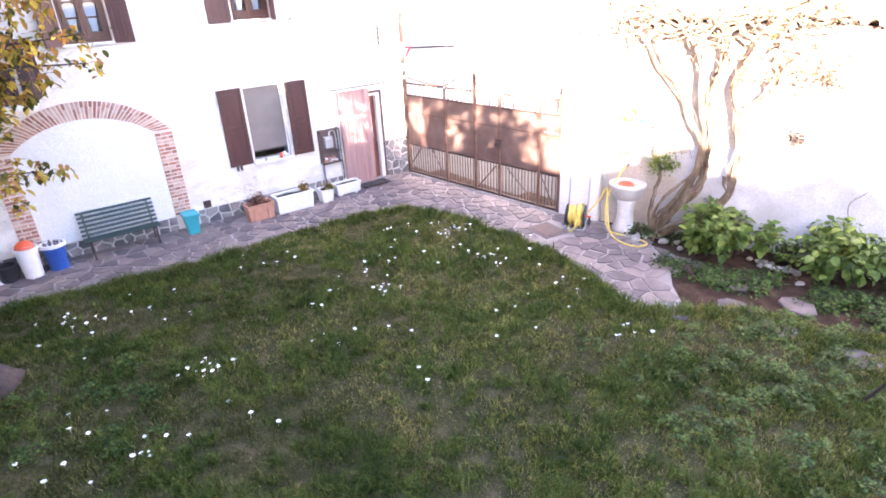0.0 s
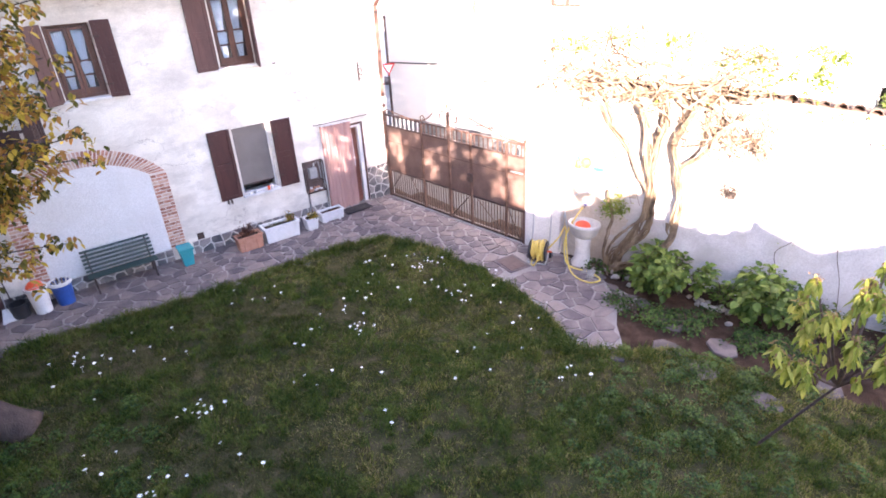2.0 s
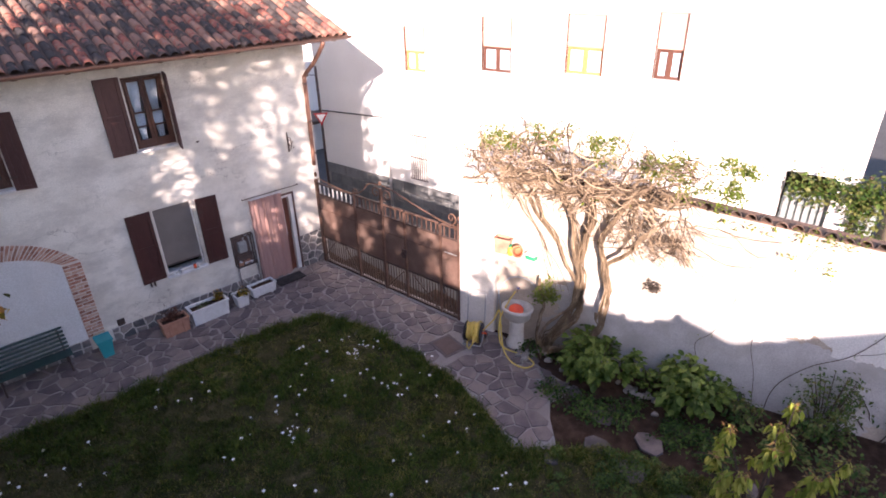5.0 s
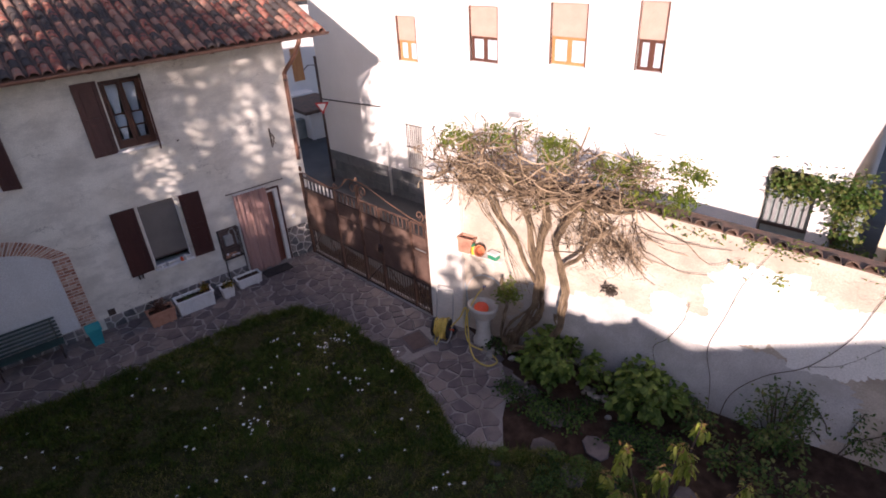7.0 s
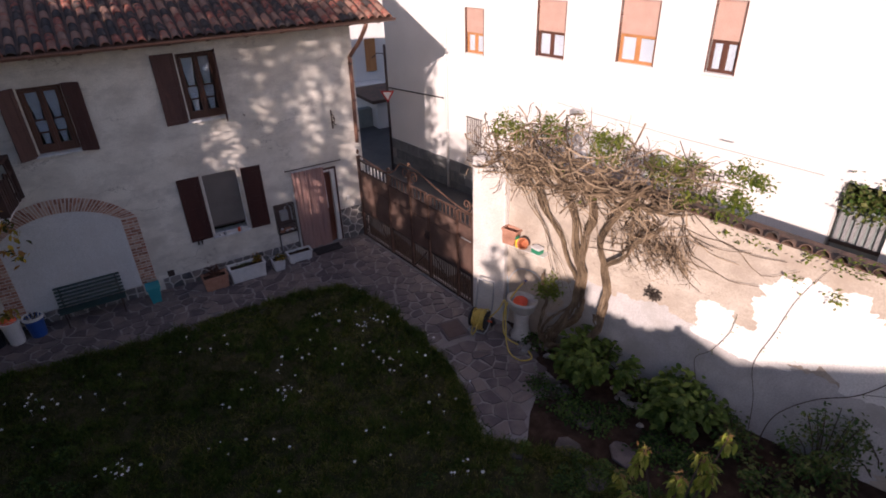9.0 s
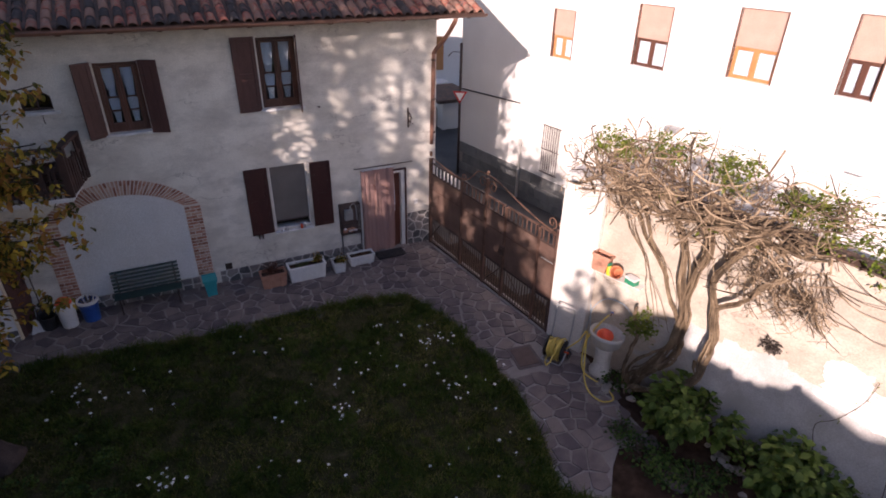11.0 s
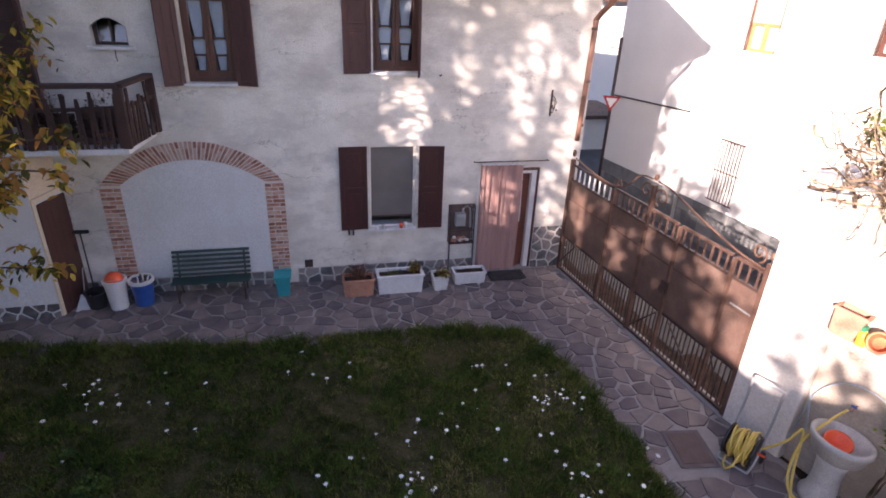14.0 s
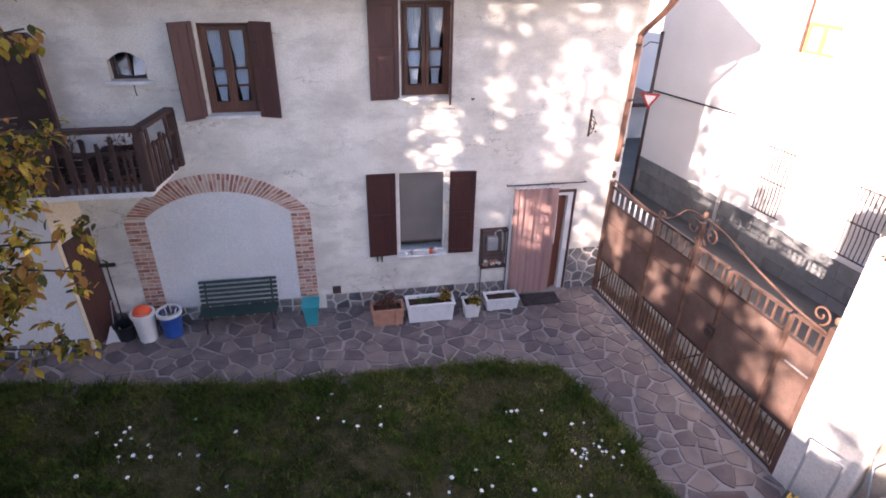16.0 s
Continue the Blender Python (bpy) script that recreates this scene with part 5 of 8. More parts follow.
part("window", b, ORANGE_WOOD, far_house, "orange shuttered window")
b = Build()
b.box(-1.3, 1.9, -1.0, -0.02, 0.0, 0.7)
part("low_wall", b, PLASTER_STREET, far_house, "white low wall in front")
lane_house = thing("lane_house", pose(5.6, 11.0, -1.2), "small white outbuilding at the bend of the lane", "house", kind="structure")
b = Build()
b.box(0.0, 1.6, 0.0, 2.5, 0, 1.75)
part("wall", b, PLASTER_STREET, lane_house)
b = Build()
b.box(-0.35, 1.8, -0.3, 2.7, 1.75, 1.9)
part("roof", b, TILE_UNDER, lane_house, "brown tiled roof edge")
b = Build()
b.box(-1.4, -0.02, 0.6, 1.0, 0, 1.35)
part("hedge_wall", b, GREEN_IRON, lane_house, "dark low wall beside it")
dish = thing("satellite_dish", pose(6.35, 17.4, 1.6), "dark satellite dish on a post", "dish")
b = Build()
b.tube([(0, 0, -1.6), (0, 0, 0)], 0.04, 6)
part("post", b, IRON, dish)
b = Build()
b.lathe([(0.0, 0.0), (0.25, 0.05), (0.42, 0.16), (0.4, 0.17), (0.24, 0.07), (0.0, 0.03)], 18)
o = part("reflector", b, BLACK_PLASTIC, dish, smooth=True)
o.matrix_local = pose(0, -0.05, 0.1, 70, 0, 0)

# ---- neighbouring houses behind and beside the yard ----
def neighbour(x0, x1, y0, y1, z, z2=None):
    hs = thing("neighbour_house", pose(x0, y0, -0.75), "plain plastered neighbouring house with a tiled roof", "house", "houses round the yard", "structure")
    b = Build()
    b.box(0, x1 - x0, 0, y1 - y0, 0, z)
    part("wall", b, PLASTER_WARM, hs)
    b = Build()
    b.box(-0.3, x1 - x0 + 0.3, -0.02, y1 - y0 + 0.02, z, z + 0.5)
    if z2:
        # a roof that falls or climbs along the row
        b.v = [(x, y, q + (z2 - z if y < 0.5 and q > z + 0.1 else 0)) for x, y, q in b.v]
    part("roof", b, TILE_UNDER, hs, bevel=0.1 if not z2 else 0.0)


neighbour(-20, -11.8, -6.9, -1.0, 9.3)
neighbour(-20, -12.2, -13.0, -7.2, 6.0)
neighbour(-20, -11.8, -18.6, -13.2, 6.6)
neighbour(-20, -11.8, -19.4, -18.9, 7.75)
neighbour(-20, -11.8, -21.5, -19.5, 7.4)
neighbour(-20, -11.8, -23.9, -21.6, 7.8, 7.45)
neighbour(-20, -11.8, -26.5, -24.0, 7.45, 8.7)
neighbour(-20, -11.8, -34.0, -26.6, 9.6)
neighbour(-11.0, 6.0, -30.0, -24.0, 4.5)


# spots where sun should land, on the house front (x, z) and on the gate (y, z); crowns are opened for them
FRONT_SUN = [(-3.35, 3.32, 0.66, 0.92), (-2.28, 4.3, 0.2, 1.3), (-2.05, 5.25, 0.26, 0.26), (-1.1, 3.8, 0.56, 1.3), (-0.2, 3.3, 0.3, 2.4), (-0.95, 5.35, 0.35, 0.2), (-1.5, 1.55, 0.4, 0.7), (-2.14, 2.0, 0.12, 0.6), (-0.4, 1.5, 0.38, 0.85), (-3.2, 1.9, 0.12, 0.4), (-3.6, 5.62, 0.5, 0.07), (-2.6, 5.3, 0.1, 0.2)]
GATE_SUN = [(-0.5, 1.55, 0.45, 0.4), (-1.9, 1.35, 0.4, 0.3), (-3.1, 1.25, 0.42, 0.3), (-2.6, 1.8, 0.2, 0.12)]


# true where leaves are left out so that sun reaches a chosen spot
def crown_gap(p, fine=True):
    t = -p.y / SUN_DIR.y
    x, z = p.x + SUN_DIR.x * t, p.z + SUN_DIR.z * t
    spots = FRONT_SUN
    if x > 0.05:
        t = -(p.x + 0.05) / SUN_DIR.x
        x, z, spots = p.y + SUN_DIR.y * t, p.z + SUN_DIR.z * t, GATE_SUN
    rag = 0.9 + 0.75 * noise.noise(Vector((x * 2.6, z * 2.6, 4.0)))
    if not any(((x - a) / rx) ** 2 + ((z - c) / rz) ** 2 < rag for a, c, rx, rz in spots):
        return False
    if not fine:
        return True
    if abs(noise.noise(Vector((x * 2.4 + z * 0.8, z * 1.6, 21.0)))) < 0.045:
        return False
    return noise.noise(Vector((x * 6.5, z * 6.5, 9.0))) < 0.23


def tall_hedge_tree(y, seed, leaves=5200, size=0.2):
    """A dense tall tree out of view, its crown thinned where sun should pass."""
    r = random.Random(seed)
    h = 11.8
    tr = thing("garden_tree", pose(-12.9, y, -0.05), "tall dense leafy tree standing beside the yard", "tree", "tall trees beside the yard")
    b = Build()
    b.tube([(0, 0, 0), (0.08, 0.04, h * 0.3), (0.0, 0.08, h * 0.6), (0.06, 0, h * 0.9)], [0.24, 0.18, 0.1, 0.03], 8)
    part("trunk", b, BARK, tr, smooth=True)
    tb, lb = Build(), Build()
    for i in range(20):
        z = r.uniform(0.35, 0.85) * h
        a = r.uniform(0, 2 * math.pi)
        end = Vector((math.cos(a) * 0.7, math.sin(a) * 1.0, z + h * r.uniform(0.03, 0.12)))
        if not crown_gap(Vector((-12.9, y, 0)) + end):
            tb.tube([(0.03, 0.05, z * 0.88), tuple(end * 0.5 + Vector((0, 0, z * 0.46))), tuple(end)], [0.045, 0.03, 0.012], 5)
    for _ in range(leaves):
        p = Vector((r.gauss(0, 0.35), r.uniform(-1.15, 1.15), r.uniform(0.34, 1.0) * h))
        s = size * r.uniform(0.6, 1.3)
        if crown_gap(p + Vector((-12.9, y, 0)), False):
            if r.random() < 0.2:
                continue
            s *= 0.45 if crown_gap(p + Vector((-12.9, y, 0))) else 0.78
        lb.leaf(p, (r.gauss(0, 1), r.gauss(0, 1), r.gauss(0, 1) - 0.3), (r.gauss(0, 1), r.gauss(0, 1), 1), s, s * 0.75)
    part("limbs", tb, BARK, tr)
    part("crown", lb, TREE_LEAF, tr)


def big_tree(x, y, h, spread, seed, leaves, size=0.24):
    r = random.Random(seed)
    tr = thing("garden_tree", pose(x, y, -0.05), "tall leafy tree standing beside the yard", "tree", "tall trees beside the yard")
    b = Build()
    b.tube([(0, 0, 0), (0.1, 0.05, h * 0.3), (0.0, 0.1, h * 0.6), (0.1, 0, h * 0.9)], [0.26, 0.2, 0.13, 0.04], 8)
    part("trunk", b, BARK, tr, smooth=True)
    lb, tb = Build(), Build()
    for i in range(26):
        z = r.uniform(0.42, 0.85) * h
        a = r.uniform(0, 2 * math.pi)
        end = Vector((math.cos(a) * spread * r.uniform(0.4, 1), math.sin(a) * spread * r.uniform(0.4, 1), z + h * r.uniform(0.02, 0.2)))
        tb.tube([(0.03, 0.05, z * 0.85), tuple(end * 0.5 + Vector((0, 0, z * 0.5))), tuple(end)], [0.07, 0.05, 0.02], 5)
        for _ in range(leaves // 26):
            p = end + Vector((r.gauss(0, 0.42), r.gauss(0, 0.42), r.gauss(0, 0.34)))
            if crown_gap(p + Vector((x, y, 0))):
                continue
            s = size * r.uniform(0.6, 1.3)
            lb.leaf(p, (r.gauss(0, 1), r.gauss(0, 1), r.gauss(0, 1) - 0.3), (0, 0, 1), s, s * 0.7)
    part("limbs", tb, BARK, tr)
    part("crown", lb, TREE_LEAF, tr)


tall_hedge_tree(-7.75, 61)
tall_hedge_tree(-9.55, 62)
tall_hedge_tree(-11.35, 66)
big_tree(-13.0, -13.2, 9.0, 1.7, 63, 1500)
big_tree(-13.0, -15.1, 9.4, 1.0, 65, 1500)
big_tree(-12.9, -18.4, 8.0, 0.8, 64, 900)


def wp(s, out, z):
    """A place by the garden wall: metres along it, out from its face, up."""
    return WALL_M @ Vector((s, 0.06 - out, z))


# ---- balcony ----
balcony = thing("balcony", pose(-7.5, 0, 2.86), "dark rustic wooden balcony with a pale concrete slab", "balcony", kind="structure")
b = Build()
b.prism([(0.02, 0.0), (-0.12, -1.08), (-6.4, -1.12), (-6.4, 0.0)], lambda u, v, h: (u, v, h), 0.045, 0.12)
part("slab", b, CONCRETE_WHITE, balcony, "pale concrete slab", bevel=0.008)
CORNERS = [(0.06, -0.06), (-0.13, -1.03), (-1.35, -1.05), (-2.7, -1.06), (-4.2, -1.07)]
for x, y in CORNERS:
    b = Build()
    b.box(x - 0.055, x + 0.055, y - 0.055, y + 0.055, 0.12, 0.98)
    part("post", b, DARK_WOOD, balcony, bevel=0.008)
rng = random.Random(71)
for (xa, ya), (xb, yb) in zip(CORNERS, CORNERS[1:]):
    d = Vector((xb - xa, yb - ya, 0))
    n = d.normalized()
    m = Matrix.Translation((xa, ya, 0)) @ Matrix.Rotation(math.atan2(d.y, d.x), 4, "Z")
    for z0, z1, t in ((0.98, 1.04, 0.07), (0.66, 0.71, 0.025), (0.24, 0.29, 0.025)):
        b = Build()
        b.box(0.0, d.length, -t, t, z0, z1, m)
        part("rail", b, DARK_WOOD, balcony, bevel=0.006)
    k = int(d.length / 0.085)
    for i in range(1, k):
        b = Build()
        top = rng.uniform(0.72, 0.97)
        wd = rng.uniform(0.015, 0.032)
        mm = m @ Matrix.Translation((d.length * i / k, 0.03, 0)) @ Matrix.Rotation(rng.uniform(-0.1, 0.1), 4, "Y")
        b.box(-wd, wd, -0.012, 0.012, 0.13, top, mm)
        part("baluster", b, DARK_WOOD, balcony)
for i in range(5):
    b = Build()
    x = -0.5 - i * 0.9
    b.lathe([(0, 0), (0.09, 0), (0.12, 0.2), (0.13, 0.2), (0.12, 0.17), (0, 0.17)], 12)
    single("balcony_pot", b, TERRA, "terracotta pot standing on the balcony floor", "pot", "pots on the balcony", smooth=True, m=pose(-7.5 + x, -0.8, 2.98))

for i, (x, y, sx, sy, sz, turn) in enumerate(((-8.05, -0.62, 0.5, 0.34, 0.5, 8), (-8.75, -0.66, 0.62, 0.3, 0.42, -4), (-9.6, -0.6, 0.5, 0.4, 0.55, 5))):
    cr_ = thing("wooden_crate", pose(x, y, 2.98, 0, 0, turn), "dark weathered wooden crate stored on the balcony", "crate", "crates on the balcony")
    for k in range(4):
        for sgn in (-1, 1):
            b = Build()
            b.box(-sx / 2, sx / 2, sgn * sy / 2 - 0.01, sgn * sy / 2 + 0.01, k * sz / 4 + 0.01, (k + 1) * sz / 4 - 0.012)
            part("board", b, DARK_WOOD, cr_)
            b = Build()
            b.box(sgn * sx / 2 - 0.01, sgn * sx / 2 + 0.01, -sy / 2 + 0.011, sy / 2 - 0.011, k * sz / 4 + 0.01, (k + 1) * sz / 4 - 0.012)
            part("board", b, DARK_WOOD, cr_)
    b = Build()
    b.box(-sx / 2 + 0.012, sx / 2 - 0.012, -sy / 2 + 0.012, sy / 2 - 0.012, 0.0, 0.02)
    part("bottom", b, DARK_WOOD, cr_)

# ---- things along the house front ----
# bench
bench = thing("bench", pose(-7.58, -0.5, 0), "dark green slatted park bench against the wall", "bench")
for i in range(6):
    b = Build()
    t = i / 5
    b.box(0, 1.32, -0.011, 0.011, -0.024, 0.024)
    o = part("back_slat", b, BENCH_PAINT, bench, bevel=0.005)
    o.matrix_local = pose(0, 0.31 + 0.1 * t, 0.42 + 0.4 * t, -12, 0, 0)
for i in range(5):
    b = Build()
    b.box(0, 1.32, -0.028, 0.028, -0.012, 0.012)
    o = part("seat_slat", b, BENCH_PAINT, bench, bevel=0.006)
    o.matrix_local = pose(0, 0.02 + i * 0.066, 0.375 - 0.006 * i)
for x in (0.1, 1.22):
    b = Build()
    b.tube(smooth_path([(x, -0.02, 0), (x, 0.03, 0.2), (x, -0.01, 0.36), (x, 0.3, 0.35), (x, 0.335, 0.5), (x, 0.425, 0.83)], 4), 0.018, 6)
    b.tube(smooth_path([(x, 0.4, 0.0), (x, 0.33, 0.2), (x, 0.3, 0.35)], 4), 0.018, 6)
    part("side_frame", b, IRON, bench)


def tapered_box(w, d, h, t, wall=0.03, rim=0.02):
    """An open planter: wider at the top by t, with a rim and a hollow."""
    b = Build()
    lv = [(0, 0, 0), (t, t, h - rim * 2), (t + rim, t + rim, h - rim * 2), (t + rim, t + rim, h), (t - wall, t - wall, h), (t - wall, t - wall, h * 0.75)]
    for ex, ey, z in lv:
        b.v += [(sx * (w / 2 + ex), sy * (d / 2 + ey), z) for sx, sy in ((-1, -1), (1, -1), (1, 1), (-1, 1))]
    for r in range(len(lv) - 1):
        for i in range(4):
            j = (i + 1) % 4
            b.f.append((r * 4 + i, r * 4 + j, r * 4 + 4 + j, r * 4 + 4 + i))
    b.f += [(3, 2, 1, 0)]
    return b


def soil_in(w, d, z, parent):
    b = Build()
    nx, ny = 8, 4
    for j in range(ny + 1):
        for i in range(nx + 1):
            x, y = w * (i / nx - 0.5), d * (j / ny - 0.5)
            b.v.append((x, y, z + 0.015 * noise.noise(Vector((x * 12, y * 12, z)))))
    for j in range(ny):
        for i in range(nx):
            a = j * (nx + 1) + i
            b.f.append((a, a + 1, a + nx + 2, a + nx + 1))
    return part("soil", b, SOIL, parent, "dark potting soil", smooth=True)


def plant(name, at, count, size, spread, height, mat, label, seed, width=0.5, stems=5):
    """A small potted plant: a few stems with leaves."""
    r = random.Random(seed)
    pl = thing(name, pose(*at), label, "plant")
    b, st = Build(), Build()
    for i in range(stems):
        a = 2 * math.pi * i / stems + r.random()
        end = Vector((math.cos(a) * spread * r.uniform(0.2, 0.8), math.sin(a) * spread * r.uniform(0.2, 0.8), height * r.uniform(0.6, 1)))
        st.tube([(0, 0, -0.02), tuple(end * 0.5 + Vector((0, 0, 0.03))), tuple(end)], [0.006, 0.005, 0.003], 4)
        for k in range(count // stems):
            t = r.uniform(0.25, 1.05)
            p = end * t + Vector((r.gauss(0, spread * 0.2), r.gauss(0, spread * 0.2), r.gauss(0, height * 0.1)))
            s = size * r.uniform(0.6, 1.3)
            b.leaf(p, (r.gauss(0, 1), r.gauss(0, 1), r.gauss(0.3, 0.7)), (0, 0, 1), s, s * width)
    part("stems", st, BARK, pl)
    part("leaves", b, mat, pl)
    return pl


for i, (x, y) in enumerate(((-8.05, -0.62), (-8.75, -0.66), (-9.6, -0.6))):
    plant("dry_shrub", (x, y, 3.0), 240, 0.08, 0.34, 0.72, DRY_LEAF, "dry brown shrub standing in a balcony crate", 40 + i, 0.35, 12)
# teal bin
tbin = thing("dustbin", pose(-5.69, -0.42, 0), "small teal plastic bin with a rim", "bin")
part("body", tapered_box(0.2, 0.2, 0.4, 0.035, 0.012, 0.012), TEAL, tbin, bevel=0.006)
b = Build()
b.box(-0.155, 0.155, -0.155, 0.155, 0.395, 0.43)
b.box(-0.15, 0.15, 0.15, 0.17, 0.41, 0.45)
part("lid", b, TEAL, tbin, bevel=0.01)
# wooden-looking terracotta planter
box1 = thing("planter", pose(-4.34, -0.6, 0), "salmon terracotta box planter with raised ribs", "planter")
part("body", tapered_box(0.52, 0.26, 0.36, 0.025, 0.03, 0.015), TERRA, box1, bevel=0.006)
for x in (-0.15, 0.15):
    b = Build()
    b.box(x - 0.025, x + 0.025, -0.165, -0.13, 0.01, 0.33)
    part("rib", b, TERRA, box1, bevel=0.006)
soil_in(0.5, 0.24, 0.31, box1)
plant("heather", (-4.34, -0.6, 0.31), 380, 0.08, 0.28, 0.26, DRY_LEAF, "dry reddish heather in the terracotta planter", 5, 0.22, 14)
# white trough
tr1 = thing("planter", pose(-3.56, -0.58, 0.0), "long white concrete trough with dark soil", "planter")
part("body", tapered_box(0.8, 0.29, 0.4, 0.025, 0.035, 0.02), CONCRETE_WHITE, tr1, bevel=0.008)
soil_in(0.79, 0.28, 0.345, tr1)
plant("potted_plant", (-3.3, -0.55, 0.34), 130, 0.07, 0.16, 0.24, YELLOW_LEAF, "yellow green plant in the white trough", 6, 0.5)
plant("seedlings", (-3.7, -0.58, 0.34), 90, 0.05, 0.25, 0.06, CLOVER, "low green seedlings in the white trough", 16, 0.6, 9)
# small square white pot
pt = thing("planter", pose(-2.79, -0.6, 0.0), "small square white planter", "planter")
part("body", tapered_box(0.24, 0.24, 0.31, 0.03, 0.025, 0.015), CONCRETE_WHITE, pt, bevel=0.008)
soil_in(0.25, 0.25, 0.27, pt)
plant("potted_plant", (-2.72, -0.66, 0.27), 150, 0.075, 0.2, 0.17, YELLOW_LEAF, "straggling yellow plant in a white pot", 7, 0.4)
# second trough on feet
tr2 = thing("planter", pose(-2.19, -0.5, 0.0), "white trough raised on short feet", "planter")
o = part("body", tapered_box(0.58, 0.24, 0.25, 0.02, 0.03, 0.015), CONCRETE_WHITE, tr2, bevel=0.008)
o.matrix_local = pose(0, 0, 0.05)
for x in (-0.2, 0.2):
    b = Build()
    b.box(x - 0.03, x + 0.03, -0.1, 0.1, 0, 0.052)
    part("foot", b, CONCRETE_WHITE, tr2, bevel=0.006)
soil_in(0.56, 0.22, 0.26, tr2)
# doormat
b = Build()
b.box(-0.37, 0.37, -0.18, 0.18, 0.0, 0.022)
single("doormat", b, RUBBER, "dark bristle doormat on the flagstones", "mat", bevel=0.006, m=pose(-1.36, -0.36, 0.026))
# meter niche with its pipe
mt = thing("meter_box", pose(-2.28, 0, 0.7), "open iron cage with a grey gas meter", "meter")
b = Build()
for xx in (-0.25, 0.232):
    for yy in (-0.16, -0.018):
        b.box(xx, xx + 0.018, yy, yy + 0.018, 0.0, 0.78)
    for zz in (0.0, 0.762):
        b.box(xx, xx + 0.018, -0.142, -0.018, zz, zz + 0.018)
for zz in (0.0, 0.27, 0.762):
    b.box(-0.232, 0.232, -0.16, -0.144, zz, zz + 0.016)
    b.box(-0.232, 0.232, -0.018, -0.002, zz, zz + 0.016)
b.box(-0.232, 0.232, -0.142, -0.018, 0.002, 0.012)
b.box(-0.25, -0.234, -0.16, -0.144, -0.66, 0.0)
b.box(0.234, 0.25, -0.16, -0.144, -0.66, 0.0)
part("cage", b, IRON, mt, bevel=0.004)
b = Build()
b.box(-0.224, 0.224, -0.012, -0.004, 0.026, 0.754)
part("backing", b, IRON_DARK, mt, "dull brown back board")
b = Build()
b.box(-0.13, 0.07, -0.13, -0.014, 0.36, 0.62)
b.box(-0.1, 0.04, -0.14, -0.12, 0.5, 0.58)
part("meter", b, GREY_IRON, mt, "grey gas meter", bevel=0.012)
b = Build()
b.tube(smooth_path([(0.02, -0.06, 0.62), (0.04, -0.06, 0.72), (0.16, -0.06, 0.7), (0.18, -0.06, 0.3)], 4), 0.018, 6)
b.tube([(-0.21, -0.03, 0.0), (-0.21, -0.03, -0.66)], 0.02, 6)
b.tube([(0.27, -0.02, 0.7), (0.27, -0.02, -0.66)], 0.011, 6)
part("pipe", b, GREY_IRON, mt)
rng = random.Random(9)
for i in range(14):
    b = Build()
    b.lathe([(0, 0), (0.032, 0.0), (0.036, 0.02), (0.03, 0.035), (0, 0.035)], 8)
    o = single("stacked_pot", b, TERRA if i % 3 else CONCRETE_WHITE, "small stacked pot stored in the iron cage", "pot", "pots in the iron cage", m=pose(-2.28 + rng.uniform(-0.17, 0.17), -0.07 - rng.uniform(0, 0.04), 0.726 + 0.036 * (i // 5)))
# wrought iron wall bracket
br = thing("wall_bracket", pose(-0.68, 0, 3.16), "black wrought iron scroll bracket on the wall", "bracket")
b = Build()
b.box(-0.018, 0.018, -0.015, 0, 0, 0.48)
part("plate", b, IRON, br)
b = Build()
b.tube(smooth_path([(0, -0.01, 0.38), (0, -0.14, 0.36), (0, -0.26, 0.28)], 5), 0.01, 6)
b.tube([(0, -0.1 + 0.08 * math.cos(a), 0.24 + 0.08 * math.sin(a)) for a in [i * 0.6 for i in range(11)]], 0.009, 6)
b.tube(smooth_path([(0, -0.01, 0.05), (0, -0.12, 0.1), (0, -0.2, 0.26)], 5), 0.009, 6)
part("scroll", b, IRON, br)
for i in range(4):
    b = Build()
    b.lathe([(0, -0.02), (0.022, 0), (0, 0.02)], 6, (0.02 * (i % 2), -0.07 - 0.05 * i, 0.2 + 0.05 * math.sin(i * 1.7)))
    part("rosette", b, IRON, br)
# vent low on the wall
b = Build()
b.box(-0.075, 0.075, -0.02, 0.0, -0.075, 0.075)
for i in range(4):
    b.box(-0.06, 0.06, -0.026, -0.018, -0.055 + i * 0.032, -0.04 + i * 0.032)
single("wall_vent", b, IRON, "small dark square vent grille low on the wall", "vent", m=pose(-5.22, -0.002, 0.4))


# buckets by the annexe
def bucket(name, x, y, h, r, mat, label, rim):
    t = thing(name, pose(x, y, 0), label, "bucket")
    b = Build()
    b.lathe([(0, 0), (r * 0.78, 0), (r * 0.8, 0.01), (r * 0.97, h - 0.06), (r, h - 0.06), (r, h), (r - 0.02, h), (r * 0.78, 0.05), (0, 0.05)], 22)
    tub = part("body", b, mat, t, smooth=False)
    b = Build()
    b.lathe([(r + 0.002, h - 0.055), (r + 0.018, h - 0.05), (r + 0.018, h + 0.008), (r - 0.022, h + 0.008), (r - 0.022, h - 0.02)], 22)
    part("rim", b, rim, tub, "pale rim")
    b = Build()
    b.tube([(r * 1.02 * math.cos(a), r * 1.02 * math.sin(a), h - 0.05 - 0.1 * math.sin(a / 1.0) if False else h - 0.06 - 0.12 * math.sin(a)) for a in [math.pi + math.pi * i / 10 for i in range(11)]], 0.005, 5)
    part("bail", b, GREY_IRON, tub)
    return t


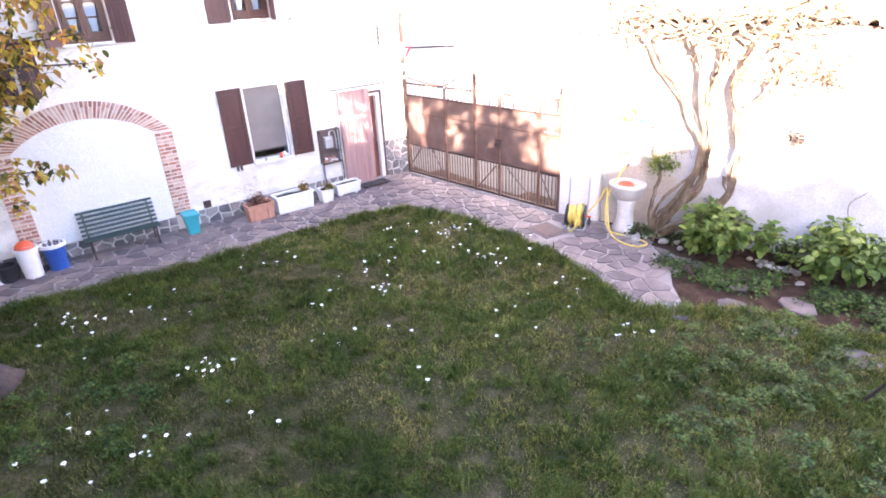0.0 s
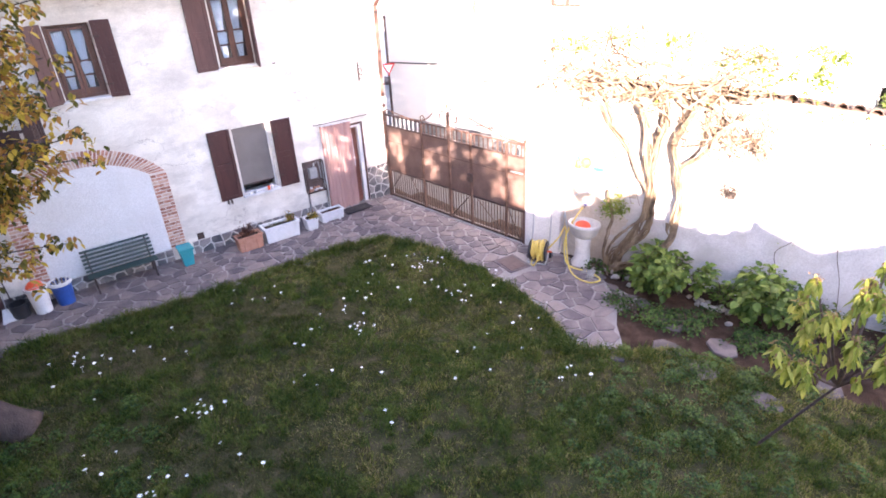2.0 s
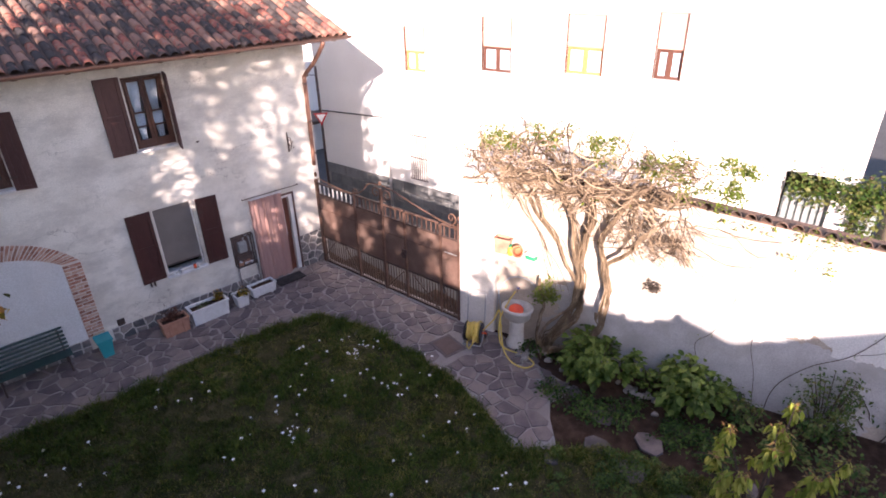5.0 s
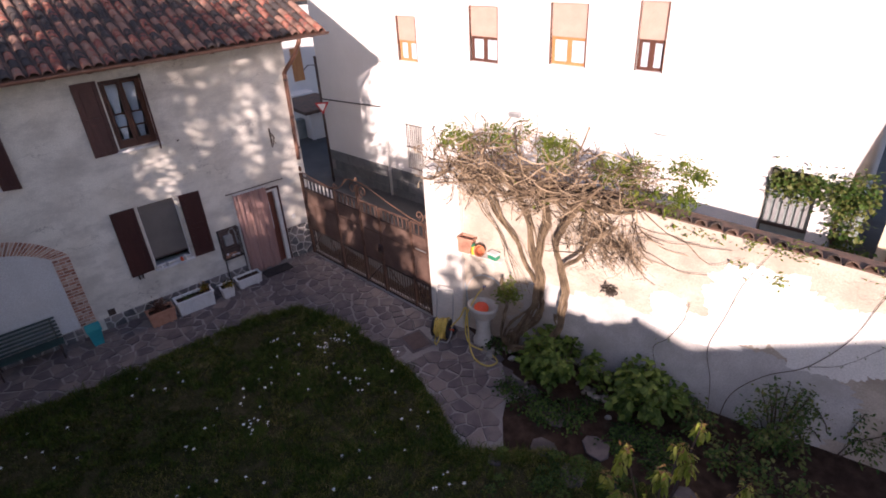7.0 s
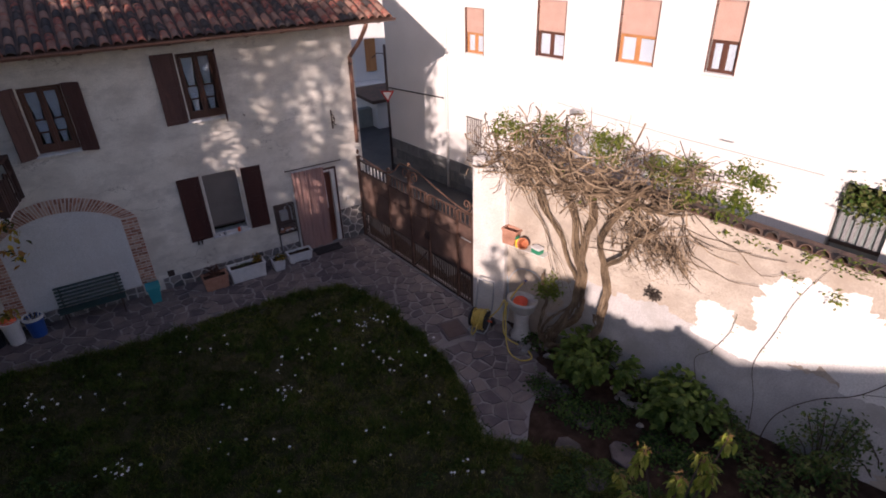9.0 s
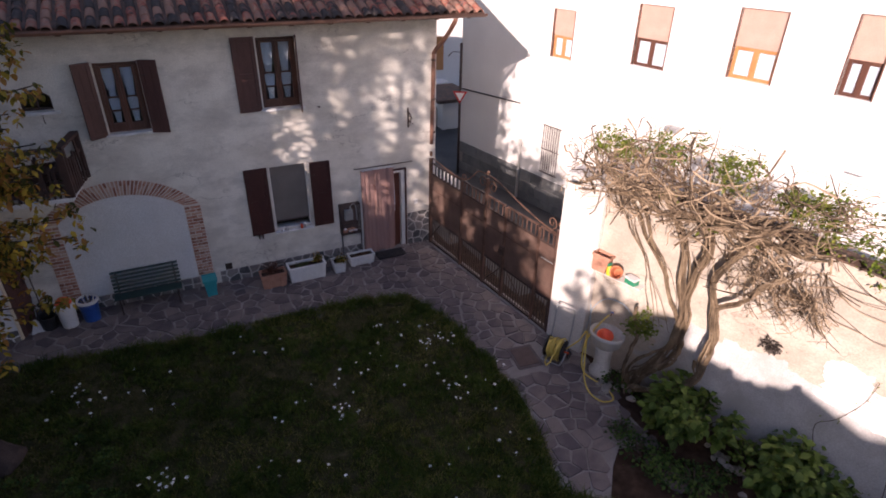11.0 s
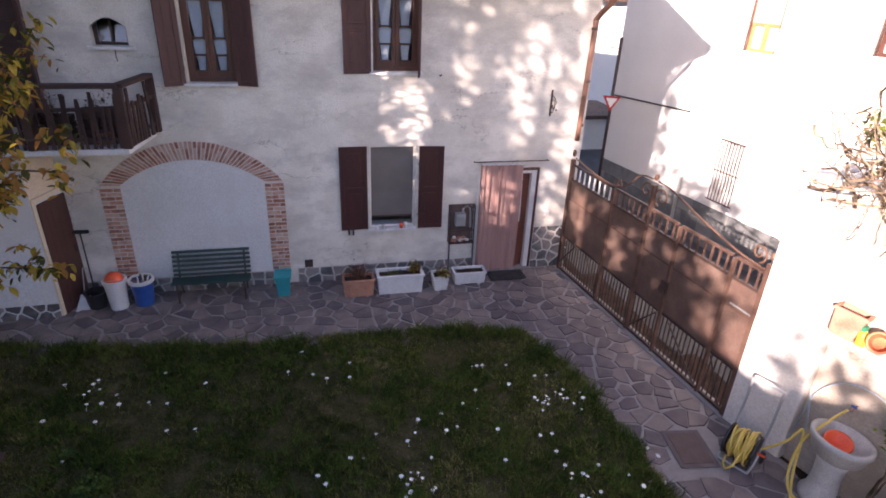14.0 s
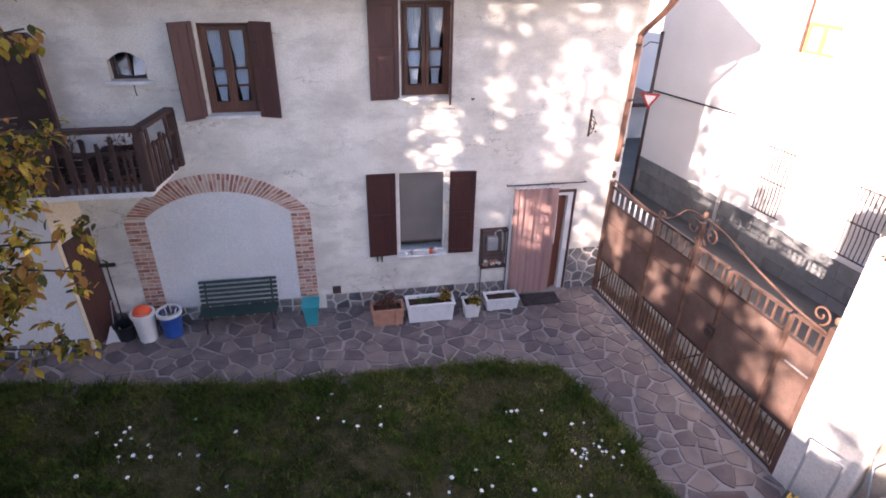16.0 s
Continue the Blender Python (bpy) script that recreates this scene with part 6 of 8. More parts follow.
bucket("bucket", -8.06, -0.4, 0.5, 0.19, BLUE_PLASTIC, "blue plastic tub with a white rim, half full", WHITE_PLASTIC)
bucket("bucket", -8.46, -0.45, 0.55, 0.18, WHITE_PLASTIC, "tall white plastic tub holding an orange ball", WHITE_PLASTIC)
rng = random.Random(13)
for i in range(9):
    b = Build()
    a = rng.uniform(0, 6.28)
    b.tube([(rng.uniform(-0.1, 0.1), rng.uniform(-0.1, 0.1), 0.06), (0.13 * math.cos(a), 0.13 * math.sin(a), 0.5 + rng.uniform(0, 0.05))], 0.014, 5)
    single("stick", b, VINE_BARK if i % 2 else CONCRETE_WHITE, "dry stick standing in the blue tub", "stick", "sticks in the tub", m=pose(-8.06, -0.4, 0))
b = Build()
prof = [(0.155 * math.sin(math.pi * i / 10), -0.155 * math.cos(math.pi * i / 10)) for i in range(11)]
b.lathe(prof, 18)
b.v = [(x * (1 + 0.08 * noise.noise(Vector((x * 9, y * 9, z * 9)))), y * (1 + 0.08 * noise.noise(Vector((x * 9, y * 9, z * 9 + 4)))), z * (1.0 + 0.1 * noise.noise(Vector((x * 7, y * 7, 2))))) for x, y, z in b.v]
single("orange_ball", b, ORANGE_PLASTIC, "crumpled orange plastic ball on the white tub", "ball", smooth=True, m=pose(-8.46, -0.45, 0.53))
b = Build()
b.lathe([(0, 0), (0.14, 0), (0.17, 0.28), (0.185, 0.28), (0.185, 0.3), (0.155, 0.3), (0.13, 0.04), (0, 0.04)], 18)
single("black_bucket", b, BLACK_PLASTIC, "low black rubber bucket", "bucket", smooth=False, m=pose(-8.82, -0.38, 0))
dp = thing("dustpan", pose(-9.02, -0.42, 0), "white long-handled dustpan standing on the paving", "dustpan")
b = Build()
b.v = [(-0.13, -0.1, 0), (0.13, -0.1, 0), (0.13, 0.12, 0), (-0.13, 0.12, 0), (-0.12, -0.02, 0.03), (0.12, -0.02, 0.03), (0.07, 0.12, 0.22), (-0.07, 0.12, 0.22)]
b.f = [(0, 1, 2, 3), (0, 4, 5, 1), (4, 7, 6, 5), (1, 5, 6, 2), (0, 3, 7, 4), (3, 2, 6, 7)]
part("pan", b, WHITE_PLASTIC, dp, bevel=0.006)
b = Build()
b.tube([(0, 0.1, 0.2), (0.02, 0.2, 0.62)], 0.011, 6)
b.tube(smooth_path([(0.02, 0.2, 0.62), (0.04, 0.2, 0.68), (0.1, 0.18, 0.68)], 4), 0.011, 6)
part("handle", b, GREY_IRON, dp)
bm_ = thing("broom", pose(-8.9, -0.2, 0), "dark broom leaning upside down on the wall", "broom")
b = Build()
b.tube([(0, 0, 0.0), (-0.06, 0.16, 1.26)], 0.013, 6)
part("stick", b, IRON, bm_)
b = Build()
b.box(-0.2, 0.08, 0.13, 0.18, 1.25, 1.31)
part("head", b, BLACK_PLASTIC, bm_, bevel=0.01)

# ---- corner by the gate pillar ----
# access cover in the paving
cv = thing("access_cover", pose(-0.44, -5.24, 0.012, 0, 0, -8), "brown rectangular access cover set in a cement frame", "cover", kind="structure")
b = Build()
b.box(-0.26, 0.26, -0.32, 0.32, 0.0, 0.008)
frame_ = part("surround", b, FLAG, cv)
b = Build()
b.box(-0.2, 0.2, -0.26, 0.26, 0.008, 0.016)
part("plate", b, IRON_DARK, frame_, "brown iron plate", bevel=0.003)

# hose reel
reel = thing("hose_reel", pose(0.05, -5.52, 0.02, 0, 0, -60) @ Matrix.Scale(1.08, 4), "hose reel trolley wound with yellow hose", "hose reel")
b = Build()
for x in (-0.17, 0.17):
    b.tube(smooth_path([(x, -0.16, 0.02), (x, 0.0, 0.04), (x, 0.14, 0.22), (x, 0.24, 0.55), (x, 0.28, 0.95)], 4), 0.016, 6)
b.tube([(-0.17, 0.28, 0.95), (0.17, 0.28, 0.95)], 0.015, 6)
b.tube([(-0.17, -0.16, 0.02), (0.17, -0.16, 0.02)], 0.013, 6)
part("frame", b, GREY_IRON, reel, "grey tubular frame")
b = Build()
b.lathe([(0.0, -0.15), (0.07, -0.15), (0.07, 0.15), (0.0, 0.15)], 14)
b.v = [(z, x, y) for x, y, z in b.v]
o = part("drum", b, BLACK_PLASTIC, reel)
o.matrix_local = pose(0, 0.02, 0.22)
for x in (-0.155, 0.155):
    b = Build()
    b.lathe([(0, -0.012), (0.19, -0.012), (0.195, 0), (0.19, 0.012), (0, 0.012)], 20)
    b.v = [(z, px, py) for px, py, z in b.v]
    o = part("flange", b, BLACK_PLASTIC, reel, "black drum flange")
    o.matrix_local = pose(x, 0.02, 0.22)
b = Build()
pts = []
for i in range(22 * 14):
    a = 2 * math.pi * i / 14
    turn = i / 14
    lay = int(turn // 5)
    x = -0.115 + 0.23 * abs(((turn % 10) / 5) - 1)
    r = 0.1 + 0.026 * lay + 0.014 * math.sin(turn * 4.1)
    x += 0.02 * math.sin(a + turn * 2.3)
    pts.append((x, 0.02 + r * math.cos(a), 0.22 + r * math.sin(a)))
pts += [(0.05, -0.2, 0.24), (0.04, -0.27, 0.12), (-0.02, -0.28, 0.02), (-0.08, -0.2, 0.0), (-0.1, -0.1, 0.06)]
b.tube(pts, 0.014, 6)
part("hose_coil", b, HOSE, reel, "coiled yellow hose", smooth=True)
for x in (-0.21, 0.21):
    b = Build()
    b.lathe([(0, -0.016), (0.06, -0.016), (0.075, -0.01), (0.075, 0.01), (0.06, 0.016), (0, 0.016)], 16)
    b.v = [(z, px, py) for px, py, z in b.v]
    o = part("wheel", b, BLACK_PLASTIC, reel)
    o.matrix_local = pose(x, 0.16, 0.075)
b = Build()
b.box(0.16, 0.26, 0.01, 0.03, 0.2, 0.23)
part("crank", b, ORANGE_PLASTIC, reel, "red crank handle", bevel=0.004)


def line_thing(name, pts, r, mat, label, category, n=7):
    b = Build()
    b.tube(smooth_path(pts, 8), r, n)
    return single(name, b, mat, label, category, smooth=True)


def w3(s, out, z):
    return tuple(wp(s, out, z))


line_thing("garden_hose", [(0.2, -5.66, 0.3), (0.3, -5.85, 0.6), (0.42, -5.9, 0.8), (0.38, -6.0, 0.3), (0.25, -6.2, 0.04), (0.08, -6.55, 0.03), (0.12, -6.85, 0.03), (0.35, -6.9, 0.03), (0.42, -6.6, 0.03), (0.3, -6.1, 0.08), (0.38, -5.95, 0.6), (0.6, -6.0, 1.0), w3(1.3, 0.12, 1.18)], 0.016, HOSE, "yellow hose looping over the paving to the tap", "hose")
line_thing("water_hose", [w3(0.8, 0.1, 0.05), w3(0.86, 0.06, 0.6), w3(0.92, 0.05, 1.1), w3(1.15, 0.05, 1.42), w3(1.5, 0.06, 1.48), w3(1.75, 0.06, 1.3)], 0.009, HOSE_BLUE, "thin grey hose arched against the wall", "hose")
tap = thing("water_tap", WALL_M @ pose(1.33, 0.06, 1.2), "brass tap with blue lever on the wall", "tap")
b = Build()
b.tube([(0, 0, 0), (0, -0.1, 0), (0, -0.12, -0.03)], 0.013, 8)
part("spout", b, COPPER, tap)
b = Build()
b.box(-0.03, 0.03, -0.085, -0.065, 0.012, 0.03)
part("lever", b, BLUE_PLASTIC, tap, "blue lever", bevel=0.003)
line_thing("blue_stake", [(0.42, -5.92, 0.0), (0.6, -5.8, 0.55), w3(0.85, 0.03, 1.15)], 0.011, HOSE_BLUE, "pale blue pipe leaning beside the basin", "pipe")

# stone basin on a pedestal, with an orange bowl
bs_c = wp(1.42, 0.3, 0)
basin = thing("basin", Matrix.Translation(bs_c) @ Matrix.Rotation(WALL_M.to_euler().z, 4, "Z") @ Matrix.Diagonal((1, 1, 1.22, 1)), "pale stone basin on a short pedestal", "basin")
b = Build()
b.lathe([(0, 0), (0.21, 0), (0.22, 0.06), (0.17, 0.12), (0.145, 0.28), (0.155, 0.44), (0.18, 0.52), (0, 0.52)], 18)
foot = part("pedestal", b, SINK_STONE, basin, smooth=True)
b = Build()
b.lathe([(0.0, 0.5), (0.16, 0.5), (0.27, 0.58), (0.31, 0.7), (0.33, 0.72), (0.33, 0.77), (0.29, 0.77), (0.25, 0.66), (0.13, 0.6), (0, 0.59)], 26, squash=0.8)
part("bowl", b, SINK_STONE, foot, "round shallow bowl", smooth=True)
b = Build()
b.lathe([(0, 0), (0.09, 0), (0.135, 0.1), (0.15, 0.1), (0.15, 0.115), (0.125, 0.115), (0.08, 0.02), (0, 0.02)], 20)
single("orange_bowl", b, ORANGE_PLASTIC, "bright orange plastic bowl lying in the basin", "bowl", smooth=True, m=Matrix.Translation(bs_c + Vector((-0.03, 0.02, 0.79))) @ pose(0, 0, 0, 14, -10, 0))
rng = random.Random(31)


def rock(size, seed):
    r = random.Random(seed)
    bm = bmesh.new()
    bmesh.ops.create_icosphere(bm, subdivisions=2, radius=size)
    for v in bm.verts:
        v.co *= 1 + 0.35 * noise.noise(v.co / size * 1.1 + Vector((seed * 3.1, 0, 0)))
        v.co.z *= 0.7
    me = bpy.data.meshes.new("rock")
    bm.to_mesh(me)
    bm.free()
    me.materials.append(STONE_PALE)
    return me


rocks = [rock(1.0, i) for i in range(5)]


def put_rock(x, y, s, i, label="rough pale stone edging the flower bed", z=0.0):
    o = new("rock", rocks[i % 5])
    o.matrix_world = pose(x, y, z + s * 0.35, 0, 0, i * 57) @ Matrix.Diagonal((s, s * 0.8, s * 0.9, 1))
    tagged(o, label, "rock", "stones round the bed")


for i in range(9):
    put_rock(bs_c.x - 0.12 + rng.uniform(-0.25, 0.25), bs_c.y - 0.36 + rng.uniform(-0.16, 0.16), rng.uniform(0.05, 0.1), i, "pale stone piled at the foot of the basin")
for i in range(17):
    t = i / 16 + rng.uniform(-0.04, 0.04)
    put_rock(0.98 + 0.16 * t + rng.uniform(-0.09, 0.09), -8.4 - 0.75 * t + rng.uniform(-0.06, 0.06), rng.uniform(0.04, 0.085), i + 3)
put_rock(0.77, -9.27, 0.06, 2, "single white stone lying at the bed edge")
for i in range(4):
    put_rock(0.7 + rng.uniform(-0.1, 0.1), -6.85 - 0.18 * i, rng.uniform(0.05, 0.09), i + 1)

# shelf with pots on the wall
shelf = thing("wall_shelf", WALL_M @ pose(0.9, 0.06, 2.0), "rough little shelf fixed to the wall", "shelf")
b = Build()
b.box(0, 0.9, -0.22, 0.0, -0.018, 0.0)
part("board", b, PLASTER_PILLAR, shelf, bevel=0.004)
for x in (0.1, 0.8):
    b = Build()
    b.tube([(x, -0.01, -0.13), (x, -0.14, -0.02)], 0.008, 5)
    part("strut", b, IRON, shelf)
b = tapered_box(0.24, 0.18, 0.32, 0.035, 0.015, 0.02)
single("plant_pot", b, TERRA, "square salmon terracotta pot on the shelf", "pot", bevel=0.006, m=WALL_M @ pose(0.98, -0.12, 2.02, -9, 5, 8))
b = Build()
b.lathe([(0, 0), (0.075, 0), (0.1, 0.16), (0.115, 0.16), (0.115, 0.2), (0.095, 0.2), (0.07, 0.03), (0, 0.03)], 18)
single("plant_pot", b, TERRA_ORANGE, "round orange terracotta pot tipped on the shelf", "pot", smooth=False, m=WALL_M @ pose(1.33, -0.08, 2.1, 62, 0, 12))
spray = thing("spray_bottle", WALL_M @ pose(1.17, -0.12, 2.002), "yellow spray bottle with green head", "bottle")
b = Build()
b.lathe([(0, 0), (0.045, 0), (0.05, 0.02), (0.05, 0.14), (0.02, 0.19), (0, 0.19)], 14)
bottle = part("body", b, YELLOW, spray, smooth=True)
b = Build()
b.box(-0.02, 0.02, -0.06, 0.03, 0.19, 0.24)
part("head", b, GREEN_PLASTIC, bottle, "green trigger head", bevel=0.006)
crate = thing("small_box", WALL_M @ pose(1.6, -0.08, 2.002, 0, 0, -12), "small green and white box on the shelf", "box")
b = Build()
b.box(-0.1, 0.1, -0.07, 0.07, 0, 0.09)
carton = part("body", b, GREEN_PLASTIC, crate, bevel=0.006)
b = Build()
b.box(-0.105, 0.105, -0.075, 0.075, 0.09, 0.13)
part("lid", b, WHITE_PLASTIC, carton, bevel=0.006)

# ---- old vine on the wall ----
vine = thing("vine", Matrix.Translation(wp(2.3, 0.2, 0)), "gnarled old wisteria with a tangled leafless crown over the wall", "vine")
vo = wp(2.3, 0.2, 0)
vr = random.Random(101)


def vl(s, out, z):
    return wp(s, out, z) - vo


TRUNKS = [
    ([(1.98, 0.22, -0.05), (2.1, 0.3, 0.4), (2.36, 0.32, 0.9), (2.56, 0.3, 1.5), (2.53, 0.28, 2.4), (2.3, 0.3, 3.3), (1.9, 0.3, 3.8)], 0.06),
    ([(2.0, 0.3, -0.05), (2.3, 0.4, 0.2), (2.72, 0.42, 0.46), (3.0, 0.38, 0.85), (3.1, 0.34, 1.35), (3.1, 0.28, 2.0), (2.95, 0.3, 2.7), (3.2, 0.35, 3.4), (3.5, 0.3, 3.9)], 0.05),
    ([(1.9, 0.26, -0.05), (1.86, 0.32, 0.5), (1.95, 0.3, 1.1), (1.85, 0.26, 1.7)], 0.035),
    ([(2.05, 0.22, -0.05), (2.25, 0.24, 0.5), (2.58, 0.24, 1.0), (2.68, 0.24, 1.6), (2.6, 0.26, 2.4), (2.75, 0.3, 3.2), (2.6, 0.35, 3.9)], 0.052),
]
UPPER_STEMS = [
    ([(2.62, 0.3, 1.7), (2.3, 0.28, 2.2), (2.0, 0.22, 2.7), (1.7, 0.2, 3.2), (1.4, 0.2, 3.6)], 0.028),
    ([(2.55, 0.26, 1.75), (2.2, 0.2, 2.3), (1.75, 0.16, 2.9), (1.3, 0.18, 3.5), (0.8, 0.25, 3.9)], 0.024),
    ([(3.1, 0.3, 2.3), (3.35, 0.4, 2.6), (3.6, 0.5, 3.0), (4.0, 0.4, 3.4)], 0.04),
]
LOW_STEMS = [
    ([(2.02, 0.3, 0.1), (2.4, 0.44, 0.3), (2.85, 0.44, 0.62), (3.15, 0.36, 1.1), (3.12, 0.3, 1.8)], 0.032),
    ([(1.95, 0.35, 0.0), (2.3, 0.48, 0.36), (2.75, 0.48, 0.56), (3.05, 0.4, 1.0), (3.18, 0.34, 1.6), (3.02, 0.3, 2.3)], 0.03),
    ([(2.62, 0.34, 1.1), (2.4, 0.4, 0.8), (2.2, 0.42, 0.4), (2.0, 0.4, -0.03)], 0.036),
    ([(2.1, 0.4, 0.2), (2.5, 0.44, 0.36), (2.8, 0.42, 0.5), (3.08, 0.38, 0.9), (3.0, 0.34, 1.3)], 0.022),
    ([(1.95, 0.3, 0.0), (2.0, 0.38, 0.6), (2.25, 0.38, 1.0), (2.56, 0.3, 1.35), (2.64, 0.3, 2.0)], 0.028),
]
for k in range(5):
    s0, z0 = vr.uniform(0.75, 2.0), vr.uniform(3.3, 3.7)
    s1 = vr.uniform(2.1, 2.65)
    UPPER_STEMS.append(([(s0, 0.2, z0), (s0 + 0.3 * (s1 - s0), vr.uniform(0.12, 0.3), z0 - 0.45), (s0 + 0.7 * (s1 - s0), vr.uniform(0.12, 0.3), 2.4 + vr.uniform(-0.2, 0.2)), (s1, 0.25, vr.uniform(1.3, 1.8))], vr.uniform(0.008, 0.014)))
for pts, r0 in TRUNKS + UPPER_STEMS + LOW_STEMS:
    b = Build()
    path = smooth_path([vl(*p) for p in pts], 6)
    path = [p + Vector((0.055 * noise.noise(p * 2.3 + Vector((r0 * 99, 0, 0))) + vr.gauss(0, 0.008), 0.055 * noise.noise(p * 2.3 + Vector((0, r0 * 77, 0))) + vr.gauss(0, 0.008), 0)) for i, p in enumerate(path)]
    k = len(path)
    core = 0.5 if r0 >= 0.05 else 0.7
    b.tube(path, [r0 * core * (1 - 0.45 * i / k) * (1 + 0.22 * noise.noise(p * 7.0)) for i, p in enumerate(path)], 7)
    part("stem", b, VINE_BARK, vine, "twisted woody stem")
    for q in range(9 if r0 >= 0.05 else 2 if r0 > 0.02 else 0):
        b = Build()
        ph, tw_, r1, seed_ = vr.uniform(0, 6.28), vr.uniform(-0.16, 0.3), min(0.55 * r0, vr.uniform(0.008, 0.021)), vr.uniform(0, 90)
        a0 = 0 if q < 5 else vr.randint(0, k // 2)
        wr = []
        for i, p in enumerate(path):
            stray = 1.25 + 1.7 * noise.noise(Vector((i * 0.22, seed_, 0)))
            wr.append(p + Vector((math.cos(ph + i * tw_), math.sin(ph + i * tw_), 0)) * r0 * (1.0 - 0.35 * i / k) * stray)
        wr = wr[a0:]
        b.tube(wr, [r1 * (1 + 0.3 * noise.noise(w_ * 9.0)) for w_ in wr], 5)
        part("runner", b, VINE_BARK, vine)
# heavier arms along the wall top
for k in range(24):
    b = Build()
    s0 = vr.uniform(1.2, 3.8)
    sgn = -1 if s0 < 2.3 else 1
    if k % 3 == 0:
        sgn = -sgn
    ln = min(vr.uniform(0.7, 1.6), 4.25 - s0 if sgn > 0 else s0 - 0.25)
    z0 = vr.uniform(3.4, 4.0)
    pts = [vl(s0 + sgn * ln * t, 0.25 + vr.uniform(-0.35, 0.35) * t + 0.1 * math.sin(3 * t), z0 + 0.14 * math.sin(t * 2.5) + vr.uniform(-0.1, 0.1)) for t in (0, 0.25, 0.5, 0.75, 1)]
    b.tube(smooth_path(pts, 4), [0.03 - 0.0011 * i for i in range(17)], 6)
    part("arm", b, VINE_BARK, vine, smooth=True)
tw = Build()


def crown_spot(r):
    """A place in the crown: long, flattened, hanging lower away from the gate."""
    while True:
        s = r.uniform(0.3, 4.2)
        t = (s - 2.0) / 2.7
        top = 4.55 - 0.25 * max(0, t) ** 2 - 0.25 * max(0, -t)
        low = 3.35 - 0.85 * max(0, t) if s > 2.0 else 3.5
        z = r.uniform(low, top)
        if r.random() < 0.35 and z > (low + top) / 2 + 0.15:
            continue
        return s, r.uniform(-0.45, 0.75), z


for k in range(900):
    s, o_, z = crown_spot(vr)
    d = Vector((vr.gauss(0.0, 0.9), vr.gauss(0.15, 0.5), vr.gauss(0.05, 0.75))).normalized()
    ln = (vr.uniform(0.3, 0.95) if s < 3.6 else vr.uniform(0.3, 0.75)) if s > 0.8 else vr.uniform(0.15, 0.4)
    arch_up, sway = vr.uniform(-0.5, 0.4) * ln, vr.gauss(0, 0.12) * ln
    pts = []
    for i in range(5):
        t = i / 4
        bow = 1 - (2 * t - 1) ** 2
        pts.append(vl(s + d.x * ln * (t - 0.5) + sway * bow + vr.gauss(0, 0.018), o_ + d.y * ln * (t - 0.5) + 0.5 * sway * bow + vr.gauss(0, 0.018), z + d.z * ln * (t - 0.5) + arch_up * bow * 0.6 + vr.gauss(0, 0.018)))
    pts = smooth_path(pts, 2)
    r0 = vr.choice((0.003, 0.004, 0.005, 0.006, 0.007, 0.009, 0.012, 0.015))
    tw.tube(pts, [r0 * (1 - 0.6 * (i / (len(pts) - 1)) ** 1.5) * vr.uniform(0.9, 1.12) for i in range(len(pts))], 4)
for k in range(64):
    s, z = vr.uniform(2.9, 4.35), vr.uniform(2.85, 3.45)
    ln, ds, o_ = vr.uniform(0.2, 0.55), vr.uniform(-0.1, 0.35), vr.uniform(0.1, 0.5)
    tip = [vl(s, o_, z), vl(s + ds * 0.3, o_ + 0.05, z - ln * 0.3), vl(s + ds * 0.8, o_ + 0.03, z - ln * 0.75), vl(s + ds * 1.3, o_, z - ln)]
    tw.tube(smooth_path(tip, 3), 0.006, 4)
    for _ in range(3):
        q = tip[1].lerp(tip[2], vr.random())
        tw.tube([q, q + Vector((vr.gauss(0, 0.05), vr.gauss(0, 0.08), vr.uniform(-0.16, 0.03))), q + Vector((vr.gauss(0, 0.08), vr.gauss(0, 0.13), vr.uniform(-0.28, 0.0)))], [0.005, 0.004, 0.002], 4)
# thin trailers along the wall to the far side
for k in range(6):
    s, z = vr.uniform(3.9, 4.4), vr.uniform(2.9, 3.5)
    pts = [vl(s + 0.45 * i, 0.12 + 0.04 * math.sin(i + k), z - 0.07 * i + vr.uniform(-0.2, 0.2)) for i in range(vr.randint(3, 5))]
    tw.tube(smooth_path(pts, 3), 0.005, 4)
for k in range(40):
    s, z = vr.uniform(3.6, 4.2), vr.uniform(3.7, 4.2)
    ln, o_ = vr.uniform(0.3, 1.0), vr.uniform(-0.3, 0.3)
    tw.tube(smooth_path([vl(s, o_, z), vl(s + ln * 0.5, o_ + vr.gauss(0, 0.06), z + 0.12 + vr.gauss(0, 0.06)), vl(s + ln, o_ + vr.gauss(0, 0.1), z + 0.1 + vr.gauss(0, 0.1))], 3), 0.005, 4)
twigs = part("twig_tangle", tw, VINE_TWIG, vine, "tangle of pale dry twigs")
twigs["kind"] = "stuff"
lb = Build()
clumps = [(vr.uniform(0.45, 3.4), vr.uniform(-0.3, 0.3), 4.38 + vr.uniform(-0.1, 0.2)) for _ in range(15)] + [(vr.uniform(3.3, 5.0), vr.uniform(-0.4, 0.2), vr.uniform(3.8, 4.4)) for _ in range(16)]
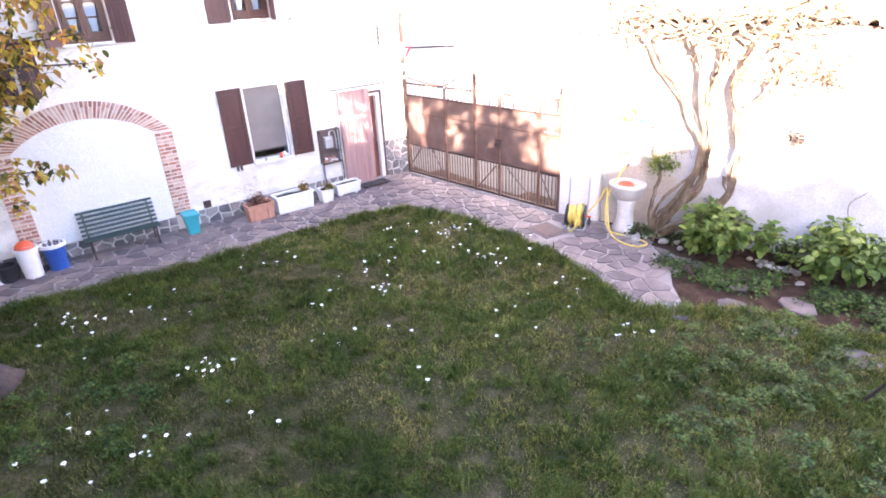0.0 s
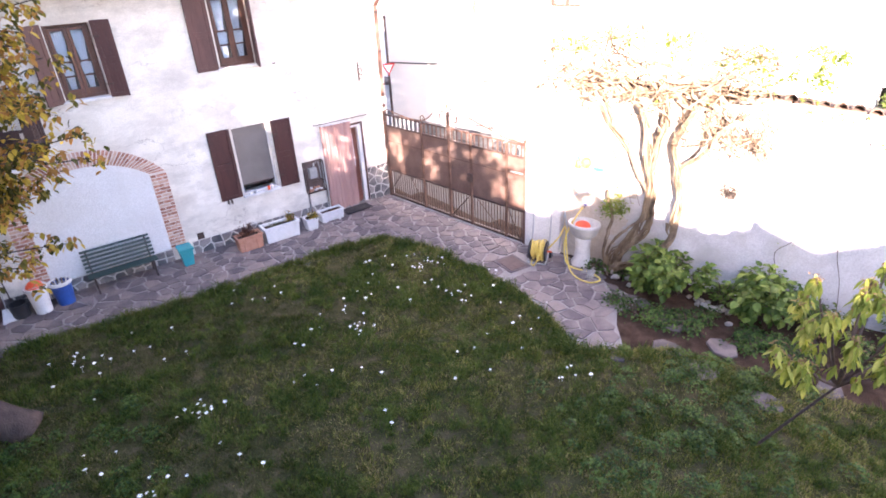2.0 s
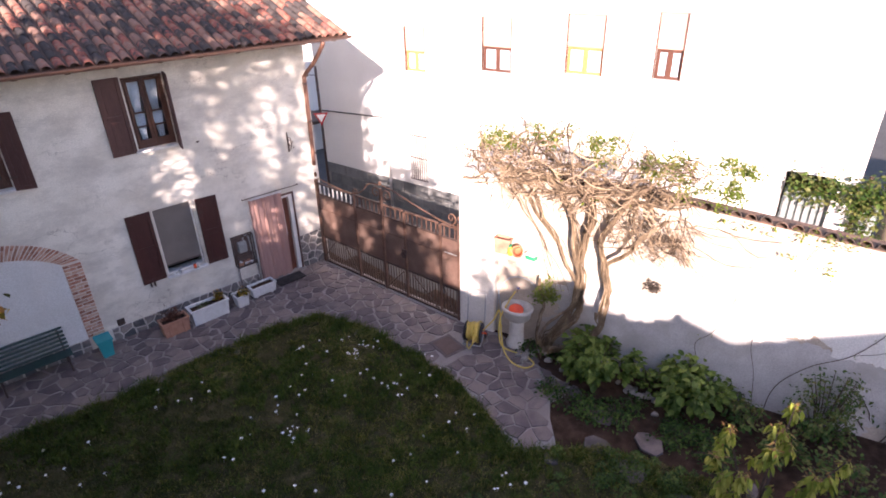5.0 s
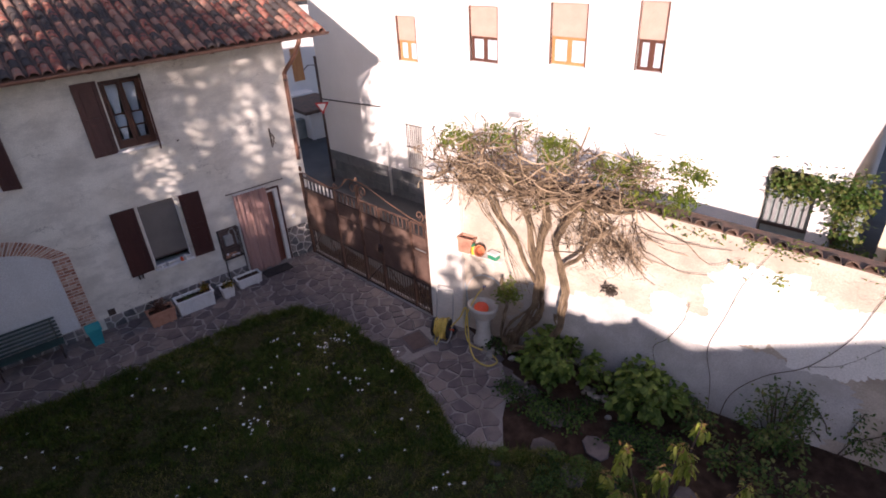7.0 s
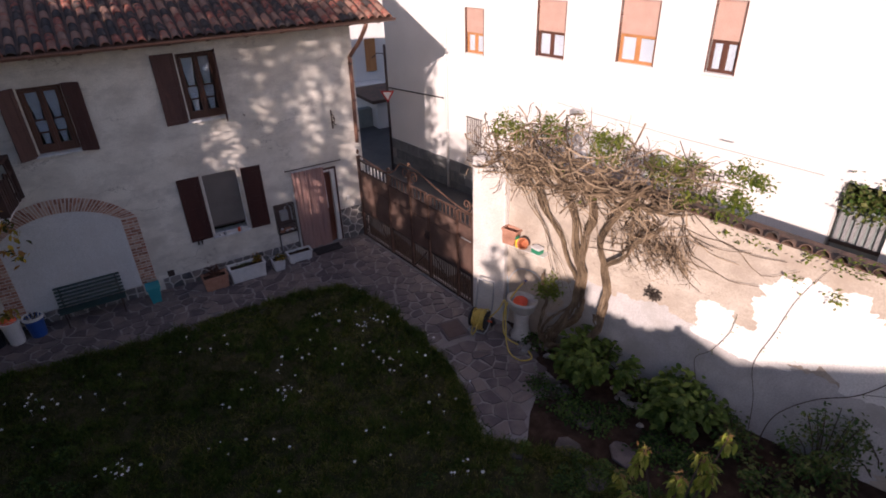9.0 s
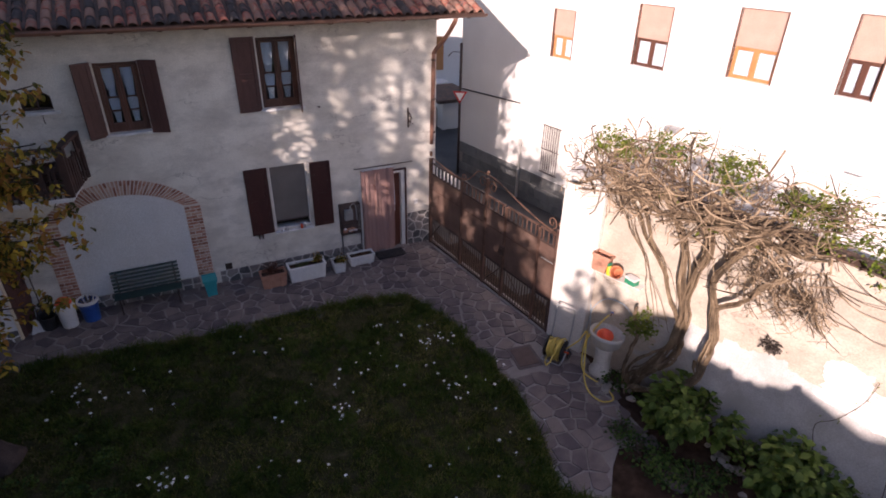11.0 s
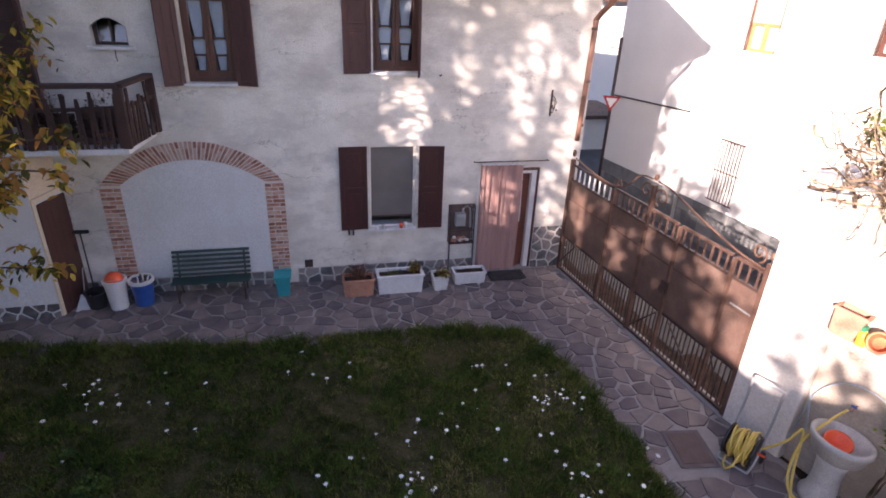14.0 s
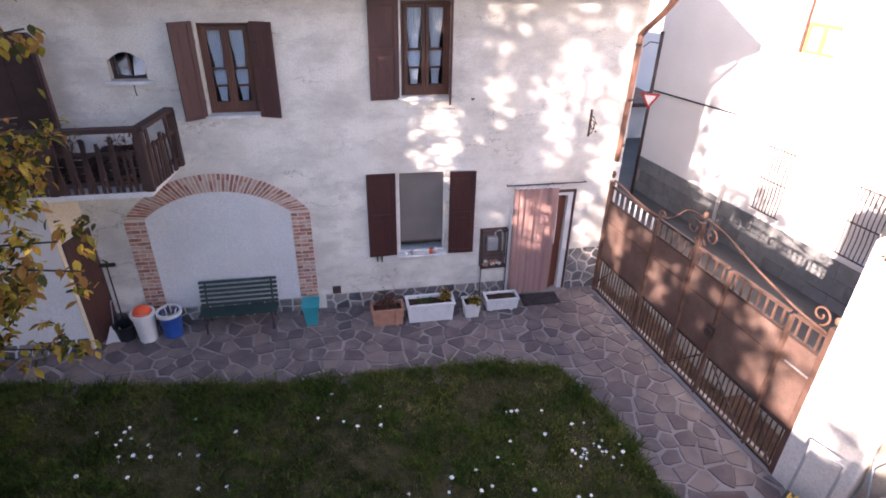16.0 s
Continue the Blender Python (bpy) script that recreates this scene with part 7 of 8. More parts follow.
for k in range(191):
    if k < 158:
        c0 = clumps[k % len(clumps)]
        s, o_, z = c0[0] + vr.gauss(0, 0.09), c0[1] + vr.gauss(0, 0.08), c0[2] - 0.08 + vr.gauss(0, 0.06)
    elif k < 173:
        s, o_, z = vr.uniform(0.5, 4.9), vr.uniform(-0.2, 0.6), vr.uniform(3.4, 4.3)
    elif k < 186:
        s, o_, z = vr.uniform(1.8, 2.15), vr.uniform(0.2, 0.4), vr.uniform(1.2, 1.75)
    else:
        s, o_, z = vr.uniform(4.8, 6.4), 0.1, vr.uniform(2.8, 3.5)
    c = vl(s, o_, z)
    for _ in range(vr.randint(14, 34)):
        p = c + Vector((vr.gauss(0, 0.065), vr.gauss(0, 0.065), vr.gauss(0, 0.055)))
        sz = vr.uniform(0.05, 0.1)
        lb.leaf(p, (vr.gauss(0, 1), vr.gauss(0, 1), vr.gauss(0.2, 0.6)), (0, 0, 1), sz, sz * 0.55)
part("leaves", lb, VINE_LEAF, vine, "sprigs of fresh yellow green leaves")

# dark dry tuft growing out of the wall
tuft_at = wp(3.88, 0.02, 1.95)
tuft = thing("wall_tuft", Matrix.Translation(tuft_at), "dark dry tuft growing out of the garden wall", "plant")
b = Build()
for _ in range(260):
    d = Vector((vr.gauss(-0.5, 0.7), vr.gauss(0, 0.7), vr.gauss(0, 0.7)))
    b.leaf(Vector((d.x * 0.03, d.y * 0.09, d.z * 0.055)), d, (vr.gauss(0, 1), vr.gauss(0, 1), 1), vr.uniform(0.03, 0.08), 0.03, 0.2)
part("leaves", b, DRY_TUFT, tuft)
b = Build()
b.tube([(0.03, 0, -0.02), (0.0, 0, 0.0), (-0.05, 0.01, 0.02)], [0.02, 0.016, 0.006], 5)
part("stem", b, BARK, tuft)
# climbing stems on the bare wall
CLIMB = [
    ([(5.0, 0.25, 0.0), (4.85, 0.1, 0.6), (4.75, 0.04, 1.0), (4.95, 0.03, 1.25), (5.15, 0.03, 1.7), (5.2, 0.05, 2.1)], 0.016),
    ([(5.85, 0.3, 0.0), (5.75, 0.1, 0.7), (5.6, 0.03, 1.3), (5.75, 0.03, 2.0), (5.9, 0.03, 2.7), (6.2, 0.04, 3.4)], 0.014),
    ([(6.0, 0.35, 0.0), (6.1, 0.15, 0.6), (6.5, 0.04, 1.1), (7.0, 0.03, 1.5), (7.4, 0.03, 2.2), (7.6, 0.03, 3.0), (7.9, 0.05, 3.6)], 0.02),
    ([(7.0, 0.03, 1.5), (7.4, 0.03, 1.7), (7.8, 0.03, 2.2)], 0.01),
]
cr = thing("climbing_rose", Matrix.Translation(wp(5.9, 0.3, 0)), "thin bare climbing rose stems trained on the wall", "climber")
co = wp(5.9, 0.3, 0)
lb = Build()
for pts, r0 in CLIMB:
    b = Build()
    path = smooth_path([wp(*p) - co for p in pts], 6)
    b.tube(path, [0.42 * r0 * (1 - 0.5 * i / len(path)) for i in range(len(path))], 6)
    part("stem", b, BARK, cr, smooth=True)
    for p in path[len(path) // 2::3]:
        for _ in range(3):
            lb.leaf(p + Vector((vr.gauss(0, 0.03), vr.gauss(0, 0.03), vr.gauss(0, 0.03))), (vr.gauss(0, 1), vr.gauss(0, 1), 0.2), (0, 0, 1), 0.04, 0.022)
for _ in range(150):
    s = vr.choice((6.2, 6.5, 7.8, 8.2)) + vr.gauss(0, 0.22)
    p = wp(s, 0.06 + abs(vr.gauss(0, 0.08)), wall_top(s) + vr.gauss(0.03, 0.08)) - co
    lb.leaf(p, (vr.gauss(0, 1), vr.gauss(0, 1), 0.3), (0, 0, 1), 0.07, 0.04)
part("leaves", lb, VINE_LEAF, cr)


# ---- bushes and trees ----
def bush(name, x, y, r, h, leaves, size, mat, label, seed, width=0.75):
    rr = random.Random(seed)
    t = thing(name, pose(x, y, -0.02), label, "bush")
    lb = Build()
    tips = []
    for i in range(20):
        a, q = rr.uniform(0, 2 * math.pi), math.sqrt(rr.random())
        zz = h * (0.45 + 0.55 * math.sqrt(max(0.05, 1 - q * q))) * rr.uniform(0.8, 1.08)
        tip = Vector((math.cos(a) * r * q, math.sin(a) * r * q, zz))
        st = Build()
        st.tube([(tip.x * 0.2, tip.y * 0.2, 0), tuple(tip * 0.55 + Vector((0, 0, 0.05))), tuple(tip)], [0.012, 0.01, 0.006], 4)
        part("stem", st, BARK, t)
        tips.append(tip)
    for i in range(leaves):
        tip = rr.choice(tips)
        k = rr.uniform(0.45, 1.05)
        p = Vector((tip.x * (0.45 + 0.55 * k), tip.y * (0.45 + 0.55 * k), tip.z * k)) + Vector((rr.gauss(0, 0.07), rr.gauss(0, 0.07), rr.gauss(0, 0.04)))
        out = Vector((p.x, p.y, 0.0)) + Vector((rr.gauss(0, 0.4), rr.gauss(0, 0.4), rr.gauss(0, 0.25)))
        s = size * rr.uniform(0.55, 1.25)
        lb.broad(p, out, (rr.gauss(0, 0.3), rr.gauss(0, 0.3), 1), s, s * width, 0.3)
    part("foliage", lb, mat, t)
    return t


bush("hydrangea_bush", 0.98, -8.03, 0.7, 0.92, 1250, 0.14, BUSH_LEAF, "broad-leaved bright green hydrangea bush by the wall", 201)
bush("hydrangea_bush", 1.42, -9.58, 0.62, 0.88, 900, 0.14, BUSH_LEAF, "broad-leaved bright green hydrangea bush by the wall", 202)
bush("hydrangea_bush", 1.3, -8.85, 0.22, 0.45, 150, 0.09, BUSH_LEAF, "small young hydrangea shoots", 203)
bush("shrub", 2.3, -11.4, 0.75, 1.25, 900, 0.07, IVY_LEAF, "loose yellowish green shrub at the wall", 204, 0.5)
bush("shrub", 1.6, -10.5, 0.3, 0.5, 240, 0.08, IVY_LEAF, "small dark green shrub in the bed", 205, 0.6)
bush("shrub", 0.9, -12.2, 0.7, 0.8, 500, 0.08, IVY_LEAF, "dark green shrub in the bed", 206, 0.6)
bush("shrub", 2.9, -12.1, 0.7, 1.0, 800, 0.075, IVY_LEAF, "loose yellowish green shrub at the wall", 221, 0.5)
bush("shrub", 2.1, -11.5, 0.45, 0.6, 420, 0.08, IVY_LEAF, "dark green leafy plant in the bed", 222, 0.6)
bush("shrub", 1.75, -10.15, 0.3, 0.45, 260, 0.08, IVY_LEAF, "dark green leafy plant in the bed", 223, 0.6)
bush("shrub", 1.3, -11.1, 0.4, 0.5, 320, 0.08, IVY_LEAF, "dark green leafy plant in the bed", 224, 0.6)
bush("weed_clump", 0.72, -6.55, 0.25, 0.16, 260, 0.06, CLOVER, "low green weeds at the foot of the basin", 207)
bush("weed_clump", 0.0, -8.05, 0.38, 0.1, 520, 0.055, CLOVER, "low green weeds at the end of the paving", 208)
bush("weed_clump", 0.3, -8.8, 0.36, 0.1, 520, 0.055, CLOVER, "low green weeds between the stepping stones", 209)

for x, y, r, k in ((-0.02, -7.5, 0.22, 210), (0.15, -8.4, 0.34, 211), (0.5, -9.75, 0.36, 212), (0.75, -9.75, 0.35, 213), (0.7, -8.9, 0.25, 214), (0.6, -10.4, 0.4, 215), (0.95, -10.2, 0.35, 216), (0.95, -7.1, 0.22, 217)):
    bush("weed_clump", x, y, r, 0.1, int(3200 * r * r) + 120, 0.055, CLOVER, "low green weeds creeping over the bed edge", k)

# young cherry tree
CHERRY = Vector((-1.5, -10.85, -0.03))
ch = thing("cherry_tree", Matrix.Translation(CHERRY), "young cherry tree with drooping fresh leaves", "tree")
fork = Vector((-1.80, -11.54, 1.6)) - CHERRY
b = Build()
b.tube(smooth_path([(0, 0, 0), tuple(fork * 0.4 + Vector((0.03, 0, 0))), tuple(fork)], 5), [0.02 - 0.0006 * i for i in range(11)], 8)
part("trunk", b, DARK_BARK, ch, smooth=True)
cw = random.Random(301)
lb, tp = Build(), Build()


def whorl(c, n, size):
    """A tuft of long leaves hanging round the end of a twig, with small red ones at its top."""
    for _ in range(n):
        a = cw.uniform(0, 2 * math.pi)
        drop = cw.uniform(0.5, 1.5)
        p = c + Vector((cw.gauss(0, 0.025), cw.gauss(0, 0.025), cw.uniform(-0.13, 0.02)))
        lb.broad(p, (math.cos(a) * 0.75, math.sin(a) * 0.75, -drop), (math.cos(a), math.sin(a), 0.7), size * cw.uniform(0.7, 1.15), size * cw.uniform(0.28, 0.38), cw.uniform(0.0, 0.3))
    for _ in range(n // 4):
        a = cw.uniform(0, 2 * math.pi)
        tp.leaf(c + Vector((cw.gauss(0, 0.03), cw.gauss(0, 0.03), cw.uniform(-0.03, 0.03))), (math.cos(a), math.sin(a), cw.uniform(-0.5, 0.5)), (0, 0, 1), 0.07, 0.022)


BRANCHES = [(-0.84, -11.43, 2.68), (-1.72, -11.06, 2.68), (-1.72, -11.5, 2.7), (-1.71, -11.9, 2.6), (-2.17, -11.4, 2.6), (-2.29, -11.68, 2.5), (-1.82, -12.12, 2.5), (-2.66, -11.19, 2.35), (-1.2, -11.4, 2.6), (-2.02, -11.09, 2.5), (-1.91, -11.86, 2.2), (-0.9, -12.04, 2.3), (-2.5, -11.36, 2.2)]
for k, tip in enumerate(BRANCHES):
    b = Build()
    tip = Vector(tip) - CHERRY
    mid = fork.lerp(tip, 0.5) + Vector((0, 0, -0.05))
    path = smooth_path([fork, mid, tip], 5)
    b.tube(path, [0.017 * (1 - 0.8 * i / len(path)) + 0.003 for i in range(len(path))], 6)
    part("limb", b, BARK, ch, smooth=True)
    whorl(tip, 46, 0.14)
    whorl(mid.lerp(tip, 0.72) + Vector((cw.gauss(0, 0.07), cw.gauss(0, 0.07), -0.02)), 26, 0.145)
    whorl(mid.lerp(tip, 0.3) + Vector((cw.gauss(0, 0.06), cw.gauss(0, 0.06), -0.05)), 10, 0.15)
part("leaves", lb, CHERRY_LEAF, ch)
part("young_leaves", tp, CHERRY_TIP, ch, "reddish young leaves")

# tree with yellow leaves at the edge of the lawn
pt_ = thing("persimmon_tree", pose(-9.02, -4.1, -0.03), "leaning dark-barked tree with yellow green leaves", "tree")
TRUNK = smooth_path([(0, 0, 0), (-0.4, 0.1, 0.65), (-0.85, 0.2, 1.7), (-0.75, 0.0, 2.8), (-0.3, -0.25, 4.2), (0.1, -0.35, 6.1)], 5)
b = Build()
b.tube(TRUNK, [0.1 + 0.17 * (1 - i / 25) ** 2 + 0.05 * math.exp(-i) - 0.0025 * i for i in range(26)], 10)
part("trunk", b, DARK_BARK, pt_, smooth=True)
lb = Build()
pw = random.Random(401)
shift = Vector((0.17, -0.15, 0))
for k in range(60):
    b = Build()
    t = 0.5 + 0.63 * pw.random() ** 0.75
    old = Vector((0.22 - 0.08 * t, -0.1 * t, 5.4 * t)) + shift
    root = min(TRUNK, key=lambda q: abs(q.z - old.z + 0.2))
    a = pw.uniform(-1.2, 1.3)
    ln = pw.uniform(0.8, 1.6) if t > 0.72 else pw.uniform(0.3, 0.85)
    tip = old + Vector((math.cos(a) * ln, math.sin(a) * ln, pw.uniform(-0.3, 0.45)))
    path = smooth_path([root, root.lerp(tip, 0.5) + Vector((0, 0, 0.12)), tip], 4)
    b.tube(path, [0.016 * (1 - 0.8 * i / len(path)) + 0.003 for i in range(len(path))], 5)
    part("limb", b, DARK_BARK, pt_)
    for _ in range(28):
        c = path[pw.randint(2, len(path) - 1)] + Vector((pw.gauss(0, 0.13), pw.gauss(0, 0.13), pw.gauss(-0.03, 0.12)))
        for _ in range(13):
            p = c + Vector((pw.gauss(0, 0.045), pw.gauss(0, 0.045), pw.gauss(-0.02, 0.045)))
            # leaves that would shade a chosen sun spot are mostly dropped
            if crown_gap(p + Vector((-9.02, -4.1, 0)), False) and pw.random() > 0.01:
                continue
            a2 = pw.uniform(0, 6.28)
            s = pw.uniform(0.06, 0.125)
            lb.broad(p, (math.cos(a2) * 0.7, math.sin(a2) * 0.7, pw.uniform(-1.0, 0.1)), (math.cos(a2), math.sin(a2), 0.7), s, s * 0.55, pw.uniform(0.05, 0.4))
part("leaves", lb, YELLOW_LEAF, pt_)

# ---- stepping stones and flagstones ----
rng = random.Random(51)
STEPS = [(-0.57, -8.96, 0.28), (0.07, -9.53, 0.3), (-0.6, -9.64, 0.3), (0.04, -8.67, 0.24), (-0.62, -10.6, 0.27), (0.29, -11.0, 0.26), (-1.35, -8.6, 0.16)]
for i, (x, y, r) in enumerate(STEPS):
    b = Build()
    k = 7
    poly = [(r * rng.uniform(0.75, 1.1) * math.cos(2 * math.pi * j / k), 0.75 * r * rng.uniform(0.75, 1.1) * math.sin(2 * math.pi * j / k)) for j in range(k)]
    b.prism(poly, lambda u, v, h: (u, v, h), 0.0, 0.035, 0.012)
    single("stepping_stone", b, STEP_STONE, "purple grey stepping stone set in the grass", "stone", "stepping stones", m=pose(x, y, 0.0, 0, 0, rng.uniform(0, 90)))
pts = []
for _ in range(22000):
    x, y = rng.uniform(-10.9, 0.8), rng.uniform(-8.6, 0.0)
    if y < -2.3 and x < -1.6:
        continue
    want = 0.125 + 0.2 * (0.5 + 0.5 * noise.noise(Vector((x * 1.7, y * 1.7, 5)))) + rng.uniform(-0.03, 0.07)
    if all((x - a) ** 2 + (y - c) ** 2 > want * want for a, c in pts):
        pts.append((x, y))
count = 0
far = Build()
for poly in cells(pts, (-12.6, 0.9, -8.7, -0.03), 0.034):
    cu, cv = sum(p[0] for p in poly) / len(poly), sum(p[1] for p in poly) / len(poly)
    if not inside(PAVED, cu, cv) or (abs(cu + 0.44) < 0.33 and abs(cv + 5.24) < 0.4):
        continue
    if not all(inside(PAVED, cu + (u - cu) * 0.9, cv + (v - cv) * 0.9) or v < -1.0 and u < -0.9 for u, v in poly):
        poly = [(cu + (u - cu) * 0.8, cv + (v - cv) * 0.8) for u, v in poly]
    jit = [(u - cu + rng.uniform(-0.026, 0.026), v - cv + rng.uniform(-0.026, 0.026)) for u, v in poly]
    high = rng.uniform(0.01, 0.02)
    if cu < -4.6 or (count > 300 and cv > -1.0):
        far.prism([(u + cu, v + cv) for u, v in jit], lambda u, v, h: (u, v, h - 0.002), 0.0, high, 0.006)
        continue
    b = Build()
    b.prism(jit, lambda u, v, h: (u, v, h), 0.0, high, 0.006)
    o = part("flagstone", b, FLAG, pavement)
    o.matrix_local = pose(cu, cv, -0.002)
    count += 1
o = part("far_paving", far, FLAG_REST, pavement, "flagstones further along the house")
o["kind"] = "stuff"

# ---- grass, clover, daisies ----
gen = np.random.default_rng(7)


def inside_many(poly, x, y):
    hit = np.zeros(len(x), bool)
    for (ax, ay), (bx, by) in zip(poly, poly[1:] + poly[:1]):
        cond = (ay > y) != (by > y)
        if ay != by:
            hit ^= cond & (x < ax + (y - ay) / (by - ay) * (bx - ax))
    return hit


def edge_distance(poly, x, y):
    d = np.full(len(x), 9.0)
    for (ax, ay), (bx, by) in zip(poly[:14], poly[1:15]):
        ex, ey = bx - ax, by - ay
        t = np.clip(((x - ax) * ex + (y - ay) * ey) / (ex * ex + ey * ey), 0, 1)
        d = np.minimum(d, np.hypot(x - ax - t * ex, y - ay - t * ey))
    return d


def soft_noise(x, y, scale, seed):
    r = np.random.default_rng(seed)
    out = np.zeros(len(x))
    for _ in range(9):
        a, p, f = r.uniform(0, 6.28), r.uniform(0, 6.28), scale * r.uniform(0.6, 1.6)
        out += np.sin((x * math.cos(a) + y * math.sin(a)) * f + p)
    return out / 4.5


def blades(name, x, y, height, width, lean, mat, label):
    n = len(x)
    a = gen.uniform(0, 2 * np.pi, n)
    la = gen.uniform(0, 2 * np.pi, n)
    dx, dy = np.cos(a) * width / 2, np.sin(a) * width / 2
    lx, ly = np.cos(la) * lean * height, np.sin(la) * lean * height
    z = np.zeros(n)
    v = np.stack([np.stack([x - dx, y - dy, z], 1), np.stack([x + dx, y + dy, z], 1), np.stack([x + dx * 0.8 + lx * 0.35, y + dy * 0.8 + ly * 0.35, height * 0.6], 1), np.stack([x - dx * 0.8 + lx * 0.35, y - dy * 0.8 + ly * 0.35, height * 0.6], 1), np.stack([x + lx, y + ly, height * (1 - 0.25 * lean)], 1)], 1).reshape(-1, 3)
    i = np.arange(n)[:, None] * 5
    me = bpy.data.meshes.new(name)
    quads, tris = i + np.array([0, 1, 2, 3]), i + np.array([3, 2, 4])
    me.vertices.add(len(v))
    me.vertices.foreach_set("co", v.ravel())
    loops = np.concatenate([quads.ravel(), tris.ravel()])
    me.loops.add(len(loops))
    me.loops.foreach_set("vertex_index", loops)
    me.polygons.add(2 * n)
    me.polygons.foreach_set("loop_start", np.concatenate([np.arange(n) * 4, 4 * n + np.arange(n) * 3]))
    me.update(calc_edges=True)
    me.validate()
    me.materials.append(mat)
    return tagged(new(name, me), label, "grass", kind="stuff")


N = 1250000
gx, gy = gen.uniform(-11.5, 1.2, N), gen.uniform(-16.0, -1.2, N)
keep = inside_many(LAWN, gx, gy)
gx, gy = gx[keep], gy[keep]
ed = edge_distance(LAWN, gx, gy)
tuft = 0.7 * soft_noise(gx, gy, 7.0, 1) + 0.75 * soft_noise(gx, gy, 19.0, 2)
bare = soft_noise(gx, gy, 2.2, 3)
keep = gen.uniform(0, 1, len(gx)) < np.clip(0.6 + 0.34 * tuft - 1.25 * np.maximum(0, bare - 0.2) + 0.6 * (ed < 0.25), 0.14, 1)
gx, gy, ed, tuft = gx[keep], gy[keep], ed[keep], tuft[keep]
hh = np.clip(0.05 + 0.04 * tuft + 0.05 * np.exp(-ed / 0.18), 0.025, 0.18) * gen.uniform(0.6, 1.4, len(gx))
gx = gx + gen.normal(0, 0.01, len(gx))
young = gen.uniform(0, 1, len(gx)) < np.clip(0.12 + 0.085 * (gx + 6.5) - 0.05 * (gy + 6.0) + 0.3 * soft_noise(gx, gy, 1.6, 31), 0.03, 0.85)
for name, pick, mat, text in (("grass", ~young, GRASS, "short rough green grass of the lawn"), ("young_grass", young, GRASS_YOUNG, "lighter yellow green grass of the lawn")):
    blades(name, gx[pick], gy[pick], hh[pick], 0.0085, gen.uniform(0.2, 1.0, int(pick.sum())), mat, text)
# taller tufts
T = 12000
tx, ty = gen.uniform(-11.0, 1.0, T), gen.uniform(-15.9, -1.2, T)
te = edge_distance(LAWN, tx, ty)
tn = soft_noise(tx, ty, 3.2, 11) + 0.5 * soft_noise(tx, ty, 9.0, 12)
keep = inside_many(LAWN, tx, ty) & (gen.uniform(0, 1, T) < np.clip(0.3 + 0.55 * tn + 0.8 * (te < 0.22), 0.03, 1))
tx, ty, te = tx[keep], ty[keep], te[keep]
per = 46
size = gen.uniform(0.5, 1.25, len(tx)) + 0.35 * (te < 0.2)
bx = np.repeat(tx, per) + gen.normal(0, 1, len(tx) * per) * np.repeat(size, per) * 0.045
by = np.repeat(ty, per) + gen.normal(0, 1, len(tx) * per) * np.repeat(size, per) * 0.045
bh = np.repeat(size, per) * gen.uniform(0.06, 0.17, len(bx))
blades("grass_tufts", bx, by, bh, 0.011, gen.uniform(0.3, 1.3, len(bx)), GRASS_TUFT, "taller bright green grass tufts in the lawn")

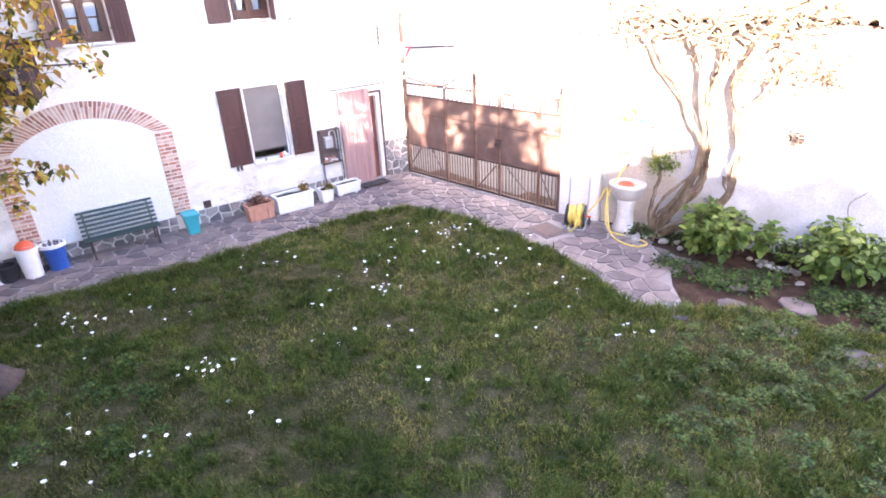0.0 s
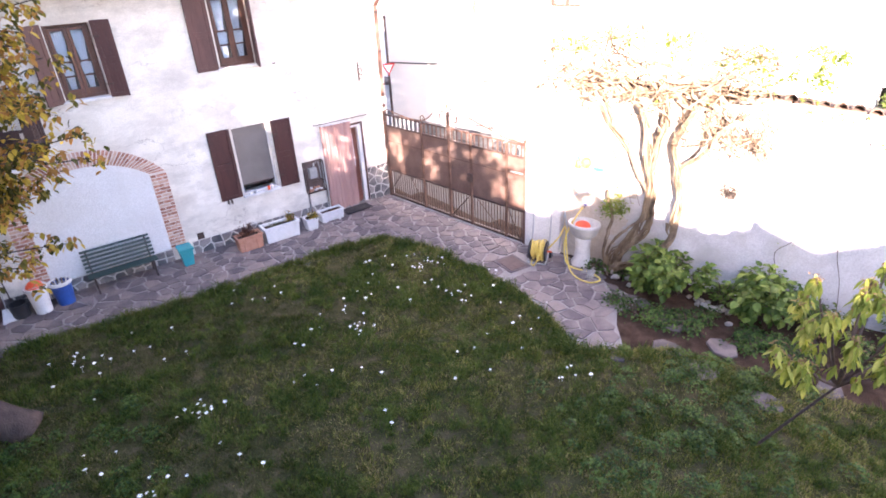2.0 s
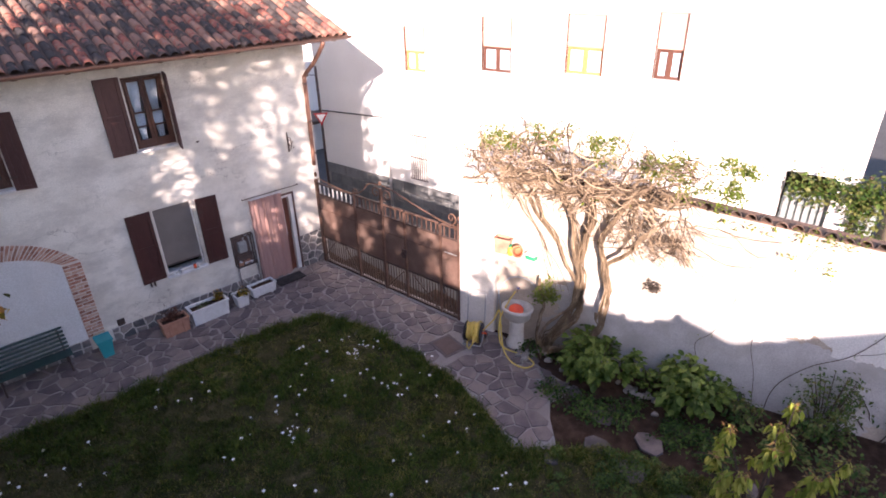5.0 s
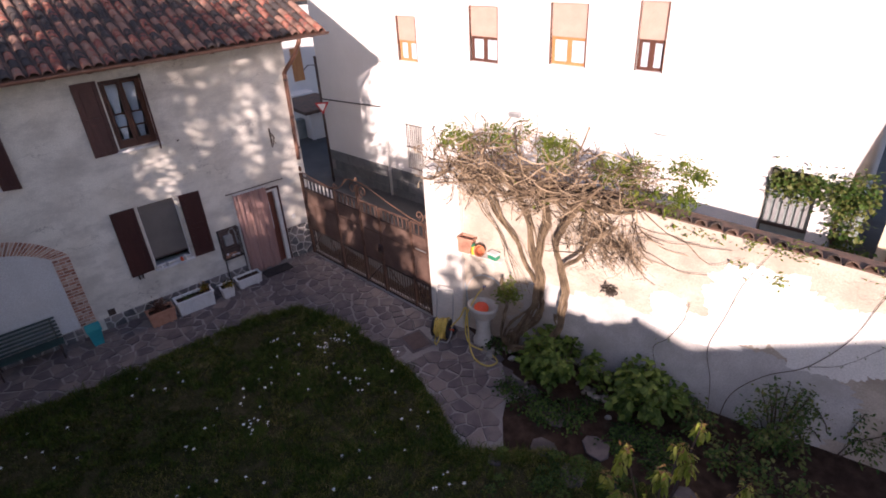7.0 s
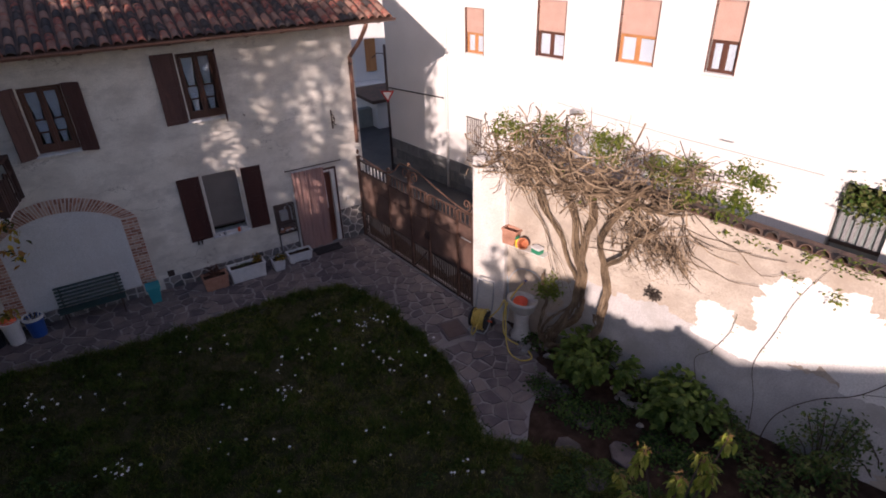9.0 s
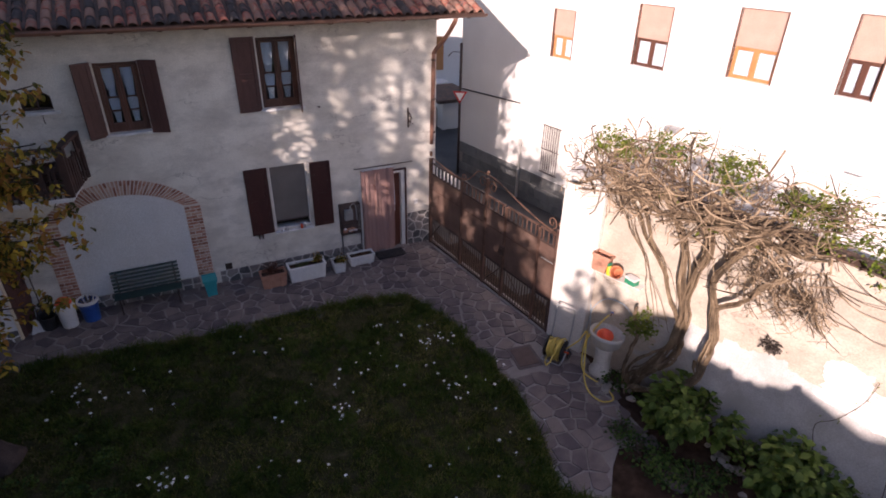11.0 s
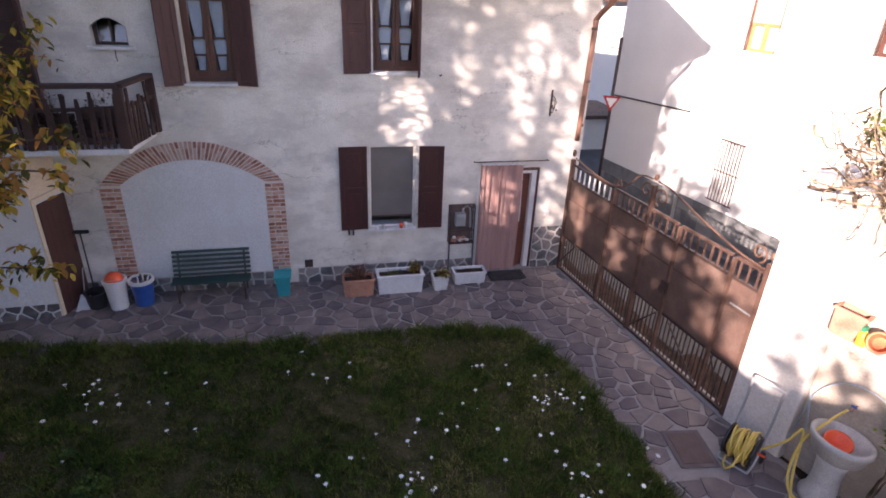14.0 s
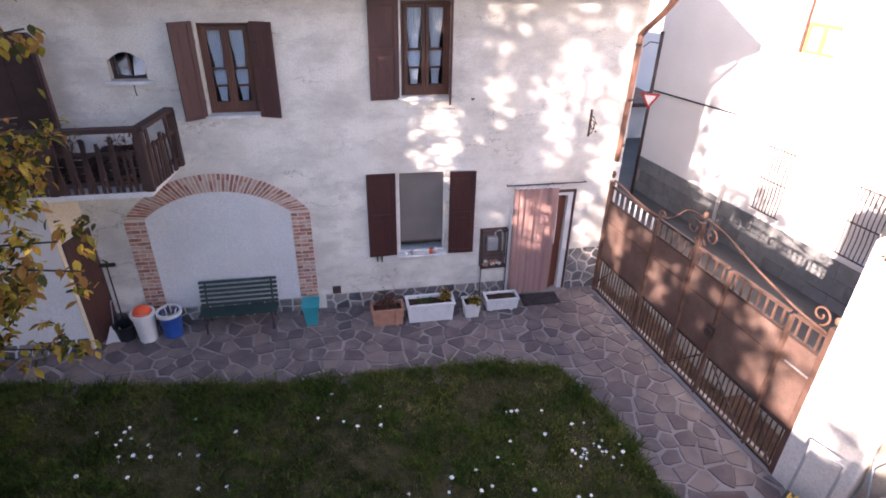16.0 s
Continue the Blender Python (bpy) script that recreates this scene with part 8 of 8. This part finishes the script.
cl = random.Random(77)
lb = Build()
spots = []
for k in range(150):
    if k < 90:
        x, y = cl.gauss(-1.95, 0.9), cl.gauss(-10.0, 0.85)
    elif k < 115:
        x, y = cl.gauss(-0.5, 0.4), cl.gauss(-9.6, 0.7)
    else:
        x, y = cl.uniform(-9.8, -7.5), cl.uniform(-7.0, -4.0)
    if inside(LAWN, x, y):
        spots.append((x, y, cl.uniform(0.06, 0.19)))
for x, y, r in spots:
    for _ in range(int(1500 * r * r) + 45):
        a, q = cl.uniform(0, 6.28), math.sqrt(cl.random())
        p = (x + math.cos(a) * q * r, y + math.sin(a) * q * r, 0.03 + 0.12 * (1 - q * q) * cl.uniform(0.6, 1.2) + 0.02 * cl.random())
        a = cl.uniform(0, 6.28)
        s = cl.uniform(0.022, 0.05)
        lb.leaf(p, (math.cos(a), math.sin(a), cl.uniform(-0.3, 0.4)), (cl.gauss(0, 0.3), cl.gauss(0, 0.3), 1), s, s * 0.9, 0.1)
single("clover", lb, CLOVER, "thick patches of dark green clover in the lawn", "clover", kind="stuff")

b = Build()
n = 9
for i in range(n):
    a = 2 * math.pi * i / n
    b.leaf((0.006 * math.cos(a), 0.006 * math.sin(a), 0.1), (math.cos(a), math.sin(a), 0.25), (0, 0, 1), 0.03, 0.02, 0.05)
b.tube([(0, 0, 0), (0.004, 0, 0.05), (0, 0, 0.1)], 0.002, 4)
b.lathe([(0, 0.1), (0.009, 0.101), (0.007, 0.108), (0, 0.109)], 6)
daisy_mesh = b.mesh("daisy", PETAL)
DAISIES = [(-5.1, -2.9, 5), (-4.4, -3.4, 1), (-2.8, -3.3, 4), (-2.3, -3.6, 3), (-2.0, -4.1, 9), (-1.6, -4.2, 7), (-1.7, -3.4, 2), (-3.0, -4.2, 4), (-3.8, -4.2, 5), (-4.4, -4.4, 2), (-3.6, -5.1, 4), (-5.1, -4.8, 3), (-4.1, -5.2, 8), (-2.2, -5.2, 4), (-2.1, -5.5, 7), (-1.4, -5.4, 5), (-1.5, -5.9, 3), (-8.2, -2.8, 6), (-7.9, -3.0, 5), (-7.2, -3.3, 5), (-2.3, -8.5, 6), (-8.2, -3.7, 4), (-6.9, -5.5, 12), (-5.4, -5.8, 2), (-4.8, -6.1, 4), (-5.1, -7.4, 2), (-8.3, -5.7, 5), (-7.8, -6.5, 6), (-6.7, -6.8, 4), (-3.1, -7.4, 4), (-2.2, -6.9, 4), (-8.5, -6.4, 3), (-1.8, -7.6, 2)]
for x, y, n in DAISIES:
    for i in range(n):
        o = new("daisy", daisy_mesh)
        sp = 0.14 if n > 5 else 0.28
        o.matrix_world = pose(x + cl.gauss(0, sp), y + cl.gauss(0, sp), cl.uniform(-0.01, 0.02), cl.uniform(-14, 14), cl.uniform(-14, 14), cl.uniform(0, 360)) @ Matrix.Scale(cl.uniform(0.6, 1.0), 4)
        tagged(o, "white daisy blooming in the lawn", "flower", "daisies in the lawn")
